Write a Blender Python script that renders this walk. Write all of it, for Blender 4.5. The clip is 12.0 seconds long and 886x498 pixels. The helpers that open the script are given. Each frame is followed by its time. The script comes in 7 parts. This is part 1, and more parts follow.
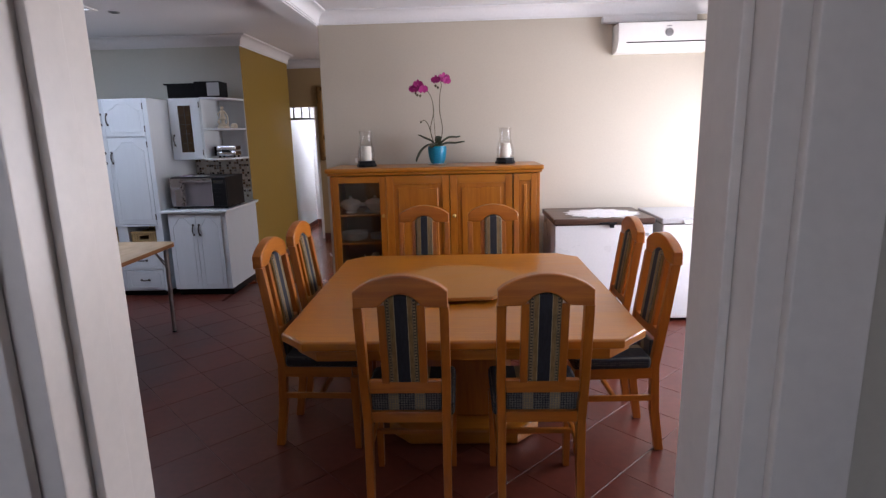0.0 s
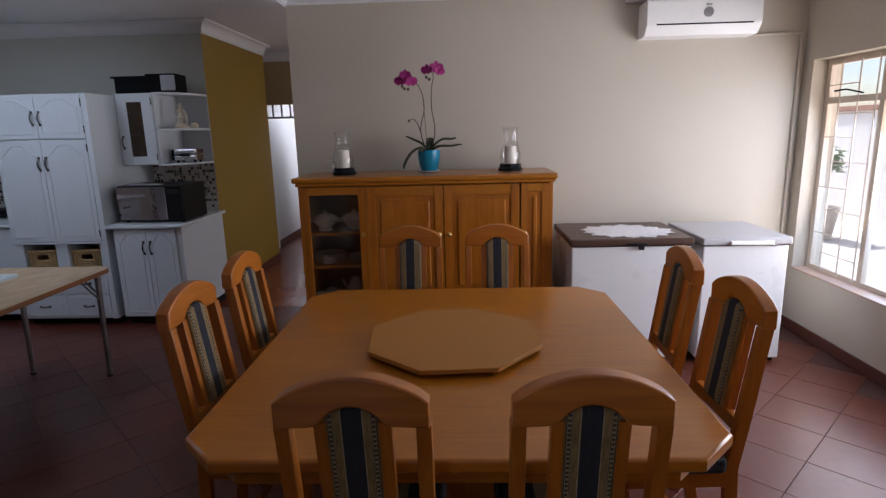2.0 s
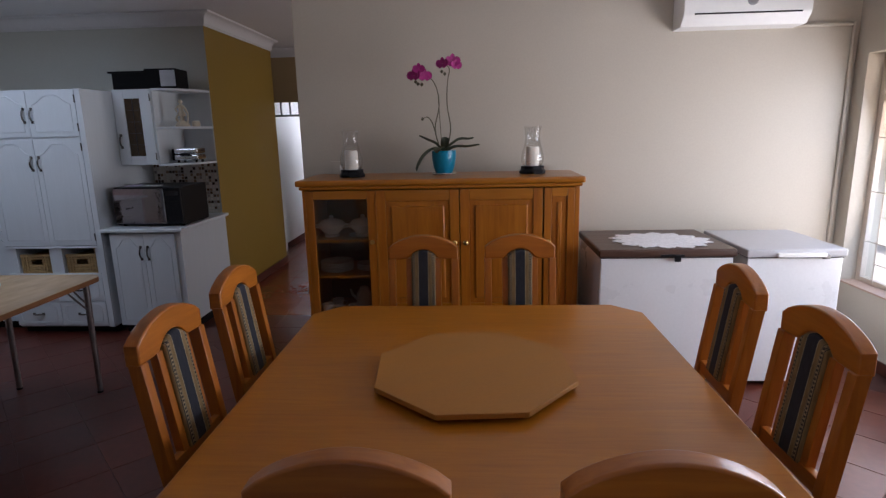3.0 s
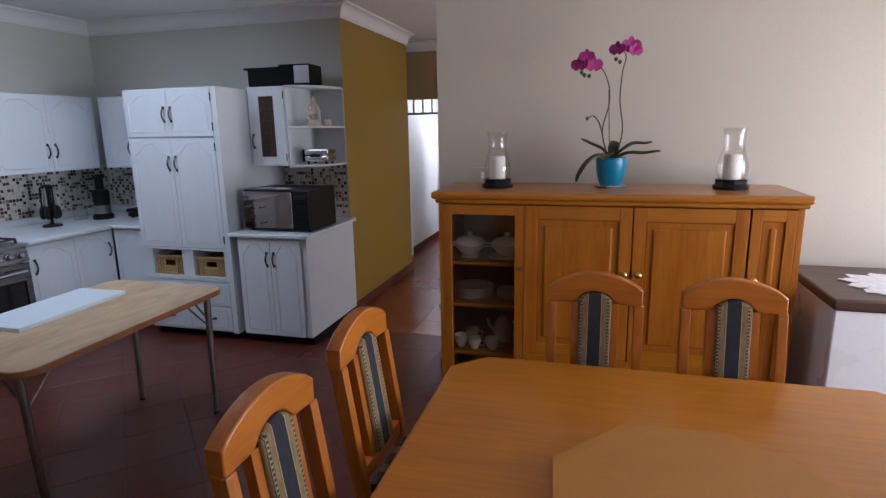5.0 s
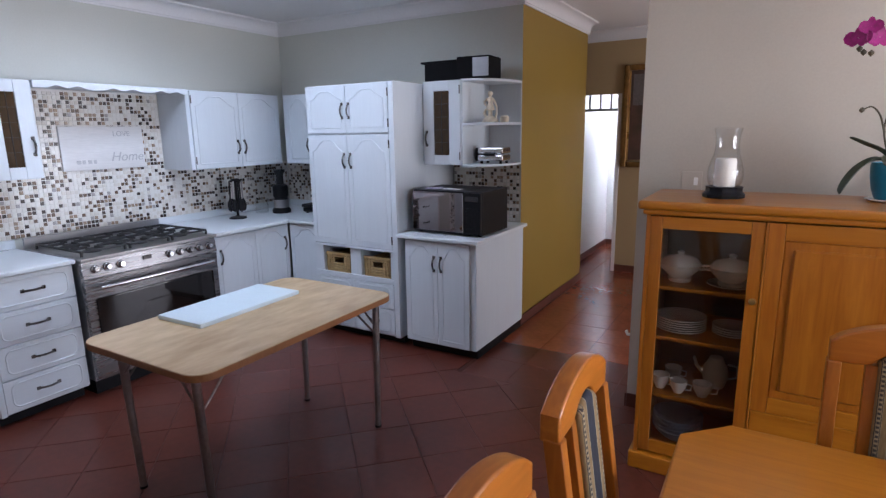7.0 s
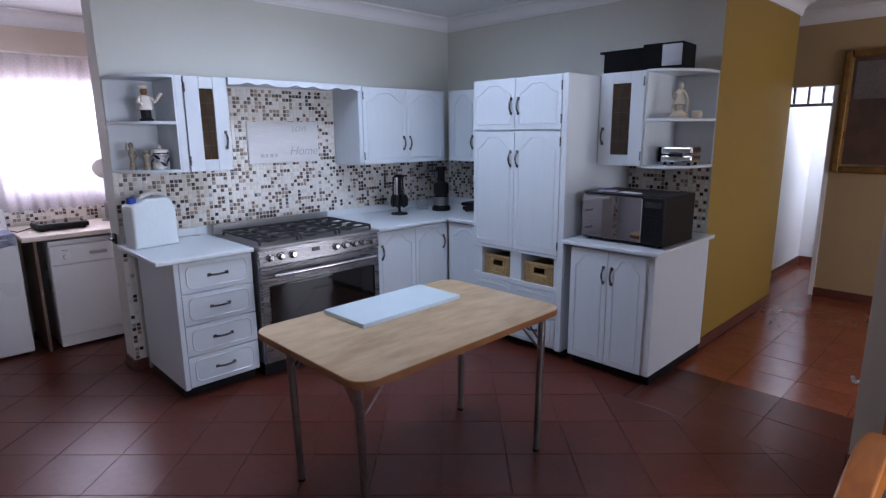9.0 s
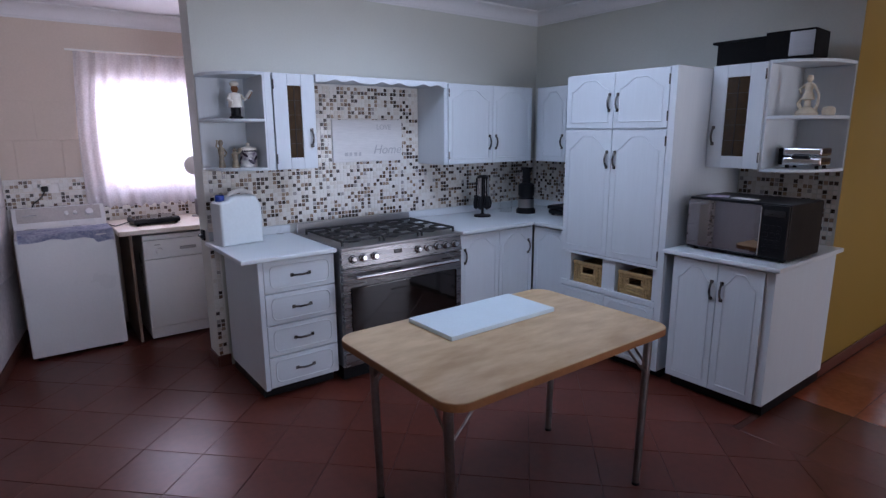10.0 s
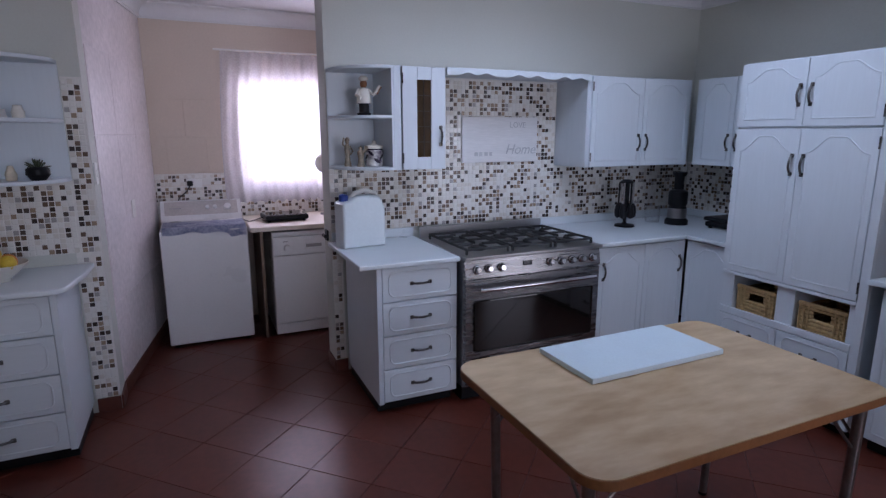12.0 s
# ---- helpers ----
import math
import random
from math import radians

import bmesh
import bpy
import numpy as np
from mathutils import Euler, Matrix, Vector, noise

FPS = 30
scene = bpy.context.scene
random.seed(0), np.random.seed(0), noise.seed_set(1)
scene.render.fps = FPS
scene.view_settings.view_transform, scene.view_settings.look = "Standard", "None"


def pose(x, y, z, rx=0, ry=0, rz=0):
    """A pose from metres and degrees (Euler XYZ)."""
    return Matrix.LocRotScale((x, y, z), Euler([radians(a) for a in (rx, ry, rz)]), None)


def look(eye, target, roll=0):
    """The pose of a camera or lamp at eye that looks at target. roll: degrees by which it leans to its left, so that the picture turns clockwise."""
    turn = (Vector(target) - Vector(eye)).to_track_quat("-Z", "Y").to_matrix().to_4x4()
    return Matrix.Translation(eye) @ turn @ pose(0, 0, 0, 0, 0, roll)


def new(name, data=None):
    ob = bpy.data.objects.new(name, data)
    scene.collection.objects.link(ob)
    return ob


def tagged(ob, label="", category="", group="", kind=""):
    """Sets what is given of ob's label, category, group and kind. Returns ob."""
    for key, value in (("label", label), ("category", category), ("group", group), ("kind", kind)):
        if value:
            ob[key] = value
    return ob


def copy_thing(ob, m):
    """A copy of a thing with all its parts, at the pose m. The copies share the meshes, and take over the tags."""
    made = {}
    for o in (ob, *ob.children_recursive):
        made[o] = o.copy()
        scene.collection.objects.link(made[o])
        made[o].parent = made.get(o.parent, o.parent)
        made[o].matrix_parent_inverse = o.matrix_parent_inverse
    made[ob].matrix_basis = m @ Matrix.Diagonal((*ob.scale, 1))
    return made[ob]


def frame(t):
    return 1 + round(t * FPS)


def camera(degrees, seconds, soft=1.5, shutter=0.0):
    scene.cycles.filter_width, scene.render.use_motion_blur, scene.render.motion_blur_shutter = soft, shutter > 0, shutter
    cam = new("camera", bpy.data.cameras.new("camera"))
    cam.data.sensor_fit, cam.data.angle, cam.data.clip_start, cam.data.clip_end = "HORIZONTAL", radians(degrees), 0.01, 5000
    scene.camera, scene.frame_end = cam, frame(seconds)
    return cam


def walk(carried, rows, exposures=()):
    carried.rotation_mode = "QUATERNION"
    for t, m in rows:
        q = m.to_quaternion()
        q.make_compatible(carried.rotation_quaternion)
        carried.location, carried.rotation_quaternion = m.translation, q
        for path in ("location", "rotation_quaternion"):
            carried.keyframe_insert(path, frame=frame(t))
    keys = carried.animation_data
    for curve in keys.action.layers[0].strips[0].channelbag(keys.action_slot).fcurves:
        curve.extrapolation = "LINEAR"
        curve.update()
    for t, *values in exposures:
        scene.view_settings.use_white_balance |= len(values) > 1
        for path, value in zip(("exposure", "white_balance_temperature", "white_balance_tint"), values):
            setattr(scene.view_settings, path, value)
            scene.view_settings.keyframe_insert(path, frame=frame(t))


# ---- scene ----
cam = camera(76.77, 12.0, soft=1.35)
ROWS = [
    (0.0, 0.003, 0.007, 1.602, 78.13, 1.34, 1.82),
    (0.5, 0.032, 0.215, 1.613, 78.06, 1.40, 1.72),
    (1.0, 0.049, 0.414, 1.600, 78.07, 1.42, 1.75),
    (1.5, 0.047, 0.645, 1.612, 78.00, 1.44, 1.67),
    (2.0, 0.023, 0.854, 1.616, 78.00, 1.41, 1.71),
    (2.5, 0.008, 1.018, 1.612, 77.97, 1.37, 1.89),
    (4.5, -0.191, 1.657, 1.647, 77.74, 1.03, 11.35),
    (5.0, -0.286, 1.797, 1.646, 77.88, 1.03, 15.24),
    (5.5, -0.381, 1.897, 1.640, 77.92, 0.94, 18.94),
    (6.0, -0.477, 1.981, 1.626, 78.01, 0.94, 23.03),
    (6.5, -0.564, 2.053, 1.626, 78.09, 0.88, 26.94),
    (7.0, -0.636, 2.116, 1.627, 78.14, 0.86, 30.49),
    (9.0, -0.898, 2.246, 1.613, 78.20, 0.49, 45.60),
    (9.5, -0.994, 2.279, 1.600, 78.27, 0.41, 49.79),
    (10.0, -1.117, 2.304, 1.604, 78.24, 0.33, 53.00),
    (10.5, -1.217, 2.336, 1.597, 78.28, 0.24, 55.77),
    (11.0, -1.318, 2.394, 1.589, 78.23, 0.16, 59.00),
    (11.5, -1.392, 2.439, 1.588, 78.28, 0.09, 62.49),
    (12.0, -1.445, 2.468, 1.592, 78.29, 0.05, 65.95),
]
walk(cam, [(t, pose(x, y, z, rx, ry, rz)) for t, x, y, z, rx, ry, rz in ROWS],
     exposures=[(0.0, 1.03, 6060, 21), (0.8, 0.83, 6100, 20), (1.5, 0.45, 6050, 19), (2.5, 0.15, 6000, 19), (4.5, 0.68, 5950, 19), (5.5, 1.11, 5900, 19), (7.0, 1.38, 5800, 19), (9.0, 1.08, 5600, 20), (9.5, 0.93, 5550, 21), (10.5, 0.7, 5550, 22), (12.0, 0.6, 5550, 23)])

# ---- world, sun, large lights ----
SUN_EL, SUN_AZ = 58.0, -20.0          # height, and bearing clockwise from +y
world = bpy.data.worlds.new("sky")
scene.world = world
world.use_nodes = True
wt = world.node_tree
sky = wt.nodes.new("ShaderNodeTexSky")
sky.sky_type, sky.sun_disc = "NISHITA", False
sky.sun_elevation, sky.sun_rotation = radians(SUN_EL), radians(SUN_AZ)
wt.links.new(sky.outputs[0], wt.nodes["Background"].inputs[0])
wt.nodes["Background"].inputs[1].default_value = 0.15


def sun_lamp():
    d = bpy.data.lights.new("sun", "SUN")
    d.energy, d.angle, d.color = 5.0, radians(0.6), (1.0, 0.95, 0.86)
    ob = new("sun", d)
    el, az = radians(SUN_EL), radians(SUN_AZ)
    way = Vector((math.sin(az) * math.cos(el), math.cos(az) * math.cos(el), math.sin(el)))
    ob.matrix_basis = look(way * 30, (0, 0, 0))
    return ob


def area_lamp(name, eye, target, w, h, watts, color):
    d = bpy.data.lights.new(name, "AREA")
    d.shape, d.size, d.size_y, d.energy, d.color = "RECTANGLE", w, h, watts, color
    ob = new(name, d)
    ob.matrix_basis = look(eye, target)
    return ob


sun_lamp()
# daylight in the openings, then added fill for the passage and back room
area_lamp("window_sky", (2.80, 3.75, 1.3), (0, 3.75, 0.35), 2.7, 1.45, 44, (0.70, 0.85, 1.0))
area_lamp("window_ground_bounce", (2.815, 3.75, 1.3), (0, 3.75, 2.1), 2.7, 1.45, 40, (1.0, 0.85, 0.68))
area_lamp("laundry_daylight", (-6.60, 3.4, 1.6), (-3, 3.2, 1.1), 1.0, 0.8, 13.0, (1.0, 0.91, 0.96))
area_lamp("skylight_daylight", (-3.5, 4.28, 2.78), (-3.5, 4.28, 0), 0.78, 1.28, 6.9, (0.66, 0.82, 1.0))
area_lamp("hall_daylight", (0.97, 7.2, 1.15), (-2.0, 6.95, 1.5), 1.1, 1.9, 14, (1.0, 0.95, 0.88))
# added lamp: the passage wall behind it has no opening
area_lamp("passage_daylight", (-1.68, 9.5, 1.5), (-2.6, 9.5, 1.2), 0.5, 1.4, 17, (0.93, 0.96, 1.0))
# added fill from an assumed gap in the unseen back room
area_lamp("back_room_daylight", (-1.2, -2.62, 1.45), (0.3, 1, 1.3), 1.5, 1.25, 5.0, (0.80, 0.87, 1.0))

# ---- materials ----


def mat(name, color, rough=0.5, metal=0.0, scale=6.0, amount=0.12, color2=None, bump=0.1, fine=60.0, wave=None, spec=0.5, coat=0.0, random_amount=0.0, stretch=(1, 1, 1), rough_vary=0.1):
    """Two scales of variation: large stains and fine grain, with bump."""
    m = bpy.data.materials.new(name)
    m.use_nodes = True
    nt = m.node_tree
    b = nt.nodes["Principled BSDF"]
    b.inputs["Roughness"].default_value, b.inputs["Metallic"].default_value = rough, metal
    b.inputs["Specular IOR Level"].default_value = spec
    b.inputs["Coat Weight"].default_value = coat
    b.inputs["Coat Roughness"].default_value = 0.15
    tc = nt.nodes.new("ShaderNodeTexCoord")
    mp = nt.nodes.new("ShaderNodeMapping")
    mp.inputs["Scale"].default_value = stretch
    nt.links.new(tc.outputs["Object"], mp.inputs[0])
    n1, n2 = nt.nodes.new("ShaderNodeTexNoise"), nt.nodes.new("ShaderNodeTexNoise")
    n1.inputs["Scale"].default_value, n2.inputs["Scale"].default_value = scale, fine
    n1.inputs["Detail"].default_value = n2.inputs["Detail"].default_value = 5
    nt.links.new(mp.outputs[0], n1.inputs["Vector"])
    nt.links.new(mp.outputs[0], n2.inputs["Vector"])
    add = nt.nodes.new("ShaderNodeMath")
    add.operation = "ADD"
    nt.links.new(n1.outputs["Fac"], add.inputs[0])
    nt.links.new(n2.outputs["Fac"], add.inputs[1])
    ramp = nt.nodes.new("ShaderNodeMapRange")
    ramp.inputs["From Min"].default_value, ramp.inputs["From Max"].default_value = 0.7, 1.3
    nt.links.new(add.outputs[0], ramp.inputs["Value"])
    mix = nt.nodes.new("ShaderNodeMix")
    mix.data_type = "RGBA"
    dark = color2 or tuple(c * (1 - 2 * amount) for c in color)
    mix.inputs["A"].default_value, mix.inputs["B"].default_value = (*dark, 1), (*color, 1)
    nt.links.new(ramp.outputs[0], mix.inputs["Factor"])
    last = mix.outputs["Result"]
    if random_amount:
        oi = nt.nodes.new("ShaderNodeObjectInfo")
        rr = nt.nodes.new("ShaderNodeMapRange")
        rr.inputs["To Min"].default_value, rr.inputs["To Max"].default_value = 1 - random_amount, 1 + random_amount
        nt.links.new(oi.outputs["Random"], rr.inputs["Value"])
        sc = nt.nodes.new("ShaderNodeVectorMath")
        sc.operation = "SCALE"
        nt.links.new(last, sc.inputs[0])
        nt.links.new(rr.outputs[0], sc.inputs["Scale"])
        last = sc.outputs[0]
    nt.links.new(last, b.inputs["Base Color"])
    rv = nt.nodes.new("ShaderNodeMapRange")
    rv.inputs["To Min"].default_value, rv.inputs["To Max"].default_value = max(rough - rough_vary, 0.02), min(rough + rough_vary, 1)
    nt.links.new(n1.outputs["Fac"], rv.inputs["Value"])
    nt.links.new(rv.outputs[0], b.inputs["Roughness"])
    if bump:
        bp = nt.nodes.new("ShaderNodeBump")
        bp.inputs["Strength"].default_value, bp.inputs["Distance"].default_value = bump, 0.004
        nt.links.new(n2.outputs["Fac"], bp.inputs["Height"])
        nt.links.new(bp.outputs[0], b.inputs["Normal"])
    return m


def wood(name, light, dark, axis, rough=0.34, coat=0.35):
    """Oak with long grain along the given axis."""
    st = [9.0, 9.0, 9.0]
    st["xyz".index(axis)] = 0.7
    m = mat(name, light, rough, 0, 1.6, 0, dark, 0.08, 7.0, coat=coat, stretch=tuple(st), random_amount=0.05)
    for n in m.node_tree.nodes:
        if n.type == "TEX_NOISE":
            n.inputs["Distortion"].default_value = 0.7
    return m


def stripes(name, bands, base, dots_from=0.0):
    """Woven cloth striped across local x, with small woven dots."""
    m = bpy.data.materials.new(name)
    m.use_nodes = True
    nt = m.node_tree
    b = nt.nodes["Principled BSDF"]
    b.inputs["Roughness"].default_value = 0.9
    tc = nt.nodes.new("ShaderNodeTexCoord")
    sep = nt.nodes.new("ShaderNodeSeparateXYZ")
    nt.links.new(tc.outputs["Object"], sep.inputs[0])
    ramp = nt.nodes.new("ShaderNodeValToRGB")
    ramp.color_ramp.interpolation = "CONSTANT"
    mr = nt.nodes.new("ShaderNodeMapRange")
    mr.inputs["From Min"].default_value, mr.inputs["From Max"].default_value = -bands[0], bands[0]
    nt.links.new(sep.outputs["X"], mr.inputs["Value"])
    nt.links.new(mr.outputs[0], ramp.inputs[0])
    els = ramp.color_ramp.elements
    els[0].position, els[0].color = 0, (*bands[1][0][1], 1)
    els[1].position, els[1].color = bands[1][1][0], (*bands[1][1][1], 1)
    for p, c in bands[1][2:]:
        e = els.new(p)
        e.color = (*c, 1)
    vo = nt.nodes.new("ShaderNodeTexVoronoi")
    vo.inputs["Scale"].default_value, vo.inputs["Randomness"].default_value = 95, 0.15
    nt.links.new(tc.outputs["Object"], vo.inputs["Vector"])
    lt = nt.nodes.new("ShaderNodeMath")
    lt.operation = "LESS_THAN"
    lt.inputs[1].default_value = 0.42
    nt.links.new(vo.outputs["Distance"], lt.inputs[0])
    ns = nt.nodes.new("ShaderNodeTexNoise")
    ns.inputs["Scale"].default_value = 30
    nt.links.new(tc.outputs["Object"], ns.inputs["Vector"])
    mu = nt.nodes.new("ShaderNodeMath")
    mu.operation, mu.use_clamp = "MULTIPLY", True
    nt.links.new(lt.outputs[0], mu.inputs[0])
    gain = nt.nodes.new("ShaderNodeMath")
    gain.operation, gain.use_clamp = "MULTIPLY", True
    gain.inputs[1].default_value = 1.6
    nt.links.new(ns.outputs["Fac"], gain.inputs[0])
    nt.links.new(gain.outputs[0], mu.inputs[1])
    ab, gt, only = (nt.nodes.new("ShaderNodeMath") for _ in range(3))
    ab.operation, gt.operation, only.operation = "ABSOLUTE", "GREATER_THAN", "MULTIPLY"
    gt.inputs[1].default_value = dots_from
    nt.links.new(sep.outputs["X"], ab.inputs[0])
    nt.links.new(ab.outputs[0], gt.inputs[0])
    nt.links.new(gt.outputs[0], only.inputs[0])
    nt.links.new(mu.outputs[0], only.inputs[1])
    mix = nt.nodes.new("ShaderNodeMix")
    mix.data_type = "RGBA"
    nt.links.new(only.outputs[0], mix.inputs["Factor"])
    nt.links.new(ramp.outputs[0], mix.inputs["A"])
    mix.inputs["B"].default_value = (*base, 1)
    inv, mid = nt.nodes.new("ShaderNodeMath"), nt.nodes.new("ShaderNodeMath")
    inv.operation, mid.operation = "SUBTRACT", "MULTIPLY"
    inv.inputs[0].default_value = 1.0
    nt.links.new(gt.outputs[0], inv.inputs[1])
    nt.links.new(inv.outputs[0], mid.inputs[0])
    nt.links.new(mu.outputs[0], mid.inputs[1])
    fleck = nt.nodes.new("ShaderNodeMix")
    fleck.data_type = "RGBA"
    nt.links.new(mid.outputs[0], fleck.inputs["Factor"])
    nt.links.new(mix.outputs["Result"], fleck.inputs["A"])
    fleck.inputs["B"].default_value = (0.045, 0.05, 0.062, 1)
    nt.links.new(fleck.outputs["Result"], b.inputs["Base Color"])
    bp = nt.nodes.new("ShaderNodeBump")
    bp.inputs["Strength"].default_value, bp.inputs["Distance"].default_value = 0.4, 0.003
    nt.links.new(vo.outputs["Distance"], bp.inputs["Height"])
    nt.links.new(bp.outputs[0], b.inputs["Normal"])
    return m


def banded_cloth(name, edges, dotted, dot_color):
    """Woven stripes mirrored about local x = 0: edges are (distance, colour); one band carries a column of dark knots."""
    m = bpy.data.materials.new(name)
    m.use_nodes = True
    nt = m.node_tree
    b = nt.nodes["Principled BSDF"]
    b.inputs["Roughness"].default_value = 0.9
    tc, sep, ramp = nt.nodes.new("ShaderNodeTexCoord"), nt.nodes.new("ShaderNodeSeparateXYZ"), nt.nodes.new("ShaderNodeValToRGB")
    nt.links.new(tc.outputs["Object"], sep.inputs[0])

    def calc(op, a, c=None):
        n = nt.nodes.new("ShaderNodeMath")
        n.operation = op
        for k, v in enumerate((a, c)):
            if v is None:
                continue
            if isinstance(v, (int, float)):
                n.inputs[k].default_value = v
            else:
                nt.links.new(v, n.inputs[k])
        return n.outputs[0]
    off = calc("ABSOLUTE", sep.outputs["X"])
    nt.links.new(calc("DIVIDE", off, 0.07), ramp.inputs[0])
    ramp.color_ramp.interpolation = "CONSTANT"
    els = ramp.color_ramp.elements
    els[0].position, els[0].color = 0, (*edges[0][1], 1)
    els[1].position, els[1].color = edges[1][0] / 0.07, (*edges[1][1], 1)
    for d, c in edges[2:]:
        els.new(d / 0.07).color = (*c, 1)
    near = calc("LESS_THAN", calc("ABSOLUTE", calc("SUBTRACT", off, dotted)), 0.0038)
    beat = calc("GREATER_THAN", calc("SINE", calc("MULTIPLY", sep.outputs["Z"], 480.0)), -0.1)
    mix = nt.nodes.new("ShaderNodeMix")
    mix.data_type = "RGBA"
    nt.links.new(calc("MULTIPLY", near, beat), mix.inputs["Factor"])
    nt.links.new(ramp.outputs[0], mix.inputs["A"])
    mix.inputs["B"].default_value = (*dot_color, 1)
    mp, ns, mr = nt.nodes.new("ShaderNodeMapping"), nt.nodes.new("ShaderNodeTexNoise"), nt.nodes.new("ShaderNodeMapRange")
    mp.inputs["Scale"].default_value = (160, 160, 22)
    ns.inputs["Scale"].default_value = 1.0
    nt.links.new(tc.outputs["Object"], mp.inputs[0])
    nt.links.new(mp.outputs[0], ns.inputs["Vector"])
    mr.inputs["To Min"].default_value, mr.inputs["To Max"].default_value = 0.45, 1.55
    nt.links.new(ns.outputs["Fac"], mr.inputs["Value"])
    sc = nt.nodes.new("ShaderNodeVectorMath")
    sc.operation = "SCALE"
    nt.links.new(mix.outputs["Result"], sc.inputs[0])
    nt.links.new(mr.outputs[0], sc.inputs["Scale"])
    nt.links.new(sc.outputs[0], b.inputs["Base Color"])
    bp = nt.nodes.new("ShaderNodeBump")
    bp.inputs["Strength"].default_value, bp.inputs["Distance"].default_value = 0.4, 0.002
    nt.links.new(ns.outputs["Fac"], bp.inputs["Height"])
    nt.links.new(bp.outputs[0], b.inputs["Normal"])
    return m


def glass(name, tint=(1, 1, 1), rough=0.0, edge=0.6, base=0.03):
    """Clear pane: mostly see-through, with a little gloss."""
    m = bpy.data.materials.new(name)
    m.use_nodes = True
    nt = m.node_tree
    nt.nodes.remove(nt.nodes["Principled BSDF"])
    tr, gl, mx = (nt.nodes.new(k) for k in ("ShaderNodeBsdfTransparent", "ShaderNodeBsdfGlossy", "ShaderNodeMixShader"))
    lw, pw, ml = nt.nodes.new("ShaderNodeLayerWeight"), nt.nodes.new("ShaderNodeMath"), nt.nodes.new("ShaderNodeMath")
    pw.operation, ml.operation = "POWER", "MULTIPLY_ADD"
    pw.inputs[1].default_value, ml.inputs[1].default_value, ml.inputs[2].default_value = 3.0, edge, base
    nt.links.new(lw.outputs["Facing"], pw.inputs[0])
    nt.links.new(pw.outputs[0], ml.inputs[0])
    tr.inputs[0].default_value = (*tint, 1)
    gl.inputs["Roughness"].default_value = rough + 0.03
    nt.links.new(ml.outputs[0], mx.inputs[0])
    nt.links.new(tr.outputs[0], mx.inputs[1])
    nt.links.new(gl.outputs[0], mx.inputs[2])
    nt.links.new(mx.outputs[0], nt.nodes["Material Output"].inputs[0])
    return m


def glow(name, color, strength):
    m = bpy.data.materials.new(name)
    m.use_nodes = True
    b = m.node_tree.nodes["Principled BSDF"]
    b.inputs["Emission Color"].default_value, b.inputs["Emission Strength"].default_value = (*color, 1), strength
    b.inputs["Base Color"].default_value = (0.8, 0.8, 0.8, 1)
    return m


def sheer(name):
    """Lace: partly see-through, partly lit through."""
    m = bpy.data.materials.new(name)
    m.use_nodes = True
    nt = m.node_tree
    nt.nodes.remove(nt.nodes["Principled BSDF"])
    tr, tl, df, m1, m2 = (nt.nodes.new(k) for k in ("ShaderNodeBsdfTransparent", "ShaderNodeBsdfTranslucent", "ShaderNodeBsdfDiffuse", "ShaderNodeMixShader", "ShaderNodeMixShader"))
    tl.inputs[0].default_value = df.inputs[0].default_value = (0.85, 0.83, 0.88, 1)
    ns = nt.nodes.new("ShaderNodeTexVoronoi")
    ns.inputs["Scale"].default_value = 70
    tc = nt.nodes.new("ShaderNodeTexCoord")
    nt.links.new(tc.outputs["Object"], ns.inputs["Vector"])
    mr = nt.nodes.new("ShaderNodeMapRange")
    mr.inputs["To Min"].default_value, mr.inputs["To Max"].default_value = 0.40, 0.52
    nt.links.new(ns.outputs["Distance"], mr.inputs["Value"])
    m1.inputs[0].default_value = 0.5
    nt.links.new(tl.outputs[0], m1.inputs[1])
    nt.links.new(df.outputs[0], m1.inputs[2])
    nt.links.new(mr.outputs[0], m2.inputs[0])
    nt.links.new(m1.outputs[0], m2.inputs[1])
    nt.links.new(tr.outputs[0], m2.inputs[2])
    nt.links.new(m2.outputs[0], nt.nodes["Material Output"].inputs[0])
    return m


def island_mix(name, stops, rough=0.25, by_object=False):
    """Small pieces, each with its own colour: islands of one mesh, or objects."""
    m = bpy.data.materials.new(name)
    m.use_nodes = True
    nt = m.node_tree
    b = nt.nodes["Principled BSDF"]
    b.inputs["Roughness"].default_value = rough
    g = nt.nodes.new("ShaderNodeObjectInfo" if by_object else "ShaderNodeNewGeometry")
    ramp = nt.nodes.new("ShaderNodeValToRGB")
    ramp.color_ramp.interpolation = "CONSTANT"
    nt.links.new(g.outputs["Random" if by_object else "Random Per Island"], ramp.inputs[0])
    els = ramp.color_ramp.elements
    els[0].position, els[0].color = stops[0][0], (*stops[0][1], 1)
    els[1].position, els[1].color = stops[1][0], (*stops[1][1], 1)
    for p, c in stops[2:]:
        els.new(p).color = (*c, 1)
    nt.links.new(ramp.outputs[0], b.inputs["Base Color"])
    return m


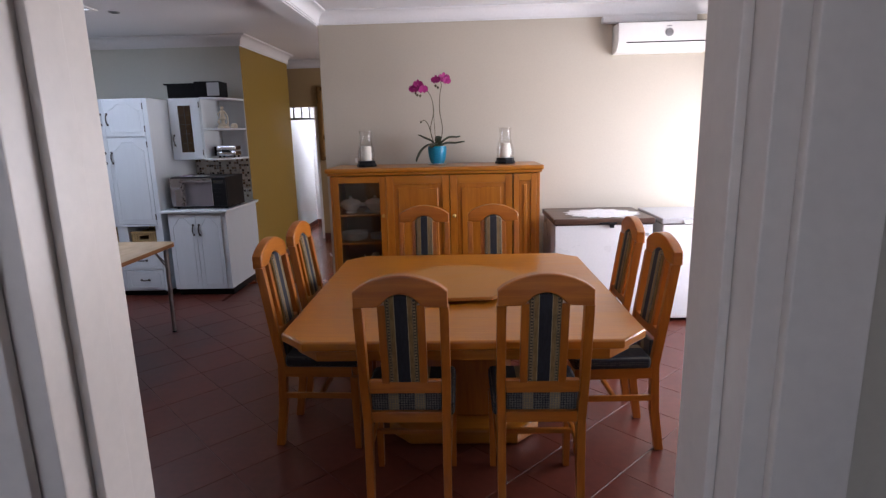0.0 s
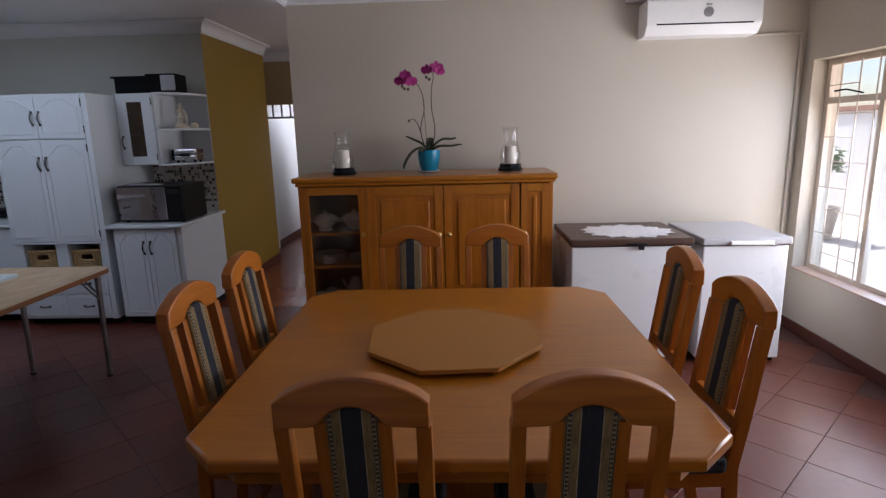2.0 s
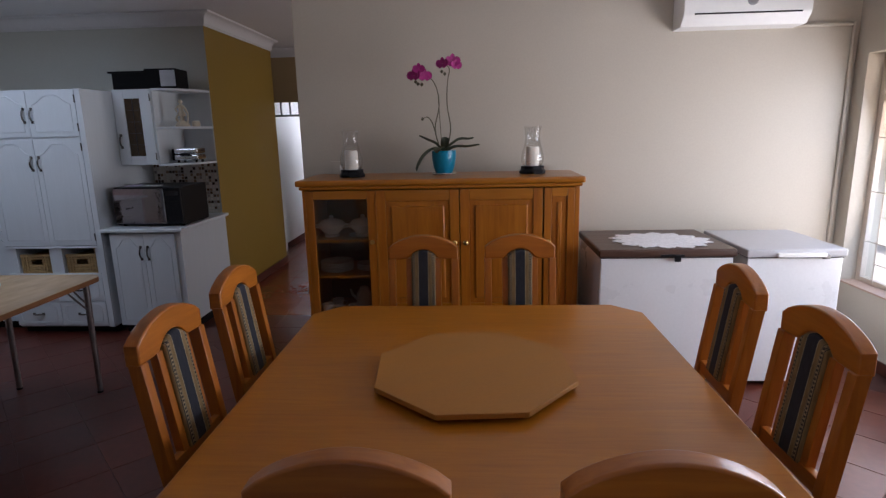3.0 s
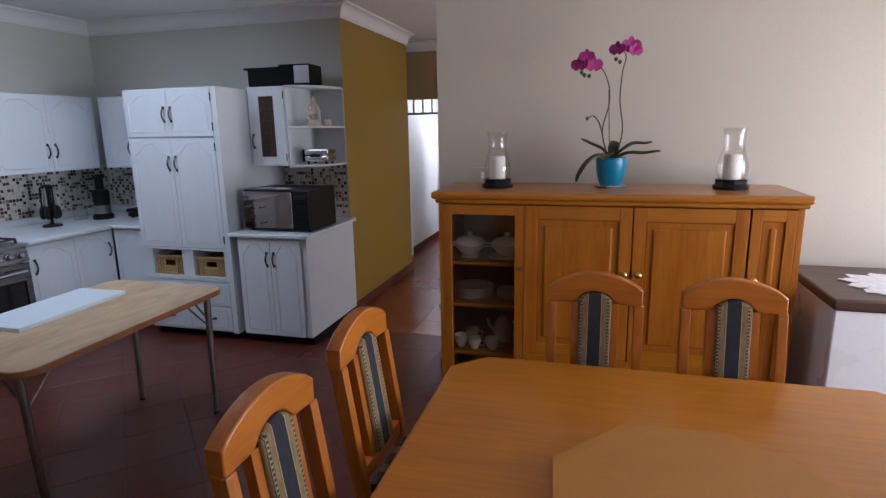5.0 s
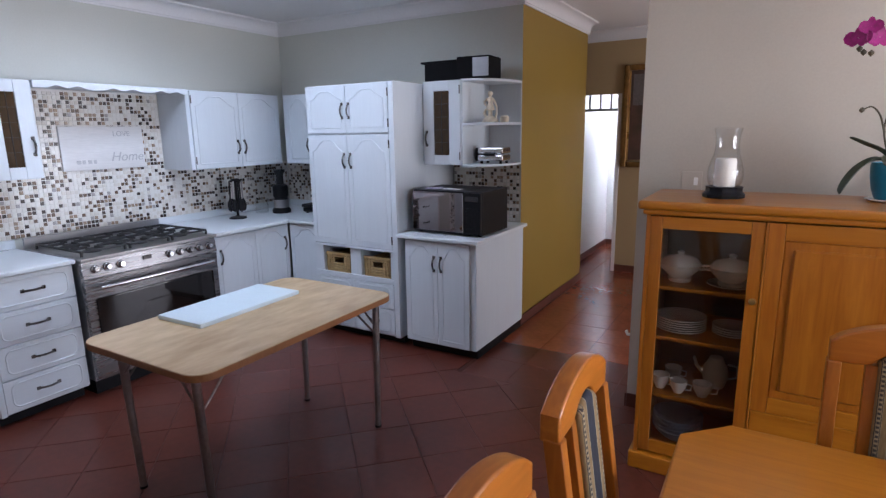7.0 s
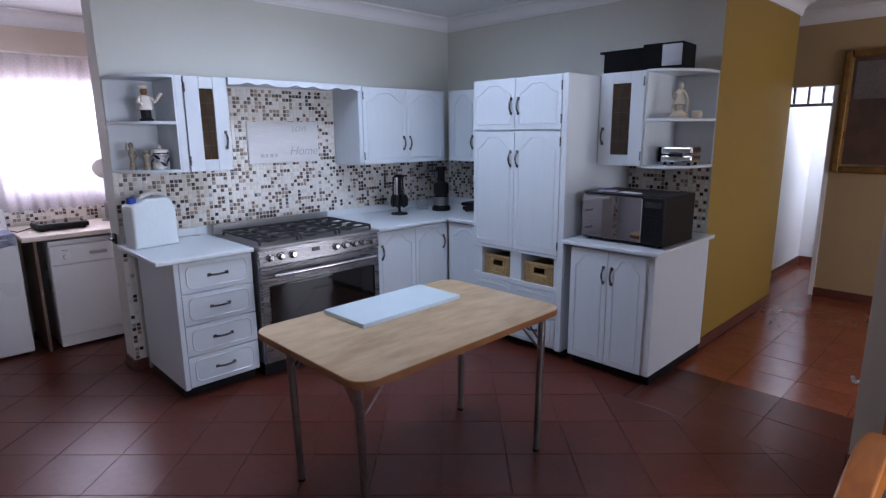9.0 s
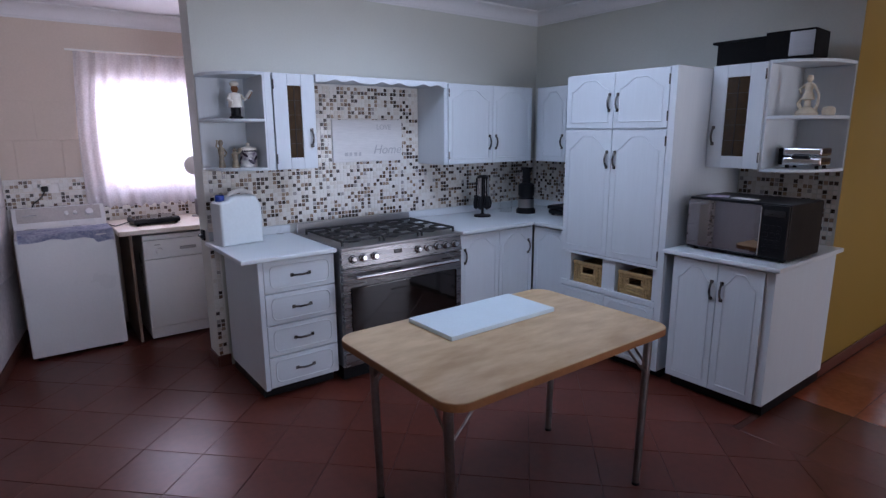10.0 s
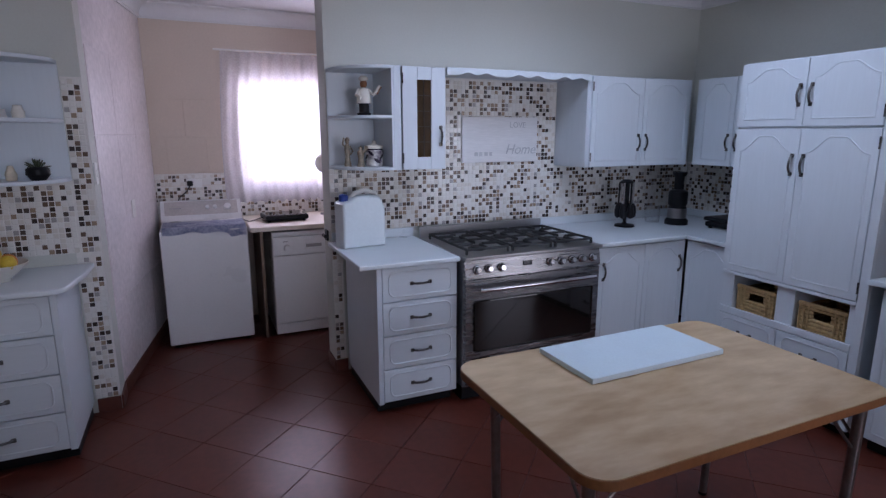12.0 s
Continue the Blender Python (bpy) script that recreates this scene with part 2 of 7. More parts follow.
WALL = mat("wall_paint_beige", (0.50, 0.452, 0.375), 0.75, scale=1.2, amount=0.03, bump=0.15, fine=90, spec=0.3)
KWALL = mat("wall_paint_grey_green", (0.57, 0.58, 0.53), 0.75, scale=1.2, amount=0.03, bump=0.15, fine=90, spec=0.3)
YWALL = mat("wall_paint_mustard", (0.295, 0.185, 0.028), 0.5, scale=1.5, amount=0.04, bump=0.15, fine=90)
GWALL = mat("wall_paint_ochre", (0.40, 0.29, 0.15), 0.7, scale=1.5, amount=0.04, bump=0.15, fine=90)
WHITE = mat("white_paint", (0.78, 0.78, 0.77), 0.6, scale=1.5, amount=0.03, bump=0.08, fine=80)
GLOSSWHITE = mat("white_gloss_paint", (0.71, 0.65, 0.59), 0.35, scale=3, amount=0.04, bump=0.06, fine=50)
LWALL = mat("patchy_white_wall", (0.80, 0.74, 0.75), 0.38, scale=1.9, amount=0.13, bump=0.10, fine=30, rough_vary=0.12)
LTAN = mat("laundry_wall_cream", (0.64, 0.545, 0.455), 0.7, scale=1.6, amount=0.04, bump=0.15, fine=70)
CEIL = mat("ceiling_white", (0.74, 0.74, 0.75), 0.8, scale=1.0, amount=0.03, bump=0.05, fine=50)
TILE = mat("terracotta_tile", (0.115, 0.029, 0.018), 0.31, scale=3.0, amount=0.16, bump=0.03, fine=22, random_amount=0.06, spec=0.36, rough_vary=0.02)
# glossy orange hall tiles; part of the hall's light is put into this tone
HTILE = mat("glossy_orange_tile_lit", (0.29, 0.072, 0.034), 0.18, scale=3.0, amount=0.14, bump=0.02, fine=22, random_amount=0.07, spec=0.6, rough_vary=0.04)
GROUT = mat("grout", (0.075, 0.026, 0.019), 0.85, scale=8, amount=0.15)
SKIRT = mat("terracotta_skirting", (0.125, 0.04, 0.027), 0.4, scale=5, amount=0.15, fine=30)
MATTBLACK = mat("matt_black_card", (0.007, 0.007, 0.008), 0.8, scale=8, amount=0.1, bump=0.03, spec=0.15)
OAKX = wood("oak_grain_x", (0.435, 0.156, 0.007), (0.345, 0.111, 0.0045), "x")
OAKZ = wood("oak_grain_z", (0.425, 0.145, 0.009), (0.295, 0.086, 0.005), "z")
CHAIRX = wood("chair_oak_grain_x", (0.455, 0.150, 0.013), (0.32, 0.092, 0.007), "x")
CHAIRY = wood("chair_oak_grain_y", (0.455, 0.150, 0.013), (0.32, 0.092, 0.007), "y")
CHAIRZ = wood("chair_oak_grain_z", (0.435, 0.140, 0.012), (0.30, 0.085, 0.007), "z")
TURNTABLE = mat("turntable_board", (0.43, 0.18, 0.028), 0.5, scale=3, amount=0.07, bump=0.05, stretch=(1, 5, 5))
DARKIN = mat("dark_cabinet_inside", (0.20, 0.10, 0.05), 0.6, scale=5)
KTOP = mat("worn_beech_laminate", (0.58, 0.43, 0.26), 0.36, scale=1.5, color2=(0.35, 0.225, 0.105), bump=0.05, fine=7, stretch=(2.6, 0.9, 1), rough_vary=0.12)
KEDGE = mat("brown_edge_strip", (0.24, 0.10, 0.035), 0.45, scale=9)
CAB = mat("whitewashed_wood", (0.63, 0.68, 0.72), 0.40, scale=1.8, amount=0.025, bump=0.05, fine=9, stretch=(9, 9, 0.7))
CABH = mat("whitewashed_wood_cross_grain", (0.63, 0.68, 0.72), 0.40, scale=1.8, amount=0.025, bump=0.05, fine=9, stretch=(0.7, 9, 9))
STONE = mat("speckled_white_worktop", (0.66, 0.71, 0.74), 0.28, scale=2, amount=0.03, bump=0.0, fine=220, rough_vary=0.02)
STEEL = mat("brushed_steel", (0.36, 0.355, 0.36), 0.32, 1.0, scale=4, amount=0.05, bump=0.012, fine=60, stretch=(1, 1, 14))
STEELD = mat("dark_brushed_steel", (0.24, 0.235, 0.24), 0.28, 1.0, scale=4, amount=0.05, bump=0.012, fine=60, stretch=(1, 1, 14))
CHROME = mat("chrome", (0.70, 0.70, 0.72), 0.15, 1.0, scale=4, amount=0.03, bump=0)
DARKMETAL = mat("antique_pewter", (0.16, 0.155, 0.15), 0.28, 1.0, scale=20, amount=0.15)
LEG = mat("worn_chromed_leg", (0.27, 0.235, 0.225), 0.34, 0.9, scale=14, amount=0.15)
BLACK = mat("black_plastic", (0.014, 0.014, 0.016), 0.38, scale=8, amount=0.1, bump=0.02, spec=0.12)
IRON = mat("cast_iron", (0.02, 0.02, 0.021), 0.6, scale=30, amount=0.15, bump=0.2)
BLACKGLASS = mat("black_oven_glass", (0.014, 0.011, 0.010), 0.05, scale=3, bump=0, rough_vary=0.02, spec=0.7)
APPL = mat("appliance_white_enamel", (0.74, 0.74, 0.74), 0.3, scale=3, amount=0.03, bump=0.02)
APPL2 = mat("freezer_lid_grey", (0.44, 0.43, 0.44), 0.4, scale=4, amount=0.05)
LIDWOOD = mat("dark_wood_grain_lid", (0.085, 0.042, 0.028), 0.35, scale=2, amount=0.2, fine=8, stretch=(0.8, 12, 12))
PLASTICW = mat("white_plastic", (0.78, 0.77, 0.74), 0.4, scale=5, amount=0.02, bump=0.02)
CERAMIC = mat("glazed_white_ceramic", (0.76, 0.72, 0.64), 0.2, scale=12, amount=0.05, bump=0.02)
TURQ = mat("turquoise_glazed_pot", (0.0, 0.22, 0.38), 0.3, scale=6, amount=0.08)
LEAF = mat("orchid_leaf", (0.045, 0.06, 0.028), 0.4, scale=12, amount=0.2)
STEM = mat("orchid_stem", (0.09, 0.075, 0.04), 0.6, scale=20, amount=0.2)
PETAL = mat("magenta_petal", (0.36, 0.004, 0.17), 0.6, scale=30, amount=0.2)
WAX = mat("candle_wax", (0.80, 0.75, 0.66), 0.5, scale=12, amount=0.03)
DOILY = mat("white_crochet", (0.86, 0.85, 0.86), 0.95, scale=50, amount=0.14, bump=0.5, fine=160)
WICKER = mat("pale_wicker", (0.52, 0.35, 0.15), 0.75, scale=30, amount=0.25, bump=0.6, fine=110)
BONE = mat("ivory_figurine", (0.66, 0.58, 0.44), 0.5, scale=14, amount=0.1)
GOLD = mat("old_gold_frame", (0.30, 0.16, 0.045), 0.45, 0.6, scale=16, amount=0.25, bump=0.4)
BRASS = mat("brass_knob", (0.62, 0.42, 0.16), 0.3, 1.0, scale=10)
CLEAR = glass("clear_glass")
SMOKE = glass("cabinet_glass", (0.86, 0.85, 0.83), base=0.07)
AMBER = mat("amber_leaded_glass", (0.045, 0.022, 0.006), 0.15, scale=14, amount=0.2, bump=0.15, fine=30)
LACE = sheer("white_lace_curtain")
NAVY, TAN, GREY, SAND = (0.018, 0.020, 0.029), (0.205, 0.135, 0.055), (0.10, 0.085, 0.062), (0.26, 0.20, 0.11)
CREAM = (0.32, 0.27, 0.17)
CLOTH = banded_cloth("striped_upholstery", [(0, NAVY), (0.024, CREAM), (0.0265, TAN), (0.042, SAND), (0.0435, (0.035, 0.03, 0.025)), (0.0452, SAND), (0.0555, (0.035, 0.03, 0.025)), (0.0575, TAN)], 0.0503, (0.04, 0.032, 0.025))
CLOTHSEAT = stripes("dotted_seat_cloth", (0.21, [(0, NAVY), (0.2, NAVY), (0.32, SAND), (0.42, NAVY), (0.58, SAND), (0.68, NAVY)]), (0.14, 0.14, 0.12))

# ---- building helpers ----


def box(bm, x0, x1, y0, y1, z0, z1, r=0.0, seg=2):
    """A box; r rounds its edges."""
    made = bmesh.ops.create_cube(bm, size=1.0)["verts"]
    for v in made:
        v.co = Vector((x0 + (v.co.x + 0.5) * (x1 - x0), y0 + (v.co.y + 0.5) * (y1 - y0), z0 + (v.co.z + 0.5) * (z1 - z0)))
    if r:
        es = list({e for v in made for e in v.link_edges})
        bmesh.ops.bevel(bm, geom=es, offset=r, segments=seg, affect="EDGES", profile=0.5)
    return bm


def prism(bm, pts, axis, a, b, r=0.0, seg=2):
    """Extrudes a flat outline: axis 'z' takes (x, y), 'y' takes (x, z), 'x' takes (y, z)."""
    def at(p, d):
        return {"z": (p[0], p[1], d), "y": (p[0], d, p[1]), "x": (d, p[0], p[1])}[axis]
    lo = [bm.verts.new(at(p, a)) for p in pts]
    hi = [bm.verts.new(at(p, b)) for p in pts]
    fs = [bm.faces.new(lo), bm.faces.new(hi)]
    n = len(pts)
    for i in range(n):
        fs.append(bm.faces.new((lo[i], lo[(i + 1) % n], hi[(i + 1) % n], hi[i])))
    bmesh.ops.recalc_face_normals(bm, faces=fs)
    if r:
        es = list({e for f in fs[:2] for e in f.edges})
        bmesh.ops.bevel(bm, geom=es, offset=r, segments=seg, affect="EDGES", profile=0.5)
    return bm


def lathe(bm, profile, cx=0, cy=0, cz=0, seg=24):
    """Turns (radius, height) pairs round the upright axis."""
    rings = []
    for r, z in profile:
        if r < 1e-5:
            rings.append([bm.verts.new((cx, cy, cz + z))])
        else:
            rings.append([bm.verts.new((cx + r * math.cos(i * math.tau / seg), cy + r * math.sin(i * math.tau / seg), cz + z)) for i in range(seg)])
    for a, b in zip(rings, rings[1:]):
        for i in range(seg):
            j = (i + 1) % seg
            q = [a[i % len(a)], a[j % len(a)], b[j % len(b)], b[i % len(b)]]
            u = list(dict.fromkeys(q))
            if len(u) > 2:
                bm.faces.new(u)
    bmesh.ops.recalc_face_normals(bm, faces=bm.faces)
    return bm


def tube(bm, pts, r, seg=10, r2=None):
    """A round bar through points, tapering to r2."""
    pts = [Vector(p) for p in pts]
    r2 = r if r2 is None else r2
    rings = []
    for i, p in enumerate(pts):
        d = (pts[min(i + 1, len(pts) - 1)] - pts[max(i - 1, 0)]).normalized()
        u = d.orthogonal().normalized() if not rings else (u - d * u.dot(d)).normalized()
        w = d.cross(u)
        rr = r + (r2 - r) * i / max(len(pts) - 1, 1)
        rings.append([bm.verts.new(p + (u * math.cos(k * math.tau / seg) + w * math.sin(k * math.tau / seg)) * rr) for k in range(seg)])
    fs = []
    for a, b in zip(rings, rings[1:]):
        for k in range(seg):
            fs.append(bm.faces.new((a[k], a[(k + 1) % seg], b[(k + 1) % seg], b[k])))
    fs += [bm.faces.new(rings[0]), bm.faces.new(rings[-1])]
    bmesh.ops.recalc_face_normals(bm, faces=fs)
    return bm


def B():
    return bmesh.new()


def link(name, bm, material, smooth=True):
    me = bpy.data.meshes.new(name)
    bmesh.ops.recalc_face_normals(bm, faces=bm.faces)
    if smooth:
        for f in bm.faces:
            f.smooth = True
        for e in bm.edges:
            if len(e.link_faces) == 2 and e.calc_face_angle(0) > 0.6:
                e.smooth = False
    bm.normal_update()
    hard = []
    if smooth:
        # flat fronts stay flat, rounded edges blend into them
        size = {f: f.calc_area() for f in bm.faces}
        for f in bm.faces:
            for v in f.verts:
                s = Vector((0, 0, 0))
                for g in v.link_faces:
                    if f.normal.dot(g.normal) > 0.74:
                        s += g.normal * size[g]
                hard.append(s.normalized() if s.length > 1e-12 else f.normal.copy())
    bm.to_mesh(me)
    bm.free()
    if hard:
        me.normals_split_custom_set(hard)
    me.materials.append(material)
    return new(name, me)


def part(name, bm, material, parent, label=""):
    ob = link(name, bm, material)
    ob.parent = parent
    return tagged(ob, label)


def solo(name, bm, material, label, category, m=None, group="", kind=""):
    ob = link(name, bm, material)
    if m is not None:
        ob.matrix_basis = m
    return tagged(ob, label, category, group, kind)


def root(name, m, label, category, group=""):
    ob = new(name)
    ob.matrix_basis = m
    ob.empty_display_size = 0.1
    return tagged(ob, label, category, group)


def setting(name, bm, material, label="", category="wall"):
    return solo(name, bm, material, label, category, kind="structure")


def arc(cx, cy, r, a0, a1, n=8):
    return [(cx + r * math.cos(radians(a0 + (a1 - a0) * i / n)), cy + r * math.sin(radians(a0 + (a1 - a0) * i / n))) for i in range(n + 1)]


def rounded(x0, x1, y0, y1, r, n=6):
    return arc(x1 - r, y1 - r, r, 0, 90, n) + arc(x0 + r, y1 - r, r, 90, 180, n) + arc(x0 + r, y0 + r, r, 180, 270, n) + arc(x1 - r, y0 + r, r, 270, 360, n)


H = 2.68          # ceiling height
XW, YD, YK, XK = 2.61, 5.33, 6.34, -5.0   # window wall, dining wall, kitchen back wall, stove wall
XP, XY = -1.28, -2.40                      # end of the dining wall, mustard wall

# ---- structure ----


def wall(name, x0, x1, y0, y1, z0, z1, m, label):
    return setting(name, box(B(), x0, x1, y0, y1, z0, z1), m, label)


def walls():
    d = "plain painted plaster wall"
    wall("wall_dining", XP, XW + 0.22, YD, YD + 0.2, 0, H, WALL, "beige painted plaster wall behind the sideboard")
    # window wall, with the window opening y 2.2 to 5.19
    wall("wall_window_below", XW, XW + 0.22, 0.77, YD, 0, 0.49, WALL, "low beige plaster wall under the window")
    wall("wall_window_above", XW, XW + 0.22, 0.77, YD, 2.05, H, WALL, d)
    wall("wall_window_corner", XW, XW + 0.22, 5.205, YD, 0.49, 2.05, WALL, d)
    wall("wall_window_near", XW, XW + 0.22, 0.77, 2.2, 0.49, 2.05, WALL, d)
    # doorway wall that the walk comes through
    wall("wall_entry_right", 0.385, XW + 0.22, 0.64, 0.77, 0, H, WALL, d)
    wall("wall_entry_left", XK - 0.2, -0.56, 0.64, 0.77, 0, H, WALL, d)
    wall("wall_entry_above", -0.56, 0.385, 0.64, 0.77, 2.1, H, WALL, d)
    # kitchen
    wall("wall_kitchen_back", XK - 0.2, XY, YK, YK + 0.15, 0, H, KWALL, "grey-green painted kitchen wall")
    wall("wall_stove", XK - 0.2, XK, 3.26, YK, 0, H, KWALL, "grey-green painted wall behind the range")
    wall("wall_stove_left", XK - 0.2, XK, 0.77, 1.98, 0, H, KWALL, "grey-green painted kitchen wall")
    wall("wall_mustard", XY - 0.15, XY, YK + 0.15, 8.04, 0, H, YWALL, "mustard yellow painted passage wall")
    skin = setting("wall_mustard_end", box(B(), XY - 0.15, XY + 0.004, YK - 0.004, YK + 0.15, 0, H), YWALL, "mustard yellow painted wall end")
    skin.data.materials.append(KWALL)
    for p in skin.data.polygons:
        if p.normal.y < -0.9:
            p.material_index = 1
    # laundry
    setting("wall_laundry_left", prism(B(), [(XK - 0.2, 1.83), (XK - 0.2, 1.98), (-6.5, 2.19), (-6.7, 2.19), (-6.7, 1.83)], "z", 0, H), LWALL, "patchy white panelled laundry wall")
    wall("wall_laundry_right", -6.7, XK - 0.2, 4.3, 4.45, 0, H, LTAN, d)
    wall("wall_laundry_below", -6.7, -6.5, 1.98, 4.3, 0, 1.17, LTAN, "cream laundry wall")
    wall("wall_laundry_above", -6.7, -6.5, 1.98, 4.3, 2.02, H, LTAN, "cream laundry wall")
    wall("wall_laundry_side", -6.7, -6.5, 1.98, 2.88, 1.17, 2.02, LTAN, "cream laundry wall")
    wall("wall_laundry_side_far", -6.7, -6.5, 3.95, 4.3, 1.17, 2.02, LTAN, d)
    # hall and passage
    wall("wall_hall", -2.16, 1.2, 8.6, 8.75, 0, H, GWALL, "ochre hall wall that carries a painting")
    wall("wall_hall_above_door", -4.2, -2.16, 8.6, 8.75, 2.01, H, GWALL, "ochre wall above the passage door")
    wall("wall_hall_left", -4.2, -2.66, 8.6, 8.75, 0, 2.01, GWALL, d)
    wall("wall_hall_end_below", 1.0, 1.2, 5.53, 8.6, 0, 0.12, GWALL, d)
    wall("wall_hall_end_above", 1.0, 1.2, 5.53, 8.6, 2.1, H, GWALL, d)
    wall("wall_hall_end_a", 1.0, 1.2, 5.53, 6.6, 0.12, 2.1, GWALL, d)
    wall("wall_hall_end_b", 1.0, 1.2, 7.8, 8.6, 0.12, 2.1, GWALL, d)
    wall("wall_corridor_side", -4.2, XY - 0.15, YK + 0.15, 6.54, 0, H, GWALL, d)
    wall("wall_corridor_end", -4.35, -4.2, YK + 0.15, 8.75, 0, H, GWALL, d)
    wall("wall_passage_left", -2.85, -2.66, 8.75, 10.1, 0, H, WHITE, "white passage wall")
    wall("wall_passage_end", -2.85, -1.5, 10.1, 10.25, 0, H, WHITE, "white passage end wall")
    wall("wall_passage_right", -1.65, -1.5, 8.75, 10.1, 0, H, WHITE, d)
    # unseen room behind the doorway; its window gap is assumed, to light the frame
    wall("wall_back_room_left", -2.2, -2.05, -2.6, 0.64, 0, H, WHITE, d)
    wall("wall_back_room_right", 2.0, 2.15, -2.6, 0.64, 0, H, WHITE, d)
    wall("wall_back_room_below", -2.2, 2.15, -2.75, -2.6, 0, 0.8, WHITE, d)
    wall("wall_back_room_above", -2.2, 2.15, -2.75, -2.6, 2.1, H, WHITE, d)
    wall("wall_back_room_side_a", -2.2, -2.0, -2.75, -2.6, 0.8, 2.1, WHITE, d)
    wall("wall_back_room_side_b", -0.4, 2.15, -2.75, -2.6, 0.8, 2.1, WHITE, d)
    # ceilings
    c = B()
    box(c, -7.0, -3.9, 0.64, 8.75, H, H + 0.12)
    box(c, -3.1, 3.0, 0.64, 8.75, H, H + 0.12)
    box(c, -3.9, -3.1, 0.64, 3.63, H, H + 0.12)
    box(c, -3.9, -3.1, 4.93, 8.75, H, H + 0.12)
    box(c, -2.3, 2.2, -2.75, 0.64, H, H + 0.12)
    box(c, -3.0, -1.4, 8.75, 10.3, H, H + 0.12)
    setting("ceiling", c, CEIL, "smooth white painted ceiling", "ceiling")
    setting("ceiling_beam", box(B(), XP - 0.17, XP, 0.77, YD, 2.555, H), CEIL, "white downstand beam between dining room and kitchen", "beam")
    g = setting("ground", box(B(), -120, 120, -120, 120, -0.3, -0.025), mat("pale_paving", (0.80, 0.77, 0.72), 0.9, scale=0.8, amount=0.12), "pale sunlit ground outside", "ground")
    f = B()
    box(f, -6.7, XW + 0.22, 0.64, 8.75, -0.02, -0.005)
    box(f, -2.9, -1.5, 8.75, 10.25, -0.02, -0.005)
    box(f, -2.2, 2.15, -2.75, 0.64, -0.02, -0.005)
    setting("floor", f, GROUT, "dark reddish terracotta tiled floor with grey joints", "floor")


def cornice_run(bm, a, b, inward, ma=0, mb=0, drop=0.115, out=0.10, top=H):
    """A stepped and coved ceiling moulding along a wall from a to b (plan points); ma, mb: 1 mitres an end round an outer corner, -1 into an inner one."""
    a, b, n = Vector(a), Vector(b), Vector(inward)
    along = (b - a).normalized()
    prof = [(0, -drop), (0.012, -drop), (0.012, -drop + 0.014)]
    prof += [(0.018 + (out - 0.03) * (1 - math.cos(radians(k * 15))), -drop + 0.016 + (drop - 0.034) * math.sin(radians(k * 15))) for k in range(7)]
    prof += [(out - 0.004, -0.016), (out, -0.012), (out, 0), (0, 0)]
    ends = []
    for p, w in ((a, -along * ma), (b, along * mb)):
        ends.append([bm.verts.new((p.x + (n.x + w.x) * o, p.y + (n.y + w.y) * o, top + z - 0.001)) for o, z in prof])
    k = len(prof)
    for i in range(k):
        bm.faces.new((ends[0][i], ends[0][(i + 1) % k], ends[1][(i + 1) % k], ends[1][i]))
    bm.faces.new(ends[0])
    bm.faces.new(ends[1])
    return bm


def cornices():
    def run(*legs):
        bm = B()
        for leg in legs:
            cornice_run(bm, *leg)
        setting("cornice", bm, CEIL, "white coved plaster cornice", "cornice")
    run(((XP, YD), (XW, YD), (0, -1), -1, -1))
    run(((XW, 0.77), (XW, YD), (-1, 0), 0, -1))
    run(((XP, 0.77), (XP, YD), (1, 0), 0, -1))
    run(((XK, YK), (XY + 0.004, YK), (0, -1), -1, 1), ((XY + 0.004, YK), (XY + 0.004, 8.04), (1, 0), 1, 0))
    run(((XK, 0.77), (XK, YK), (1, 0), 0, -1))
    run(((-4.2, 8.6), (1.0, 8.6), (0, -1)))


def skirtings():
    def run(x0, x1, y0, y1):
        setting("baseboard", box(B(), x0, x1, y0, y1, 0.001, 0.085, 0.004), SKIRT, "terracotta tile skirting", "baseboard")
    run(XP, XW, YD - 0.012, YD)
    run(XW - 0.012, XW, 0.77, YD - 0.012)
    run(XY + 0.004, XY + 0.016, YK, 8.04)
    run(-2.16, 1.0, 8.588, 8.6)
    run(-2.66, -2.648, 8.75, 10.1)
    run(-2.648, -1.65, 10.088, 10.1)
    run(XK - 0.2, XK, 1.98, 1.992)
    setting("baseboard", prism(B(), [(XK - 0.2, 1.98), (XK - 0.2, 1.993), (-6.5, 2.203), (-6.5, 2.19)], "z", 0.001, 0.085, 0.003), SKIRT, "terracotta tile skirting", "baseboard")
    run(XK, XK + 0.012, 1.86, 1.98)
    run(XK, XK + 0.012, 3.26, 3.34)
    run(XK - 0.2, XK + 0.012, 3.248, 3.26)
    run(XP - 0.012, XP, YD - 0.012, YD + 0.2)


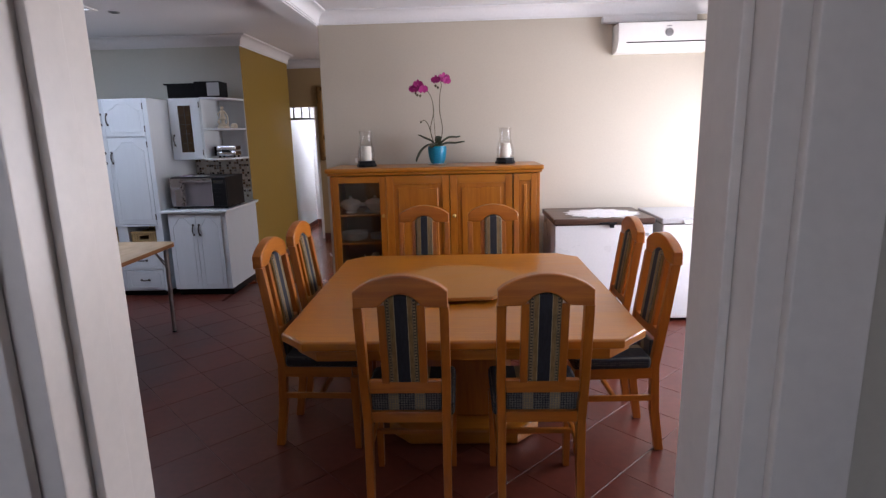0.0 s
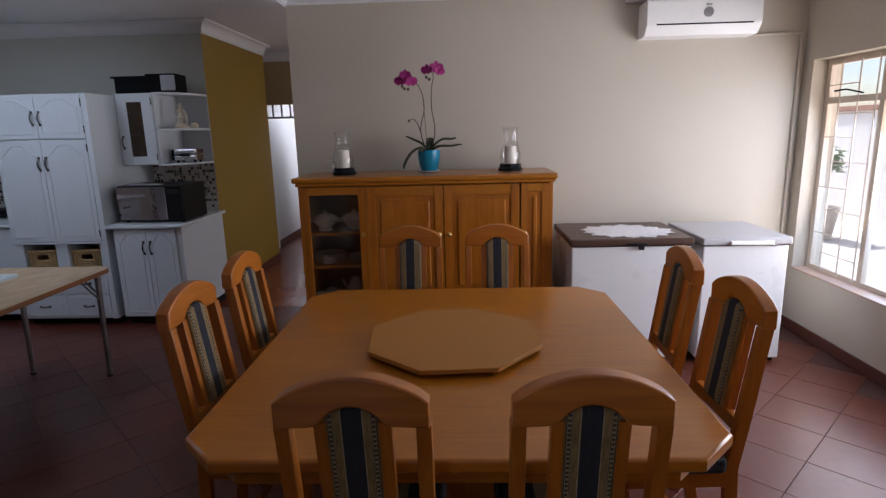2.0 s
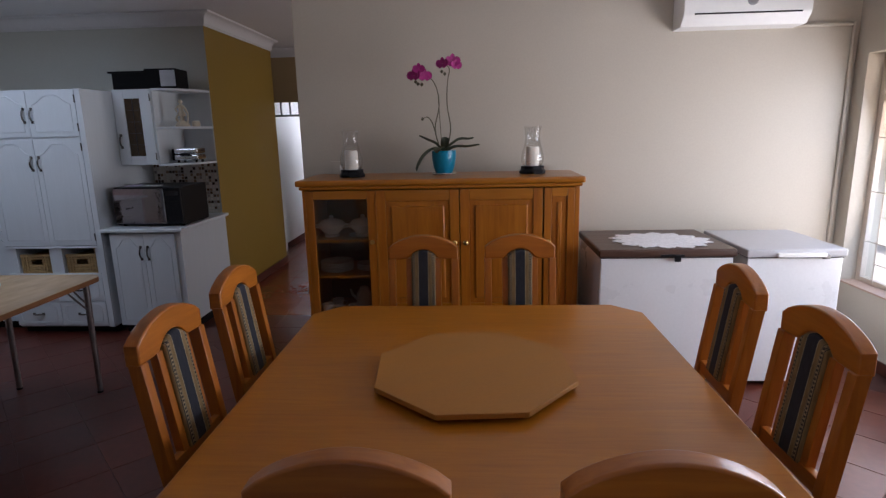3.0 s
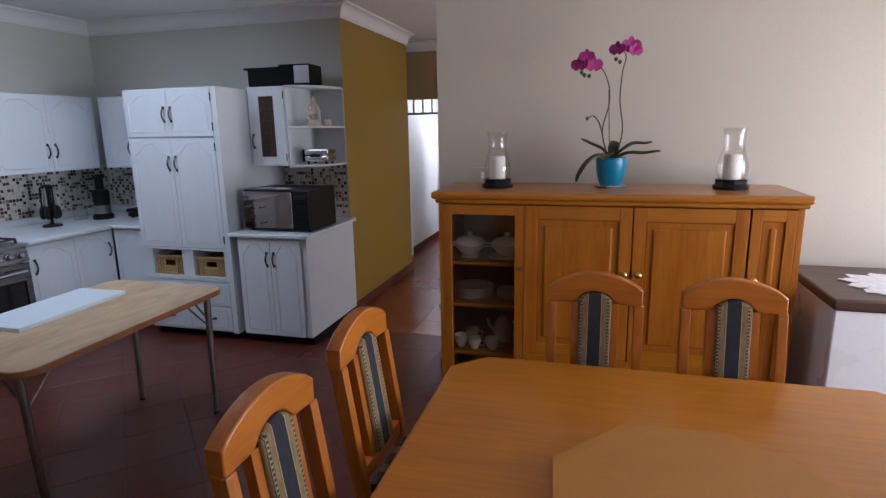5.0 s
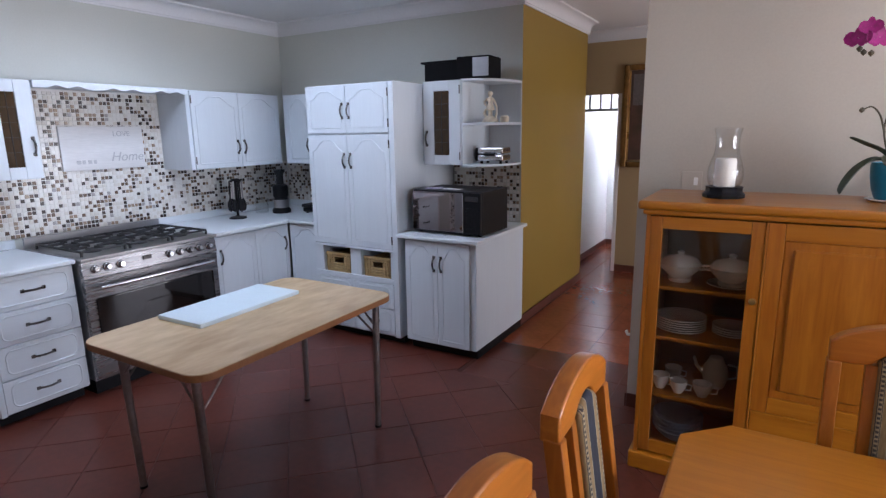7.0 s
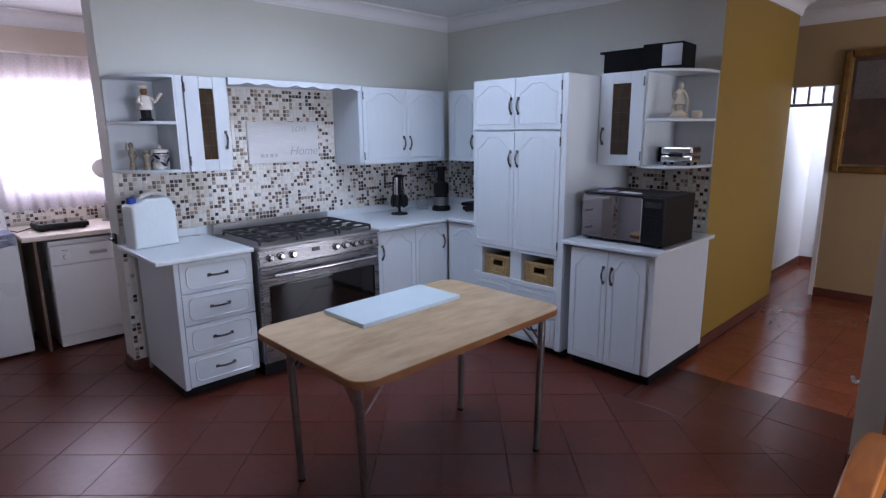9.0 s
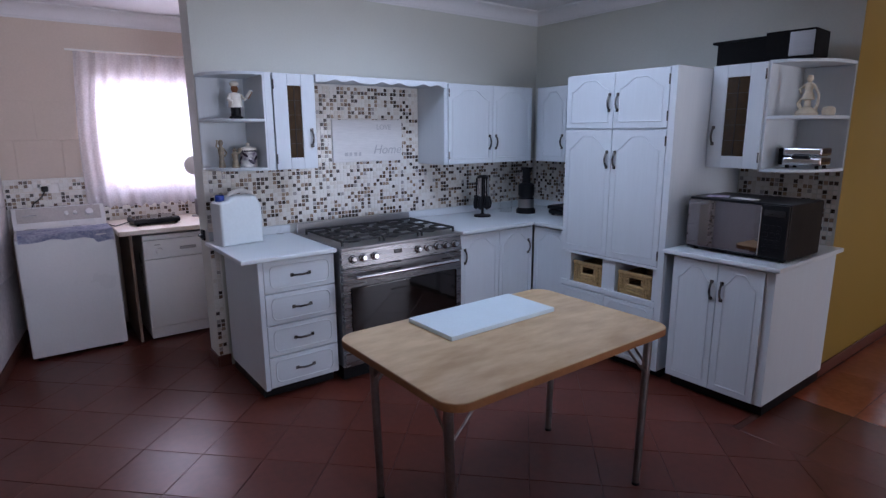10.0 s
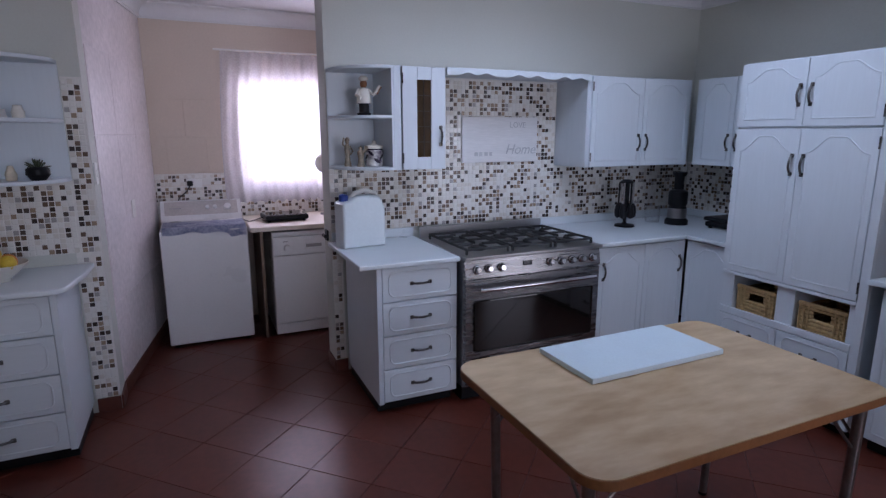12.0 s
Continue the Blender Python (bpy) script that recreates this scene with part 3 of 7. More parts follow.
def entry_door_frame():
    d = root("door_frame", pose(0, 0, 0), "white gloss painted door frame with worn edges", "door frame")
    tagged(d, kind="structure")
    for s, x in ((1, -0.56), (-1, 0.385)):
        part("jamb", box(B(), min(x, x + s * 0.06), max(x, x + s * 0.06), 0.615, 0.795, 0, 2.1, 0.004), GLOSSWHITE, d)
        part("stop", box(B(), min(x + s * 0.06, x + s * 0.074), max(x + s * 0.06, x + s * 0.074), 0.665, 0.725, 0, 2.04, 0.003), GLOSSWHITE, d)
        part("architrave", box(B(), min(x + s * 0.03, x - s * 0.06), max(x + s * 0.03, x - s * 0.06), 0.598, 0.615, 0, 2.13, 0.004), GLOSSWHITE, d)
        part("architrave", box(B(), min(x + s * 0.03, x - s * 0.06), max(x + s * 0.03, x - s * 0.06), 0.795, 0.81, 0, 2.13, 0.004), GLOSSWHITE, d)
    part("head", box(B(), -0.50, 0.325, 0.615, 0.795, 2.04, 2.1, 0.004), GLOSSWHITE, d)
    part("strike_plate", box(B(), 0.3225, 0.326, 0.735, 0.76, 0.88, 0.95, 0.001), DARKMETAL, d)


walls()
cornices()


def laundry_ceiling():
    """The laundry has a lower ceiling with its own moulding."""
    zl = 2.565
    setting("ceiling_laundry", box(B(), -6.5, XK - 0.2, 1.98, 4.3, zl, H - 0.003), CEIL, "lower white painted laundry ceiling", "ceiling")
    bm = B()
    cornice_run(bm, (-6.5, 1.98), (-6.5, 4.3), (1, 0), top=zl)
    cornice_run(bm, (-6.5, 2.19), (XK - 0.2, 1.98), (0.159, 0.987), top=zl)
    cornice_run(bm, (-6.5, 4.3), (XK - 0.2, 4.3), (0, -1), top=zl)
    setting("cornice_laundry", bm, CEIL, "white coved plaster cornice in the laundry", "cornice")


laundry_ceiling()
skirtings()
entry_door_frame()

# ---- dining room ----


def chamfered(hx, hy, c):
    return [(-hx + c, -hy), (hx - c, -hy), (hx, -hy + c), (hx, hy - c), (hx - c, hy), (-hx + c, hy), (-hx, hy - c), (-hx, -hy + c)]


def dining_table():
    t = root("dining_table", pose(-0.01, 3.05, 0), "large square orange oak dining table with clipped corners", "table")
    part("tabletop", prism(B(), chamfered(0.80, 0.84, 0.125), "z", 0.700, 0.745, 0.012, 3), OAKX, t)
    part("apron", prism(B(), chamfered(0.745, 0.785, 0.115), "z", 0.635, 0.700, 0.006), OAKX, t)
    part("pedestal", prism(B(), chamfered(0.26, 0.26, 0.07), "z", 0.09, 0.635, 0.01), OAKZ, t)
    part("base", prism(B(), chamfered(0.40, 0.40, 0.12), "z", 0.0, 0.09, 0.02, 3), OAKX, t)


def turntable():
    t = root("lazy_susan", pose(-0.02, 3.06, 0.745, 0, 0, 27), "octagonal pale wooden lazy susan on the dining table", "lazy susan")
    pts = [(0.372 * math.cos(math.tau * k / 8), 0.372 * math.sin(math.tau * k / 8)) for k in range(8)]
    part("board", prism(B(), pts, "z", 0.016, 0.036, 0.004), TURNTABLE, t)
    part("bearing", lathe(B(), [(0, 0), (0.12, 0), (0.12, 0.016), (0, 0.016)]), BLACK, t)


def dining_chair():
    """Faces +y; back at y = 0, seat in front of it."""
    c = root("dining_chair", pose(0, 0, 0), "orange oak dining chair with striped blue and tan upholstery", "chair", "chairs round the table")
    lean = 0.085

    def back_y(z):
        return -lean * max(z - 0.46, 0) / 0.6
    for s in (-1, 1):
        bm = B()
        zs = [0, 0.22, 0.46, 0.62, 0.80, 0.97]
        off = [-0.045, -0.012, 0.0]
        ring = []
        for k, z in enumerate(zs):
            y = off[k] if k < 3 else back_y(z)
            w = 0.019 if z > 0.3 else 0.016 + 0.003 * z / 0.3
            x = s * (0.168 + 0.004 * (z > 0.5))
            ring.append([bm.verts.new((x + a * w, y + b * 0.022, z)) for a, b in ((-1, -1), (1, -1), (1, 1), (-1, 1))])
        for a, b in zip(ring, ring[1:]):
            for i in range(4):
                bm.faces.new((a[i], a[(i + 1) % 4], b[(i + 1) % 4], b[i]))
        bm.faces.new(ring[0])
        bm.faces.new(ring[-1])
        bmesh.ops.bevel(bm, geom=bm.edges[:], offset=0.005, segments=2, affect="EDGES", profile=0.5)
        part("rear_leg", bm, CHAIRZ, c)
        bm = B()
        prism(bm, [(s * 0.185 - 0.02, 0.355), (s * 0.185 + 0.02, 0.355), (s * 0.185 + 0.02, 0.395), (s * 0.185 - 0.02, 0.395)], "z", 0, 0.40)
        for v in bm.verts:
            if v.co.z < 0.01:
                v.co.x = s * 0.185 + (v.co.x - s * 0.185) * 0.7
                v.co.y = 0.375 + (v.co.y - 0.375) * 0.7
        part("front_leg", bm, CHAIRZ, c)
        part("side_rail", box(B(), s * 0.178 - 0.011, s * 0.178 + 0.011, 0.015, 0.36, 0.395, 0.452, 0.004), CHAIRY, c)
        part("stretcher", box(B(), s * 0.178 - 0.009, s * 0.178 + 0.009, 0.01, 0.36, 0.275, 0.305, 0.004), CHAIRY, c)
    part("front_rail", box(B(), -0.17, 0.17, 0.362, 0.388, 0.395, 0.452, 0.004), CHAIRX, c)
    part("seat_rail", box(B(), -0.152, 0.152, -0.013, 0.013, 0.445, 0.492, 0.004), CHAIRX, c)
    part("cross_stretcher", box(B(), -0.17, 0.17, 0.18, 0.20, 0.28, 0.302, 0.003), CHAIRX, c)
    # arched top rail, cut out above the panel
    n = 14
    top = [(0.187 * (1 - 2 * k / n), 1.028 + 0.064 * math.sin(math.pi * k / n) ** 0.75) for k in range(n + 1)]
    under = [(-0.187, 0.965), (-0.105, 0.968), (-0.082, 0.972)] + [(-0.07 + 0.14 * k / 8, 0.985 + 0.033 * math.sin(math.pi * k / 8) ** 0.7) for k in range(9)] + [(0.082, 0.972), (0.105, 0.968), (0.187, 0.965)]
    bm = prism(B(), top + under, "y", -0.024, 0.024, 0.007, 3)
    bmesh.ops.translate(bm, verts=bm.verts, vec=(0, back_y(1.02), 0))
    part("top_rail", bm, CHAIRX, c)
    part("lower_rail", box(B(), -0.152, 0.152, back_y(0.61) - 0.014, back_y(0.61) + 0.014, 0.585, 0.64, 0.005), CHAIRX, c)

    def leaning(bm):
        for v in bm.verts:
            v.co.y += back_y(v.co.z)
        return bm
    for s in (-1, 1):
        part("back_stile", leaning(prism(B(), [(s * 0.079 - 0.016, 0.63), (s * 0.079 + 0.016, 0.63), (s * 0.079 + 0.016, 0.972), (s * 0.079 - 0.016, 0.972)], "y", -0.015, 0.015, 0.003)), CHAIRZ, c)
    pts = [(-0.064, 0.635), (0.064, 0.635), (0.066, 0.985)] + [(0.066 - 0.132 * k / 8, 0.985 + 0.03 * math.sin(math.pi * k / 8) ** 0.7) for k in range(1, 8)] + [(-0.066, 0.985)]
    part("back_pad", leaning(prism(B(), pts, "y", -0.019, 0.03, 0.012, 3)), CLOTH, c, "striped navy and tan woven back pad")
    bm = box(B(), -0.205, 0.205, 0.022, 0.405, 0.45, 0.515, 0.022, 3)
    part("seat_cushion", bm, CLOTHSEAT, c, "dark dotted and striped woven seat cushion")
    # upholstered band between the rear rails
    part("seat_back_band", box(B(), -0.15, 0.15, 0.0, 0.024, 0.492, 0.583, 0.008), CLOTHSEAT, c)
    for o in c.children:
        o.data.transform(Matrix.Diagonal((0.955, 1, 0.994, 1)))
    return c


def chairs():
    c = dining_chair()
    c.matrix_basis = pose(-0.236, 2.10, 0, 0, 0, 0)
    for x, y, a in ((0.308, 2.10, 0), (-0.275, 3.93, 180), (0.222, 3.93, 180), (-0.925, 2.825, -92), (-0.925, 3.36, -91), (0.925, 2.77, 92), (0.93, 3.31, 88)):
        copy_thing(c, pose(x, y, 0, 0, 0, a))


def raised_panel(bm, x0, x1, z0, z1, y):
    """A fielded panel on a front that faces -y."""
    for a, d in ((0.0, 0.003), (0.030, 0.012)):
        box(bm, x0 + a, x1 - a, y - d, y + 0.004, z0 + a, z1 - a, 0.0018 if a == 0 else 0.0075, 1)
    return bm


def panel_door(parent, x0, x1, z0, z1, y, knob=None, material=OAKZ):
    """Frame-and-panel door facing -y, with a knob at (x, z)."""
    w = 0.06 if x1 - x0 > 0.3 else 0.045
    bm = B()
    box(bm, x0 + 0.004, x1 - 0.004, y + 0.013, y + 0.019, z0 + 0.004, z1 - 0.004)
    d = part("door", bm, material, parent)
    for a, b in ((x0, x0 + w), (x1 - w, x1)):
        part("stile", box(B(), a, b, y, y + 0.022, z0, z1, 0.003), material, d)
    for a, b in ((z0, z0 + w + 0.01), (z1 - w - 0.01, z1)):
        part("rail", box(B(), x0 + w, x1 - w, y, y + 0.0215, a, b, 0.003), OAKX, d)
    part("panel", raised_panel(B(), x0 + w + 0.004, x1 - w - 0.004, z0 + w + 0.014, z1 - w - 0.014, y + 0.012), material, d)
    if knob:
        k = lathe(B(), [(0, 0), (0.007, 0), (0.007, 0.01), (0.016, 0.016), (0.016, 0.024), (0.01, 0.03), (0, 0.031)], seg=16)
        bmesh.ops.rotate(k, verts=k.verts, cent=(0, 0, 0), matrix=Matrix.Rotation(radians(90), 3, "X"))
        bmesh.ops.translate(k, verts=k.verts, vec=(knob[0], y, knob[1]))
        part("knob", k, BRASS, d, "small round brass knob")
    return d


SB0, SB1, SBF = -1.115, 0.655, 4.72


def sideboard():
    s = root("sideboard", pose(0, 0, 0), "tall orange oak sideboard with raised-panel doors and a glazed crockery bay", "sideboard")
    x0, x1, y0, y1 = SB0, SB1, SBF, 5.24
    part("top", box(B(), x0 - 0.035, x1 + 0.03, y0 - 0.035, y1 + 0.01, 1.275, 1.315, 0.014, 3), OAKX, s)
    part("top_moulding", box(B(), x0 - 0.015, x1 + 0.015, y0 - 0.018, y1, 1.252, 1.275, 0.008, 2), OAKX, s)
    for x in (x0, x1 - 0.022):
        part("side_panel", box(B(), x, x + 0.022, y0 + 0.022, y1, 0.06, 1.252), OAKZ, s)
    part("plinth", box(B(), x0 - 0.02, x1 + 0.02, y0 - 0.02, y1, 0.0, 0.085, 0.01, 2), OAKX, s)
    part("back_panel", box(B(), x0, x1, y1 - 0.012, y1 - 0.002, 0.085, 1.252), DARKIN, s)
    part("bottom", box(B(), x0 + 0.022, x1 - 0.022, y0 + 0.03, y1 - 0.012, 0.085, 0.105), OAKX, s)
    g0, g1 = x0 + 0.022, -0.655
    part("divider", box(B(), g1, g1 + 0.02, y0 + 0.022, y1 - 0.012, 0.105, 1.252), OAKZ, s)
    part("front_stile", box(B(), x0, x0 + 0.02, y0, y0 + 0.022, 0.085, 1.252, 0.003), OAKZ, s)
    part("front_stile", box(B(), x1 - 0.03, x1, y0, y0 + 0.022, 0.085, 1.252, 0.003), OAKZ, s)
    for z in (0.36, 0.65, 0.895):
        part("shelf", box(B(), g0, g1, y0 + 0.06, y1 - 0.012, z, z + 0.018, 0.002), OAKX, s)
    # glazed door
    a, b, z0, z1 = x0 + 0.02, g1 + 0.008, 0.10, 1.245
    bm = B()
    box(bm, a, a + 0.05, y0, y0 + 0.022, z0, z1, 0.003)
    d = part("glass_door", bm, OAKZ, s)
    part("stile", box(B(), b - 0.05, b, y0, y0 + 0.022, z0, z1, 0.003), OAKZ, d)
    for za, zb in ((z0, z0 + 0.06), (z1 - 0.055, z1)):
        part("rail", box(B(), a + 0.05, b - 0.05, y0, y0 + 0.0215, za, zb, 0.003), OAKX, d)
    p = part("pane", box(B(), a + 0.045, b - 0.045, y0 + 0.009, y0 + 0.013, z0 + 0.055, z1 - 0.05), SMOKE, d)
    p.visible_shadow = False
    k = lathe(B(), [(0, 0), (0.007, 0), (0.007, 0.01), (0.015, 0.016), (0.014, 0.024), (0, 0.028)], seg=14)
    bmesh.ops.rotate(k, verts=k.verts, cent=(0, 0, 0), matrix=Matrix.Rotation(radians(90), 3, "X"))
    bmesh.ops.translate(k, verts=k.verts, vec=(b - 0.022, y0, 0.91))
    part("knob", k, BRASS, d, "small round brass knob")
    panel_door(s, g1 + 0.018, -0.105, 0.42, 1.245, y0, (-0.135, 0.90))
    panel_door(s, -0.099, 0.425, 0.42, 1.245, y0, (-0.065, 0.90))
    panel_door(s, 0.435, x1 - 0.03, 0.10, 1.245, y0, (0.462, 0.90))
    part("front_stile", box(B(), g1 + 0.009, g1 + 0.0172, y0 - 0.003, y0 + 0.02, 0.10, 1.245, 0.003), OAKZ, s)
    part("drawer_moulding", box(B(), g1 + 0.018, 0.425, y0 - 0.006, y0 + 0.02, 0.409, 0.4195, 0.003), OAKX, s)
    for z0 in (0.10, 0.205, 0.31):
        bm = box(B(), g1 + 0.018, 0.425, y0, y0 + 0.022, z0, z0 + 0.098, 0.006, 2)
        part("drawer_front", bm, OAKX, s)


def crockery():
    """Pieces on the shelves of the glazed bay."""
    def tureen(x, y, z, label):
        t = root("tureen", pose(x, y, z), label, "tureen", "crockery in the sideboard")
        part("bowl", lathe(B(), [(0, 0), (0.05, 0), (0.055, 0.015), (0.045, 0.02), (0.085, 0.06), (0.095, 0.085), (0.09, 0.087), (0, 0.05)], seg=20), CERAMIC, t)
        part("lid", lathe(B(), [(0.092, 0.088), (0.07, 0.112), (0.02, 0.125), (0.012, 0.13), (0.018, 0.142), (0, 0.15)], seg=20), CERAMIC, t)
        part("handle", tube(B(), [(0.085, 0, 0.08), (0.115, 0, 0.082), (0.115, 0, 0.066), (0.085, 0, 0.062)], 0.006, 6), CERAMIC, t)
        part("handle", tube(B(), [(-0.085, 0, 0.08), (-0.115, 0, 0.082), (-0.115, 0, 0.066), (-0.085, 0, 0.062)], 0.006, 6), CERAMIC, t)

    def plate(x, y, z, r):
        solo("plate", lathe(B(), [(0, 0), (r * 0.6, 0), (r, 0.014), (r, 0.018), (r * 0.62, 0.005), (0, 0.005)], seg=24), CERAMIC, "white glazed dinner plate in a stack", "plate", pose(x, y, z), "crockery in the sideboard")

    def cup(x, y, z, r, h):
        c = root("tea_cup", pose(x, y, z), "small white glazed tea cup", "cup", "crockery in the sideboard")
        part("bowl", lathe(B(), [(0, 0), (r * 0.5, 0), (r * 0.55, 0.006), (r * 0.9, h * 0.5), (r, h), (r * 0.92, h), (r * 0.8, h * 0.5), (0, 0.012)], seg=18), CERAMIC, c)
        part("handle", tube(B(), [(r * 0.9, 0, h * 0.8), (r * 1.5, 0, h * 0.75), (r * 1.4, 0, h * 0.35), (r * 0.8, 0, h * 0.3)], 0.004, 6), CERAMIC, c)
    tureen(-0.985, 4.92, 0.913, "white ribbed tureen with a lid on the upper shelf")
    plate(-0.765, 4.90, 0.913, 0.10)
    tureen(-0.765, 4.90, 0.919, "white lidded serving dish standing on a plate")
    for k in range(6):
        plate(-0.965, 4.93, 0.668 + 0.011 * k, 0.115)
    for k in range(4):
        plate(-0.745, 4.95, 0.668 + 0.011 * k, 0.085)
    for x, y, r, h in ((-1.03, 4.86, 0.042, 0.07), (-0.945, 4.84, 0.04, 0.062), (-0.84, 4.85, 0.045, 0.066), (-0.99, 4.99, 0.042, 0.065)):
        cup(x, y, 0.378, r, h)
    jug = root("teapot", pose(-0.80, 5.0, 0.378), "tall white glazed teapot", "teapot", "crockery in the sideboard")
    part("body", lathe(B(), [(0, 0), (0.045, 0), (0.06, 0.05), (0.055, 0.10), (0.035, 0.135), (0.03, 0.15), (0, 0.16)], seg=20), CERAMIC, jug)
    part("spout", tube(B(), [(-0.05, 0, 0.06), (-0.085, 0, 0.09), (-0.1, 0, 0.135)], 0.012, 8, 0.007), CERAMIC, jug)
    part("handle", tube(B(), [(0.05, 0, 0.12), (0.095, 0, 0.115), (0.095, 0, 0.06), (0.055, 0, 0.045)], 0.006, 6), CERAMIC, jug)
    dish = mat("blue_grey_dish", (0.25, 0.29, 0.36), 0.3)
    for k in range(4):
        bowl = lathe(B(), [(0, 0), (0.05, 0), (0.1, 0.042), (0.118, 0.068), (0.111, 0.068), (0.09, 0.046), (0, 0.012)], seg=22)
        solo("serving_bowl", bowl, dish, "blue-grey glazed bowl in a stack on the bottom shelf", "bowl", pose(-0.945, 4.91, 0.105 + 0.021 * k), "stacked bowls")


LAMPGLASS = glass("thin_lamp_glass", (0.97, 0.97, 0.97), edge=0.45, base=0.04)


def hurricane_lamp(x, y, label):
    l = root("candle_lantern", pose(x, y, 1.315), label, "candle lantern", "lanterns on the sideboard")
    part("base", lathe(B(), [(0, 0), (0.086, 0), (0.088, 0.016), (0.076, 0.03), (0.076, 0.044), (0.08, 0.05), (0, 0.05)], seg=8), BLACK, l, "dark stained wooden base")
    part("candle", lathe(B(), [(0, 0.051), (0.044, 0.051), (0.044, 0.165), (0.038, 0.176), (0.02, 0.172), (0, 0.166)], seg=20), WAX, l, "cream pillar candle")
    prof = [(0.060, 0.051), (0.070, 0.065), (0.076, 0.095), (0.074, 0.125), (0.064, 0.165), (0.053, 0.20), (0.049, 0.235), (0.051, 0.275), (0.058, 0.305), (0.060, 0.308)]
    prof += [(r - 0.0028, z) for r, z in reversed(prof)]
    g = part("chimney", lathe(B(), prof, seg=32), LAMPGLASS, l, "clear glass chimney")
    g.visible_shadow = False


def eased(pts, n=5):
    """A smooth line through the points."""
    pts = [Vector(p) for p in pts]
    ext = [pts[0] * 2 - pts[1], *pts, pts[-1] * 2 - pts[-2]]
    out = []
    for a, b, c, d in zip(ext, ext[1:], ext[2:], ext[3:]):
        for k in range(n):
            t = k / n
            out.append(0.5 * (2 * b + (c - a) * t + (2 * a - 5 * b + 4 * c - d) * t * t + (3 * b - a - 3 * c + d) * t ** 3))
    return out + [pts[-1]]


def leaf_mesh(bm, pts, width):
    """A long arching leaf through pts, with a central crease."""
    pts = eased(pts)
    n = len(pts)
    rows = []
    for i, p in enumerate(pts):
        d = (pts[min(i + 1, n - 1)] - pts[max(i - 1, 0)]).normalized()
        side = d.cross(Vector((0, 0, 1))).normalized()
        w = width * (0.30 + 0.70 * math.sin(math.pi * min((i + 0.6) / (n - 0.3), 1)) ** 0.8)
        if i == n - 1:
            w = width * 0.08
        up = side.cross(d)
        rows.append([bm.verts.new(q) for q in (p - side * w + up * w * 0.35, p - up * 0.002, p + side * w + up * w * 0.35, p + side * w + up * (w * 0.35 - 0.003), p - up * 0.006, p - side * w + up * (w * 0.35 - 0.003))])
    for a, b in zip(rows, rows[1:]):
        for k in range(6):
            bm.faces.new((a[k], a[(k + 1) % 6], b[(k + 1) % 6], b[k]))
    bm.faces.new(rows[0])
    bm.faces.new(rows[-1])
    return bm


def petal_mesh(bm, c, way, up, r, wide):
    """One rounded, slightly cupped petal of a blossom."""
    way, up = Vector(way).normalized(), Vector(up).normalized()
    side = way.cross(up)
    n = 9
    rim = []
    for k in range(n):
        a = math.tau * k / n
        p = Vector(c) + way * (r * 0.5 + r * 0.5 * math.cos(a)) + side * (r * wide * math.sin(a)) + up * (0.25 * r * (math.cos(a) + 1) * 0.3)
        rim.append(p)
    mid = Vector(c) + way * r * 0.5 + up * r * 0.02
    f = [bm.verts.new(p) for p in rim]
    b = [bm.verts.new(p - up * 0.002) for p in rim]
    m1, m2 = bm.verts.new(mid), bm.verts.new(mid - up * 0.002)
    for k in range(n):
        j = (k + 1) % n
        bm.faces.new((f[k], f[j], m1))
        bm.faces.new((b[j], b[k], m2))
        bm.faces.new((f[j], f[k], b[k], b[j]))


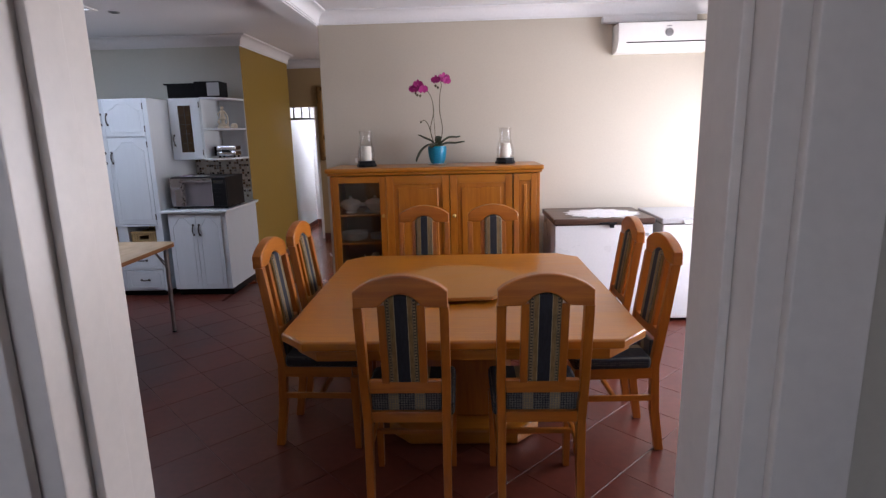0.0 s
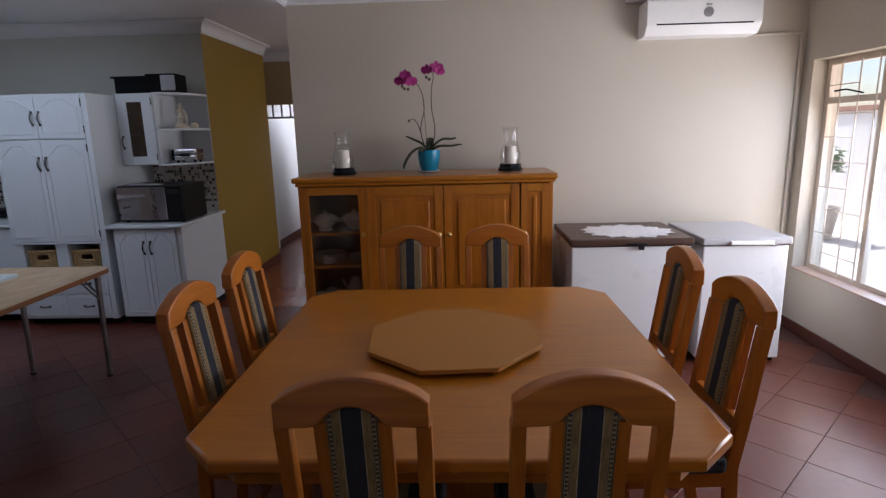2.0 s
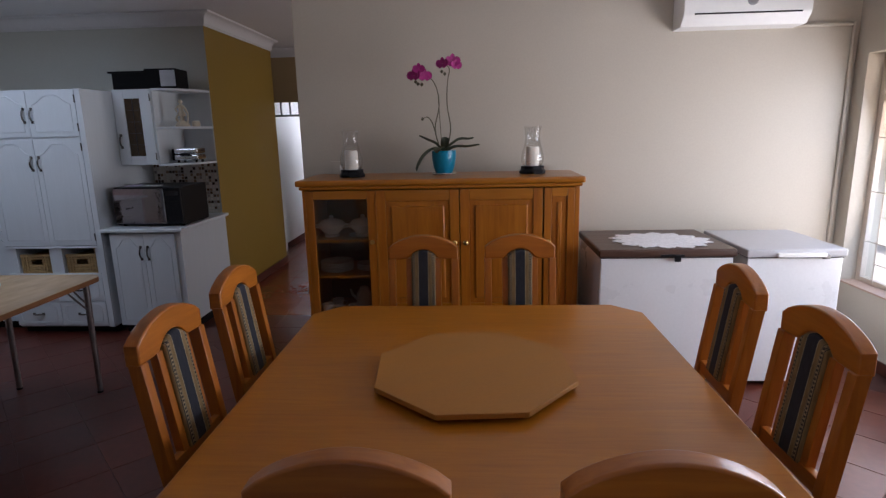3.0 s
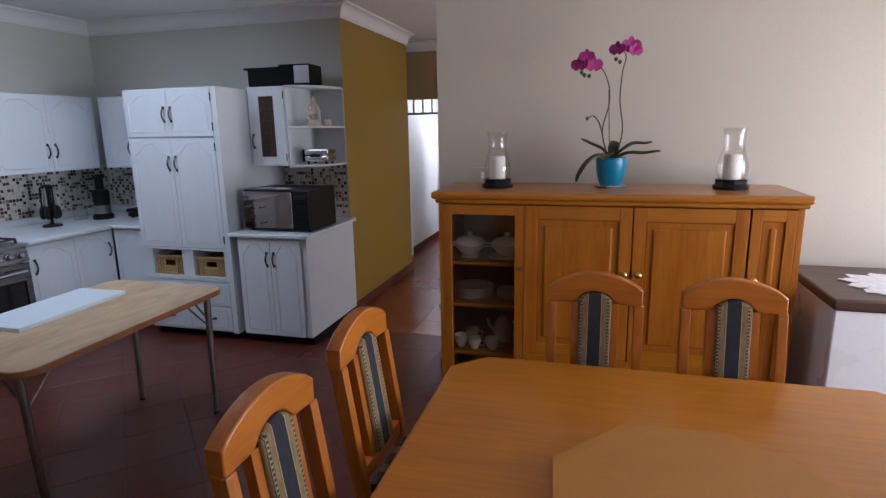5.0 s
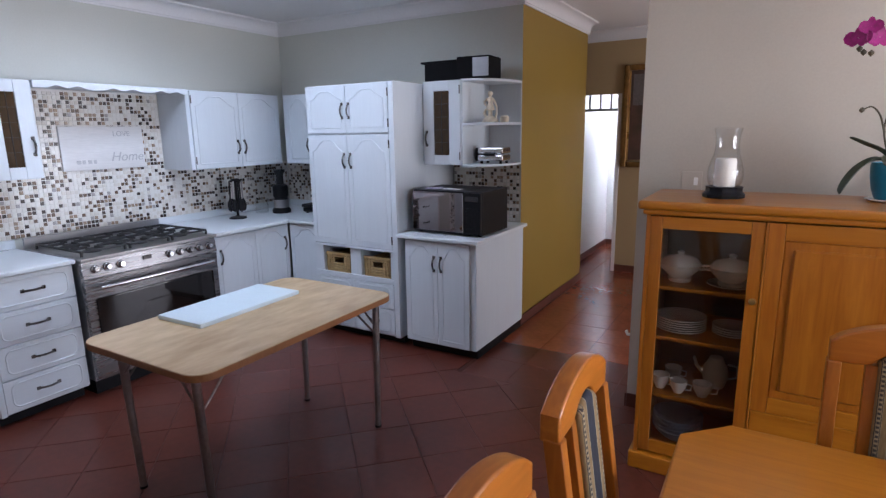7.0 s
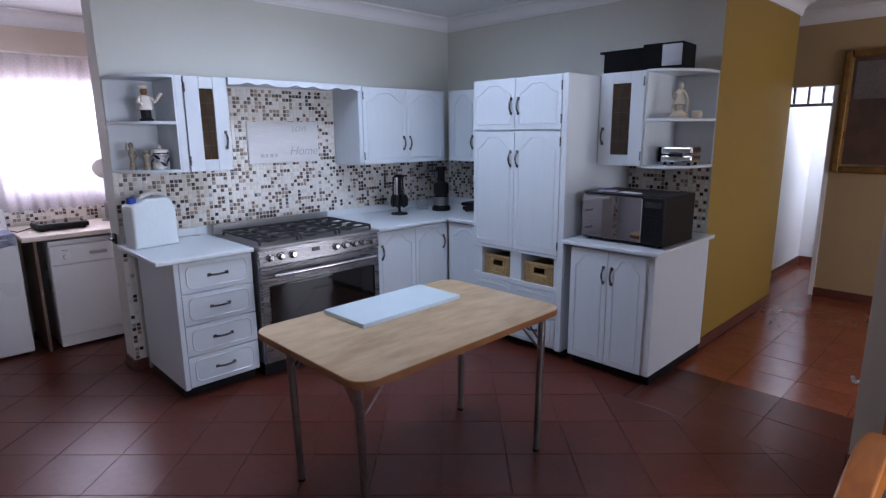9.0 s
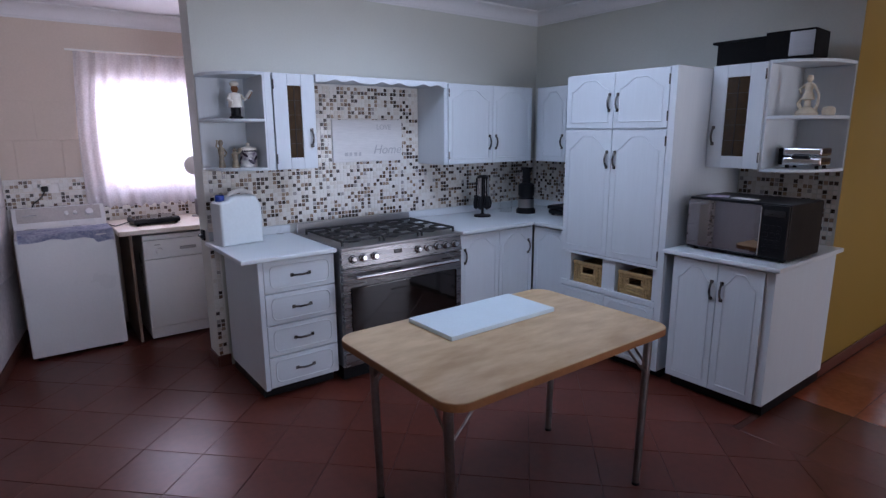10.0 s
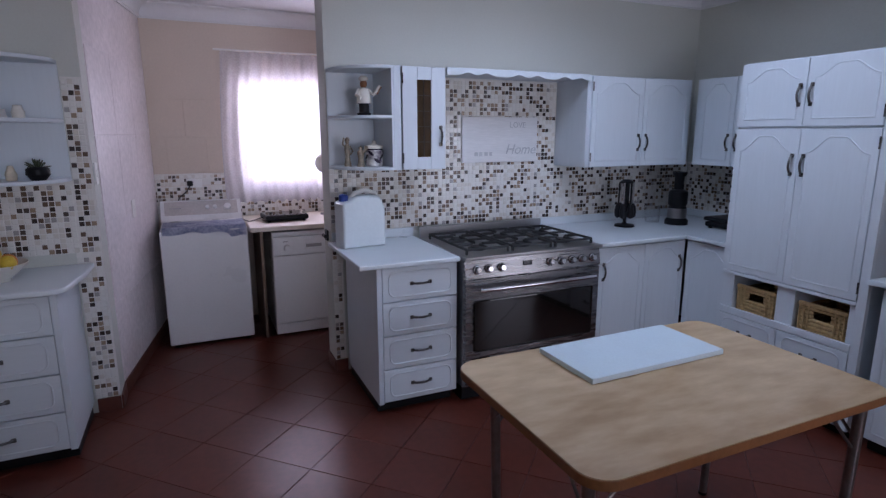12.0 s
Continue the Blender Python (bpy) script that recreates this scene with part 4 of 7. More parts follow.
def orchid():
    o = root("orchid", pose(-0.212, 5.06, 1.315), "magenta moth orchid in a turquoise pot on the sideboard", "plant")
    part("saucer", lathe(B(), [(0, 0), (0.075, 0), (0.09, 0.008), (0.088, 0.011), (0.07, 0.004), (0, 0.004)], seg=26), CERAMIC, o)
    part("pot", lathe(B(), [(0, 0.005), (0.052, 0.005), (0.058, 0.012), (0.072, 0.05), (0.081, 0.10), (0.083, 0.135), (0.082, 0.16), (0.077, 0.16), (0.074, 0.138), (0, 0.13)], seg=30), TURQ, o, "turquoise glazed pot")
    for way in (((0, 0, 0.145), (-0.06, -0.02, 0.175), (-0.12, -0.04, 0.14), (-0.165, -0.06, 0.075), (-0.185, -0.07, 0.03)),
                ((0, 0, 0.15), (-0.05, 0.0, 0.205), (-0.11, 0.0, 0.235), (-0.165, 0.0, 0.265)),
                ((0, 0, 0.15), (0.05, -0.01, 0.20), (0.11, -0.01, 0.235), (0.17, 0.0, 0.235), (0.205, 0.0, 0.245)),
                ((0, 0, 0.145), (0.08, -0.04, 0.185), (0.16, -0.06, 0.185), (0.245, -0.07, 0.20)),
                ((0, 0, 0.145), (-0.02, -0.06, 0.18), (-0.035, -0.11, 0.17), (-0.04, -0.14, 0.15)),
                ((0, 0, 0.15), (0.01, 0.03, 0.22), (0.0, 0.05, 0.25))):
        part("leaf", leaf_mesh(B(), way, 0.030), LEAF, o)
    s1 = [(-0.015, 0, 0.14), (-0.055, 0.0, 0.30), (-0.025, -0.01, 0.45), (-0.035, -0.015, 0.56), (-0.075, -0.02, 0.635), (-0.13, -0.03, 0.655)]
    s2 = [(0.015, 0, 0.14), (0.05, 0.0, 0.30), (0.03, -0.01, 0.46), (0.035, -0.02, 0.60), (0.05, -0.025, 0.685), (0.03, -0.03, 0.72)]
    for s in (s1, s2, [(-0.052, 0, 0.28), (-0.075, -0.01, 0.35), (-0.105, -0.01, 0.385), (-0.135, -0.01, 0.375)]):
        part("stem", tube(B(), eased(s), 0.0042, 7, 0.0025), STEM, o)
    part("stake", tube(B(), [(-0.01, 0.01, 0.13), (-0.03, 0.01, 0.52)], 0.0025, 6), STEM, o)
    part("bud", lathe(B(), [(0, -0.012), (0.009, -0.004), (0.01, 0.004), (0, 0.014)], -0.138, -0.01, 0.372, 8), STEM, o)
    for cx, cy, cz, r, yaw in ((-0.185, -0.05, 0.655, 0.050, -22), (-0.115, -0.045, 0.652, 0.052, 20), (-0.15, -0.06, 0.695, 0.042, 0), (0.005, -0.045, 0.725, 0.046, -25), (0.072, -0.035, 0.740, 0.054, 18), (0.095, -0.03, 0.715, 0.042, 35)):
        bm = B()
        up = Vector((math.sin(radians(yaw)), -1, 0.1)).normalized()
        base = Vector((1, 0, 0))
        side = up.cross(Vector((0, 0, 1))).normalized()
        vert = side.cross(up)
        for k, (a, rr, w) in enumerate(((0, 1.0, 0.55), (180, 1.0, 0.55), (90, 0.85, 0.36), (235, 0.8, 0.34), (305, 0.8, 0.34))):
            way = side * math.cos(radians(a)) + vert * math.sin(radians(a))
            petal_mesh(bm, (cx, cy, cz), way, up, r * rr, w)
        part("blossom", bm, PETAL, o, "magenta orchid blossom")
    for dx, dz in ((-0.16, 0.60), (-0.135, 0.595), (-0.175, 0.615), (0.0, 0.675), (0.02, 0.66)):
        part("bud", lathe(B(), [(0, -0.014), (0.01, -0.004), (0.011, 0.004), (0, 0.014)], dx, -0.03, dz, 8), STEM, o)


def chest_freezer(x0, x1, y0, y1, z, lid, label):
    f = root("chest_freezer", pose(0, 0, 0), label, "freezer")
    part("body", box(B(), x0 + 0.012, x1 - 0.012, y0 + 0.02, y1, 0.03, z - 0.055, 0.012, 3), APPL, f, "white enamelled body")
    part("lid", box(B(), x0, x1, y0, y1 + 0.004, z - 0.05, z, 0.012, 3), lid, f)
    part("gasket", box(B(), x0 + 0.015, x1 - 0.015, y0 + 0.014, y1 - 0.004, z - 0.056, z - 0.049), BLACK, f)
    xm = x0 + (x1 - x0) * (0.57 if lid is LIDWOOD else 0.5)
    if lid is LIDWOOD:
        part("lock", box(B(), xm - 0.018, xm + 0.018, y0 - 0.016, y0 + 0.004, z - 0.075, z - 0.035, 0.004), BLACK, f)
        part("lock", box(B(), xm - 0.10, xm + 0.04, y0 - 0.008, y0 + 0.004, z - 0.045, z - 0.03, 0.003), BLACK, f)
        part("badge", box(B(), x1 - 0.085, x1 - 0.045, y0 + 0.016, y0 + 0.021, z - 0.15, z - 0.125, 0.002), STEEL, f)
    else:
        part("lid_handle", box(B(), x0 + 0.17, x1 - 0.13, y0 - 0.022, y0 + 0.002, z - 0.046, z - 0.020, 0.006), PLASTICW, f)
        part("lock", box(B(), x1 - 0.15, x1 - 0.11, y0 - 0.018, y0 + 0.004, z - 0.058, z - 0.03, 0.004), DARKMETAL, f)
    for a in (x0 + 0.06, x1 - 0.06):
        for b in (y0 + 0.08, y1 - 0.08):
            part("foot", box(B(), a - 0.03, a + 0.03, b - 0.03, b + 0.03, 0.0, 0.032, 0.004), BLACK, f)


def doily():
    pts = []
    for k in range(168):
        a = math.tau * k / 168
        r = 0.90 + 0.22 * abs(math.sin(a * 7)) ** 1.2 + 0.07 * abs(math.sin(a * 21)) + 0.04 * math.sin(a * 5 + 1)
        pts.append((0.27 * r * math.cos(a), 0.22 * r * math.sin(a)))
    bm = B()
    prism(bm, pts, "z", 0, 0.004, 0.0)
    for v in bm.verts:
        v.co.z += 0.0015 * math.sin(v.co.x * 60) * math.cos(v.co.y * 50) + 0.0016
    solo("doily", bm, DOILY, "white crocheted lace doily lying on the freezer lid", "doily", pose(1.19, 4.80, 0.881, 0, 0, -6))


def air_conditioner():
    a = root("air_conditioner", pose(0, 0, 0), "white split air conditioner unit high on the wall", "air conditioner")
    x0, x1, z0, z1, yb = 1.365, 2.175, 2.238, 2.478, YD
    prof = [(yb, z0), (yb - 0.15, z0 + 0.004), (yb - 0.20, z0 + 0.06), (yb - 0.21, z0 + 0.09), (yb - 0.205, z1 - 0.02), (yb - 0.19, z1), (yb, z1)]
    part("body", prism(B(), prof, "x", x0, x1, 0.006, 2), PLASTICW, a)
    part("louvre", prism(B(), [(yb - 0.152, z0 + 0.012), (yb - 0.199, z0 + 0.065), (yb - 0.203, z0 + 0.065), (yb - 0.156, z0 + 0.008)], "x", x0 + 0.08, x1 - 0.07, 0), PLASTICW, a)
    part("slot", prism(B(), [(yb - 0.198, z0 + 0.068), (yb - 0.2075, z0 + 0.071), (yb - 0.2085, z0 + 0.079), (yb - 0.198, z0 + 0.079)], "x", x0 + 0.07, x1 - 0.06), BLACK, a)
    d = lathe(B(), [(0, 0), (0.034, 0), (0.034, 0.006), (0.026, 0.008), (0, 0.008)], seg=24)
    bmesh.ops.rotate(d, verts=d.verts, cent=(0, 0, 0), matrix=Matrix.Rotation(radians(90), 3, "X"))
    bmesh.ops.translate(d, verts=d.verts, vec=(1.795, yb - 0.206, z0 + 0.15))
    part("sensor_dial", d, STEEL, a, "round grey sensor dial")
    part("badge", box(B(), 1.775, 1.815, yb - 0.209, yb - 0.204, z0 + 0.198, z0 + 0.206), STEEL, a)
    part("top_grille", box(B(), x0 + 0.02, x1 - 0.02, yb - 0.18, yb - 0.02, z1, z1 + 0.004), BLACK, a)
    # shallow pelmet strip above the unit
    setting("trim", box(B(), 1.26, 2.08, YD - 0.07, YD - 0.002, 2.50, 2.555, 0.01), CEIL, "white boxed strip under the cornice", "trim")
    p = root("conduit", pose(0, 0, 0), "cream painted pipe trunking running into the corner", "pipe")
    part("run", tube(B(), [(2.16, YD - 0.012, 2.252), (XW - 0.045, YD - 0.012, 2.252)], 0.012, 10), WALL, p)
    part("drop", tube(B(), [(XW - 0.04, YD - 0.012, 2.257), (XW - 0.04, YD - 0.012, 0.09)], 0.012, 10), WALL, p)
    part("elbow", lathe(B(), [(0, -0.016), (0.016, -0.012), (0.016, 0.012), (0, 0.016)], XW - 0.04, YD - 0.012, 2.254, 12), WALL, p)


FRAME = mat("cream_steel_window_paint", (0.60, 0.52, 0.43), 0.45, scale=6, amount=0.06)


def dining_window():
    w = root("window_1", pose(0, 0, 0), "wide cream steel window with burglar bars", "window")
    tagged(w, kind="structure")
    x0, x1, z0, z1, ya, yb = 2.715, 2.755, 0.49, 2.05, 2.2, 5.205
    mull = [5.205, 4.62, 3.40, 2.82, 2.2]
    for k, y in enumerate(mull):
        a = y - 0.045 if k == 0 else (y if k == 4 else y - 0.022)
        part("mullion", box(B(), x0, x1, a, a + 0.045, z0, z1, 0.004), FRAME, w)
    for z in (z0, 1.735, z1 - 0.045):
        part("transom", box(B(), x0 + 0.003, x1 - 0.003, ya, yb, z, z + 0.045, 0.004), FRAME, w)
    part("sill", box(B(), XW - 0.014, x0, ya + 0.002, yb - 0.002, 0.491, 0.504, 0.004), mat("sill_tile", (0.50, 0.34, 0.26), 0.35, scale=6), w, "terracotta tiled window sill")
    for (a, b) in zip(mull[1:], mull):
        for zz0, zz1 in ((z0 + 0.04, 1.735), (1.775, z1 - 0.04)):
            p = part("pane", box(B(), 2.732, 2.736, a + 0.02, b - 0.02, zz0, zz1), CLEAR, w)
            p.visible_shadow = False
    # burglar bars of the side lights, in a stepped pattern
    for (a, b) in ((4.64, 5.145), (2.24, 2.80)):
        g = part("burglar_bar", tube(B(), [(2.69, a, 0.52), (2.69, a, 2.02)], 0.005, 6), FRAME, w)
        for y in (a + 0.17, a + 0.36):
            part("bar", tube(B(), [(2.69, y, 0.52), (2.69, y, 2.02)], 0.005, 6), FRAME, g)
        for k, z in enumerate((0.66, 0.80, 0.98, 1.14, 1.33, 1.50, 1.66, 1.86)):
            lo, hi = ((a, a + 0.36), (a + 0.17, b))[k % 2]
            part("bar", tube(B(), [(2.69, lo, z), (2.69, hi, z)], 0.004, 6), FRAME, g)
    part("stay", tube(B(), [(2.68, 4.75, 1.79), (2.64, 4.86, 1.82), (2.64, 4.98, 1.815)], 0.006, 6), BLACK, w, "dark window stay")


def near_cabinet():
    """Low oak piece set cornerwise beside the doorway."""
    c = root("oak_server", pose(0.93, 1.745, 0, 0, 0, -41), "low orange oak serving cabinet with rounded edges", "cabinet")
    part("top", box(B(), 0, 0.95, 0, 0.45, 0.775, 0.82, 0.014, 3), OAKX, c)
    part("carcass", box(B(), 0.03, 0.92, 0.02, 0.42, 0.06, 0.775, 0.004), OAKZ, c)
    part("plinth", box(B(), 0.05, 0.90, 0.03, 0.40, 0.0, 0.06), DARKIN, c)


def dining_wall_fittings():
    p = root("wall_socket", pose(-1.01, YD - 0.001, 1.352), "cream wall socket behind the lantern", "socket")
    part("plate", box(B(), -0.05, 0.05, -0.009, 0.0, -0.05, 0.05, 0.004), WALL, p)
    part("rocker", box(B(), 0.01, 0.03, -0.013, -0.008, -0.02, 0.02, 0.002), PLASTICW, p)
    h = root("wall_hook", pose(XP - 0.001, 5.42, 0.415), "small white plastic hook on the wall end", "hook")
    part("plate", box(B(), -0.008, 0.0, -0.02, 0.02, -0.035, 0.035, 0.003), PLASTICW, h)
    part("prong", tube(B(), eased([(-0.006, 0, 0.01), (-0.03, 0, 0.0), (-0.04, 0, 0.025)]), 0.008, 8), PLASTICW, h)


dining_wall_fittings()
dining_table()
turntable()
chairs()
sideboard()
crockery()
hurricane_lamp(-0.83, 4.95, "glass hurricane candle lantern on a dark wooden base")
hurricane_lamp(0.385, 4.99, "glass hurricane candle lantern with a thick cream candle")
orchid()
chest_freezer(0.745, 1.565, 4.53, 5.20, 0.88, LIDWOOD, "white chest freezer with a dark wood-grain lid")
chest_freezer(1.605, 2.185, 4.50, 5.15, 0.88, APPL2, "white chest freezer with a pale grey lid")
doily()
air_conditioner()
dining_window()
near_cabinet()

# ---- kitchen ----


def cathedral(x0, x1, z0, z1, rise):
    """Outline of a door panel whose top rises to a cathedral arch."""
    w = x1 - x0
    pts = [(x0, z0), (x1, z0), (x1, z1 - rise)]
    for k in range(1, 16):
        u = k / 16
        s = 0.5 - 0.5 * math.cos(math.tau * u)
        pts.append((x1 - w * u, z1 - rise + rise * min(s * 1.25, 1) ** 0.9))
    pts.append((x0, z1 - rise))
    return pts


def pull(bm, x, z, y, length=0.10, upright=True):
    """A bowed bar pull with flared ends on a front that faces -y."""
    n = 8
    pts = []
    for k in range(n + 1):
        u = k / n
        d = length * (u - 0.5)
        bow = 0.026 * math.sin(math.pi * u) ** 0.6
        pts.append((x, y - bow, z + d) if upright else (x + d, y - bow, z))
    tube(bm, pts, 0.0066, 8)
    for s in (-0.5, 0.5):
        c = (x, y - 0.003, z + s * length) if upright else (x + s * length, y - 0.003, z)
        box(bm, c[0] - 0.011, c[0] + 0.011, c[1] - 0.005, c[1] + 0.003, c[2] - 0.011, c[2] + 0.011, 0.004)
    return bm


def bead(outline, y):
    """A slim half-round bead round a routed outline, half sunk in the front."""
    pts = [(p[0], y + 0.0005, p[1]) for p in outline]
    return tube(B(), pts + [pts[0]], 0.0048, 8)


def slab_door(parent, x0, x1, z0, z1, y, handle=None, rise=0.05, hinge=None, name="door"):
    """Whitewashed door with a routed cathedral outline; handle (x, z)."""
    d = part(name, box(B(), x0 + 0.0015, x1 - 0.0015, y, y + 0.02, z0 + 0.0015, z1 - 0.0015, 0.003), CAB, parent)
    m = 0.042
    fr = cathedral(x0 + m, x1 - m, z0 + m, z1 - m, rise) if rise else rounded(x0 + m, x1 - m, z0 + m * 0.7, z1 - m * 0.7, 0.02, 4)
    part("moulding", bead(fr, y), CAB, d)
    if handle:
        part("handle", pull(B(), handle[0], handle[1], y), DARKMETAL, d, "dark pewter bow handle")
    if hinge:
        for z in (z0 + 0.07, z1 - 0.07):
            part("hinge", tube(B(), [(hinge, y - 0.004, z - 0.03), (hinge, y - 0.004, z + 0.03)], 0.005, 8), DARKMETAL, d)
    return d


def slab_drawer(parent, x0, x1, z0, z1, y, w=0.10):
    d = part("drawer", box(B(), x0 + 0.002, x1 - 0.002, y, y + 0.02, z0 + 0.002, z1 - 0.002, 0.003), CABH, parent)
    part("moulding", bead(rounded(x0 + 0.04, x1 - 0.04, z0 + 0.028, z1 - 0.028, 0.038, 6), y), CABH, d)
    part("handle", pull(B(), (x0 + x1) / 2, (z0 + z1) / 2, y, w, False), DARKMETAL, d, "dark pewter bow handle")


def carcass(c, x0, x1, d, z0, z1):
    """Cabinet box in a frame whose front faces -y at y = 0."""
    part("body", box(B(), x0, x1, 0.02, d, z0, z1, 0.002), CAB, c)


def base_unit(m, w, doors, label, h=0.86, d=0.70):
    c = root("base_cabinet", m, label, "cabinet", "kitchen base cabinets")
    carcass(c, 0, w, d, 0.07, h)
    part("plinth", box(B(), 0.01, w - 0.01, 0.06, d - 0.01, 0.0, 0.07), BLACK, c)
    for a, b, hx in doors:
        slab_door(c, a, b, 0.075, h - 0.01, 0, (hx, h - 0.17) if hx else None, 0.075)
    return c


def front_x(y, front):
    """Pose for a unit on the stove wall, starting at world y, front at world x."""
    return pose(front, y, 0, 0, 0, 90)


def tall_unit():
    c = root("pantry_cabinet", pose(-3.855, 5.47, 0), "tall whitewashed pantry cupboard with cathedral doors and basket niches", "cabinet")
    w, d = 0.835, 0.86
    # carcass with an open band for the baskets
    bm = B()
    box(bm, 0, w, 0.02, d, 0.745, 1.985, 0.002)
    part("upper_body", bm, CAB, c)
    part("lower_body", box(B(), 0, w, 0.02, d, 0.06, 0.50, 0.002), CAB, c)
    bm = B()
    box(bm, 0, 0.075, 0.02, d, 0.50, 0.745)
    box(bm, w - 0.082, w, 0.02, d, 0.50, 0.745)
    box(bm, 0.36, 0.465, 0.02, d, 0.50, 0.745)
    box(bm, 0.075, w - 0.082, d - 0.02, d, 0.50, 0.745)
    part("niche_divider", bm, CAB, c)
    part("plinth", box(B(), 0.01, w - 0.01, 0.07, d - 0.01, 0, 0.06), BLACK, c)
    part("stile", box(B(), w - 0.045, w, 0.0, 0.02, 0.06, 1.985, 0.003), CAB, c)
    part("niche_lip", box(B(), 0.0, w - 0.046, 0.0, 0.02, 0.485, 0.525, 0.003), CABH, c)
    part("niche_head", box(B(), 0.0, w - 0.046, 0.001, 0.02, 0.735, 0.755, 0.003), CABH, c)
    mid = (w - 0.045) / 2
    hx = (mid - 0.032, mid + 0.032)
    slab_door(c, 0, mid, 1.625, 1.98, 0, (hx[0], 1.79), 0.065)
    slab_door(c, mid, w - 0.047, 1.625, 1.98, 0, (hx[1], 1.79), 0.065, w - 0.047)
    slab_door(c, 0, mid, 0.758, 1.615, 0, (hx[0], 1.42), 0.085)
    slab_door(c, mid, w - 0.047, 0.758, 1.615, 0, (hx[1], 1.42), 0.085, w - 0.047)
    for a, b in ((0, mid), (mid, w - 0.047)):
        slab_drawer(c, a, b, 0.285, 0.483, 0, 0.08)
        slab_drawer(c, a, b, 0.075, 0.28, 0, 0.08)
    for x0, x1 in ((0.085, 0.35), (0.475, 0.745)):
        basket(-3.855 + x0, -3.855 + x1)


def basket(x0, x1):
    b = root("wicker_basket", pose((x0 + x1) / 2, 5.51, 0.502), "pale wicker basket sitting in a cupboard niche", "basket", "wicker baskets")
    hw, h = (x1 - x0) / 2 - 0.005, 0.18
    bm = B()
    rows = 7
    for k in range(rows):
        z0 = 0.004 + k * (h - 0.03) / rows
        for a, c, d, e in ((-hw, hw, 0.0, 0.012), (-hw, hw, 0.33, 0.342), (-hw, -hw + 0.012, 0.012, 0.33), (hw - 0.012, hw, 0.012, 0.33)):
            if a == -hw and c == hw and d == 0.0 and k in (rows - 3, rows - 2):
                box(bm, a, -0.045, d, e, z0, z0 + 0.021, 0.006, 1)
                box(bm, 0.045, c, d, e, z0, z0 + 0.021, 0.006, 1)
            else:
                box(bm, a, c, d, e, z0, z0 + 0.021, 0.006, 1)
    part("weave", bm, WICKER, b)
    for k in range(11):
        x = -hw + 0.01 + k * (2 * hw - 0.02) / 10
        if abs(x) > 0.05:
            part("stake", tube(B(), [(x, -0.004, 0.003), (x, -0.004, h - 0.02)], 0.005, 6), WICKER, b)
    for y0, y1 in ((-0.008, 0.016), (0.326, 0.348)):
        part("rim", box(B(), -hw - 0.003, hw + 0.003, y0, y1, h - 0.028, h - 0.004, 0.008, 2), WICKER, b)
    part("base", box(B(), -hw, hw, 0.0, 0.342, 0.0, 0.006), WICKER, b)


def glazed_upper(m, w, label, hinge_right, z0=1.375, z1=1.975, d=0.35, stile=0.0):
    """Upper cupboard with a narrow leaded amber pane, front facing -y at y = 0."""
    c = root("glazed_wall_cabinet", m, label, "cabinet", "kitchen wall cabinets")
    bm = B()
    box(bm, 0, 0.018, 0.02, d, z0, z1)
    box(bm, w - 0.018, w, 0.02, d, z0, z1)
    box(bm, 0.018, w - 0.018, 0.02, d, z0, z0 + 0.018)
    box(bm, 0.018, w - 0.018, 0.02, d, z1 - 0.018, z1)
    box(bm, 0.018, w - 0.018, d - 0.012, d, z0 + 0.018, z1 - 0.018)
    box(bm, 0.018, w - 0.018, 0.05, d - 0.012, (z0 + z1) / 2 - 0.009, (z0 + z1) / 2 + 0.009)
    part("body", bm, CAB, c)
    a, b = 0.095, 0.075
    if stile:
        part("stile", box(B(), 0.0, stile - 0.006, 0.004, 0.02, z0 + 0.001, z1 - 0.001, 0.003), CAB, c)
    lo, mid = stile, (w + stile) / 2
    bm = B()
    box(bm, lo + 0.002, lo + a, 0, 0.02, z0 + 0.002, z1 - 0.002, 0.003)
    box(bm, w - a, w - 0.002, 0, 0.02, z0 + 0.002, z1 - 0.002, 0.003)
    box(bm, lo + a, w - a, 0, 0.02, z0 + 0.002, z0 + b, 0.003)
    box(bm, lo + a, w - a, 0, 0.02, z1 - b, z1 - 0.002, 0.003)
    door = part("door", bm, CAB, c)
    part("pane", box(B(), lo + a - 0.004, w - a + 0.004, 0.009, 0.012, z0 + b - 0.004, z1 - b + 0.004), AMBER, door, "amber leaded glass")
    bm = B()
    for k in range(1, 5):
        z = z0 + b + (z1 - z0 - 2 * b) * k / 5
        box(bm, lo + a, w - a, 0.006, 0.015, z - 0.0016, z + 0.0016)
    box(bm, mid - 0.0016, mid + 0.0016, 0.006, 0.015, z0 + b, z1 - b)
    part("leading", bm, IRON, door)
    part("handle", pull(B(), (0.035 if hinge_right else w - 0.035), z0 + 0.20, 0), DARKMETAL, door, "dark pewter bow handle")
    hx = w - 0.002 if hinge_right else lo + 0.002
    for z in (z0 + 0.07, z1 - 0.07):
        part("hinge", tube(B(), [(hx, -0.004, z - 0.03), (hx, -0.004, z + 0.03)], 0.005, 8), DARKMETAL, door)
    return c


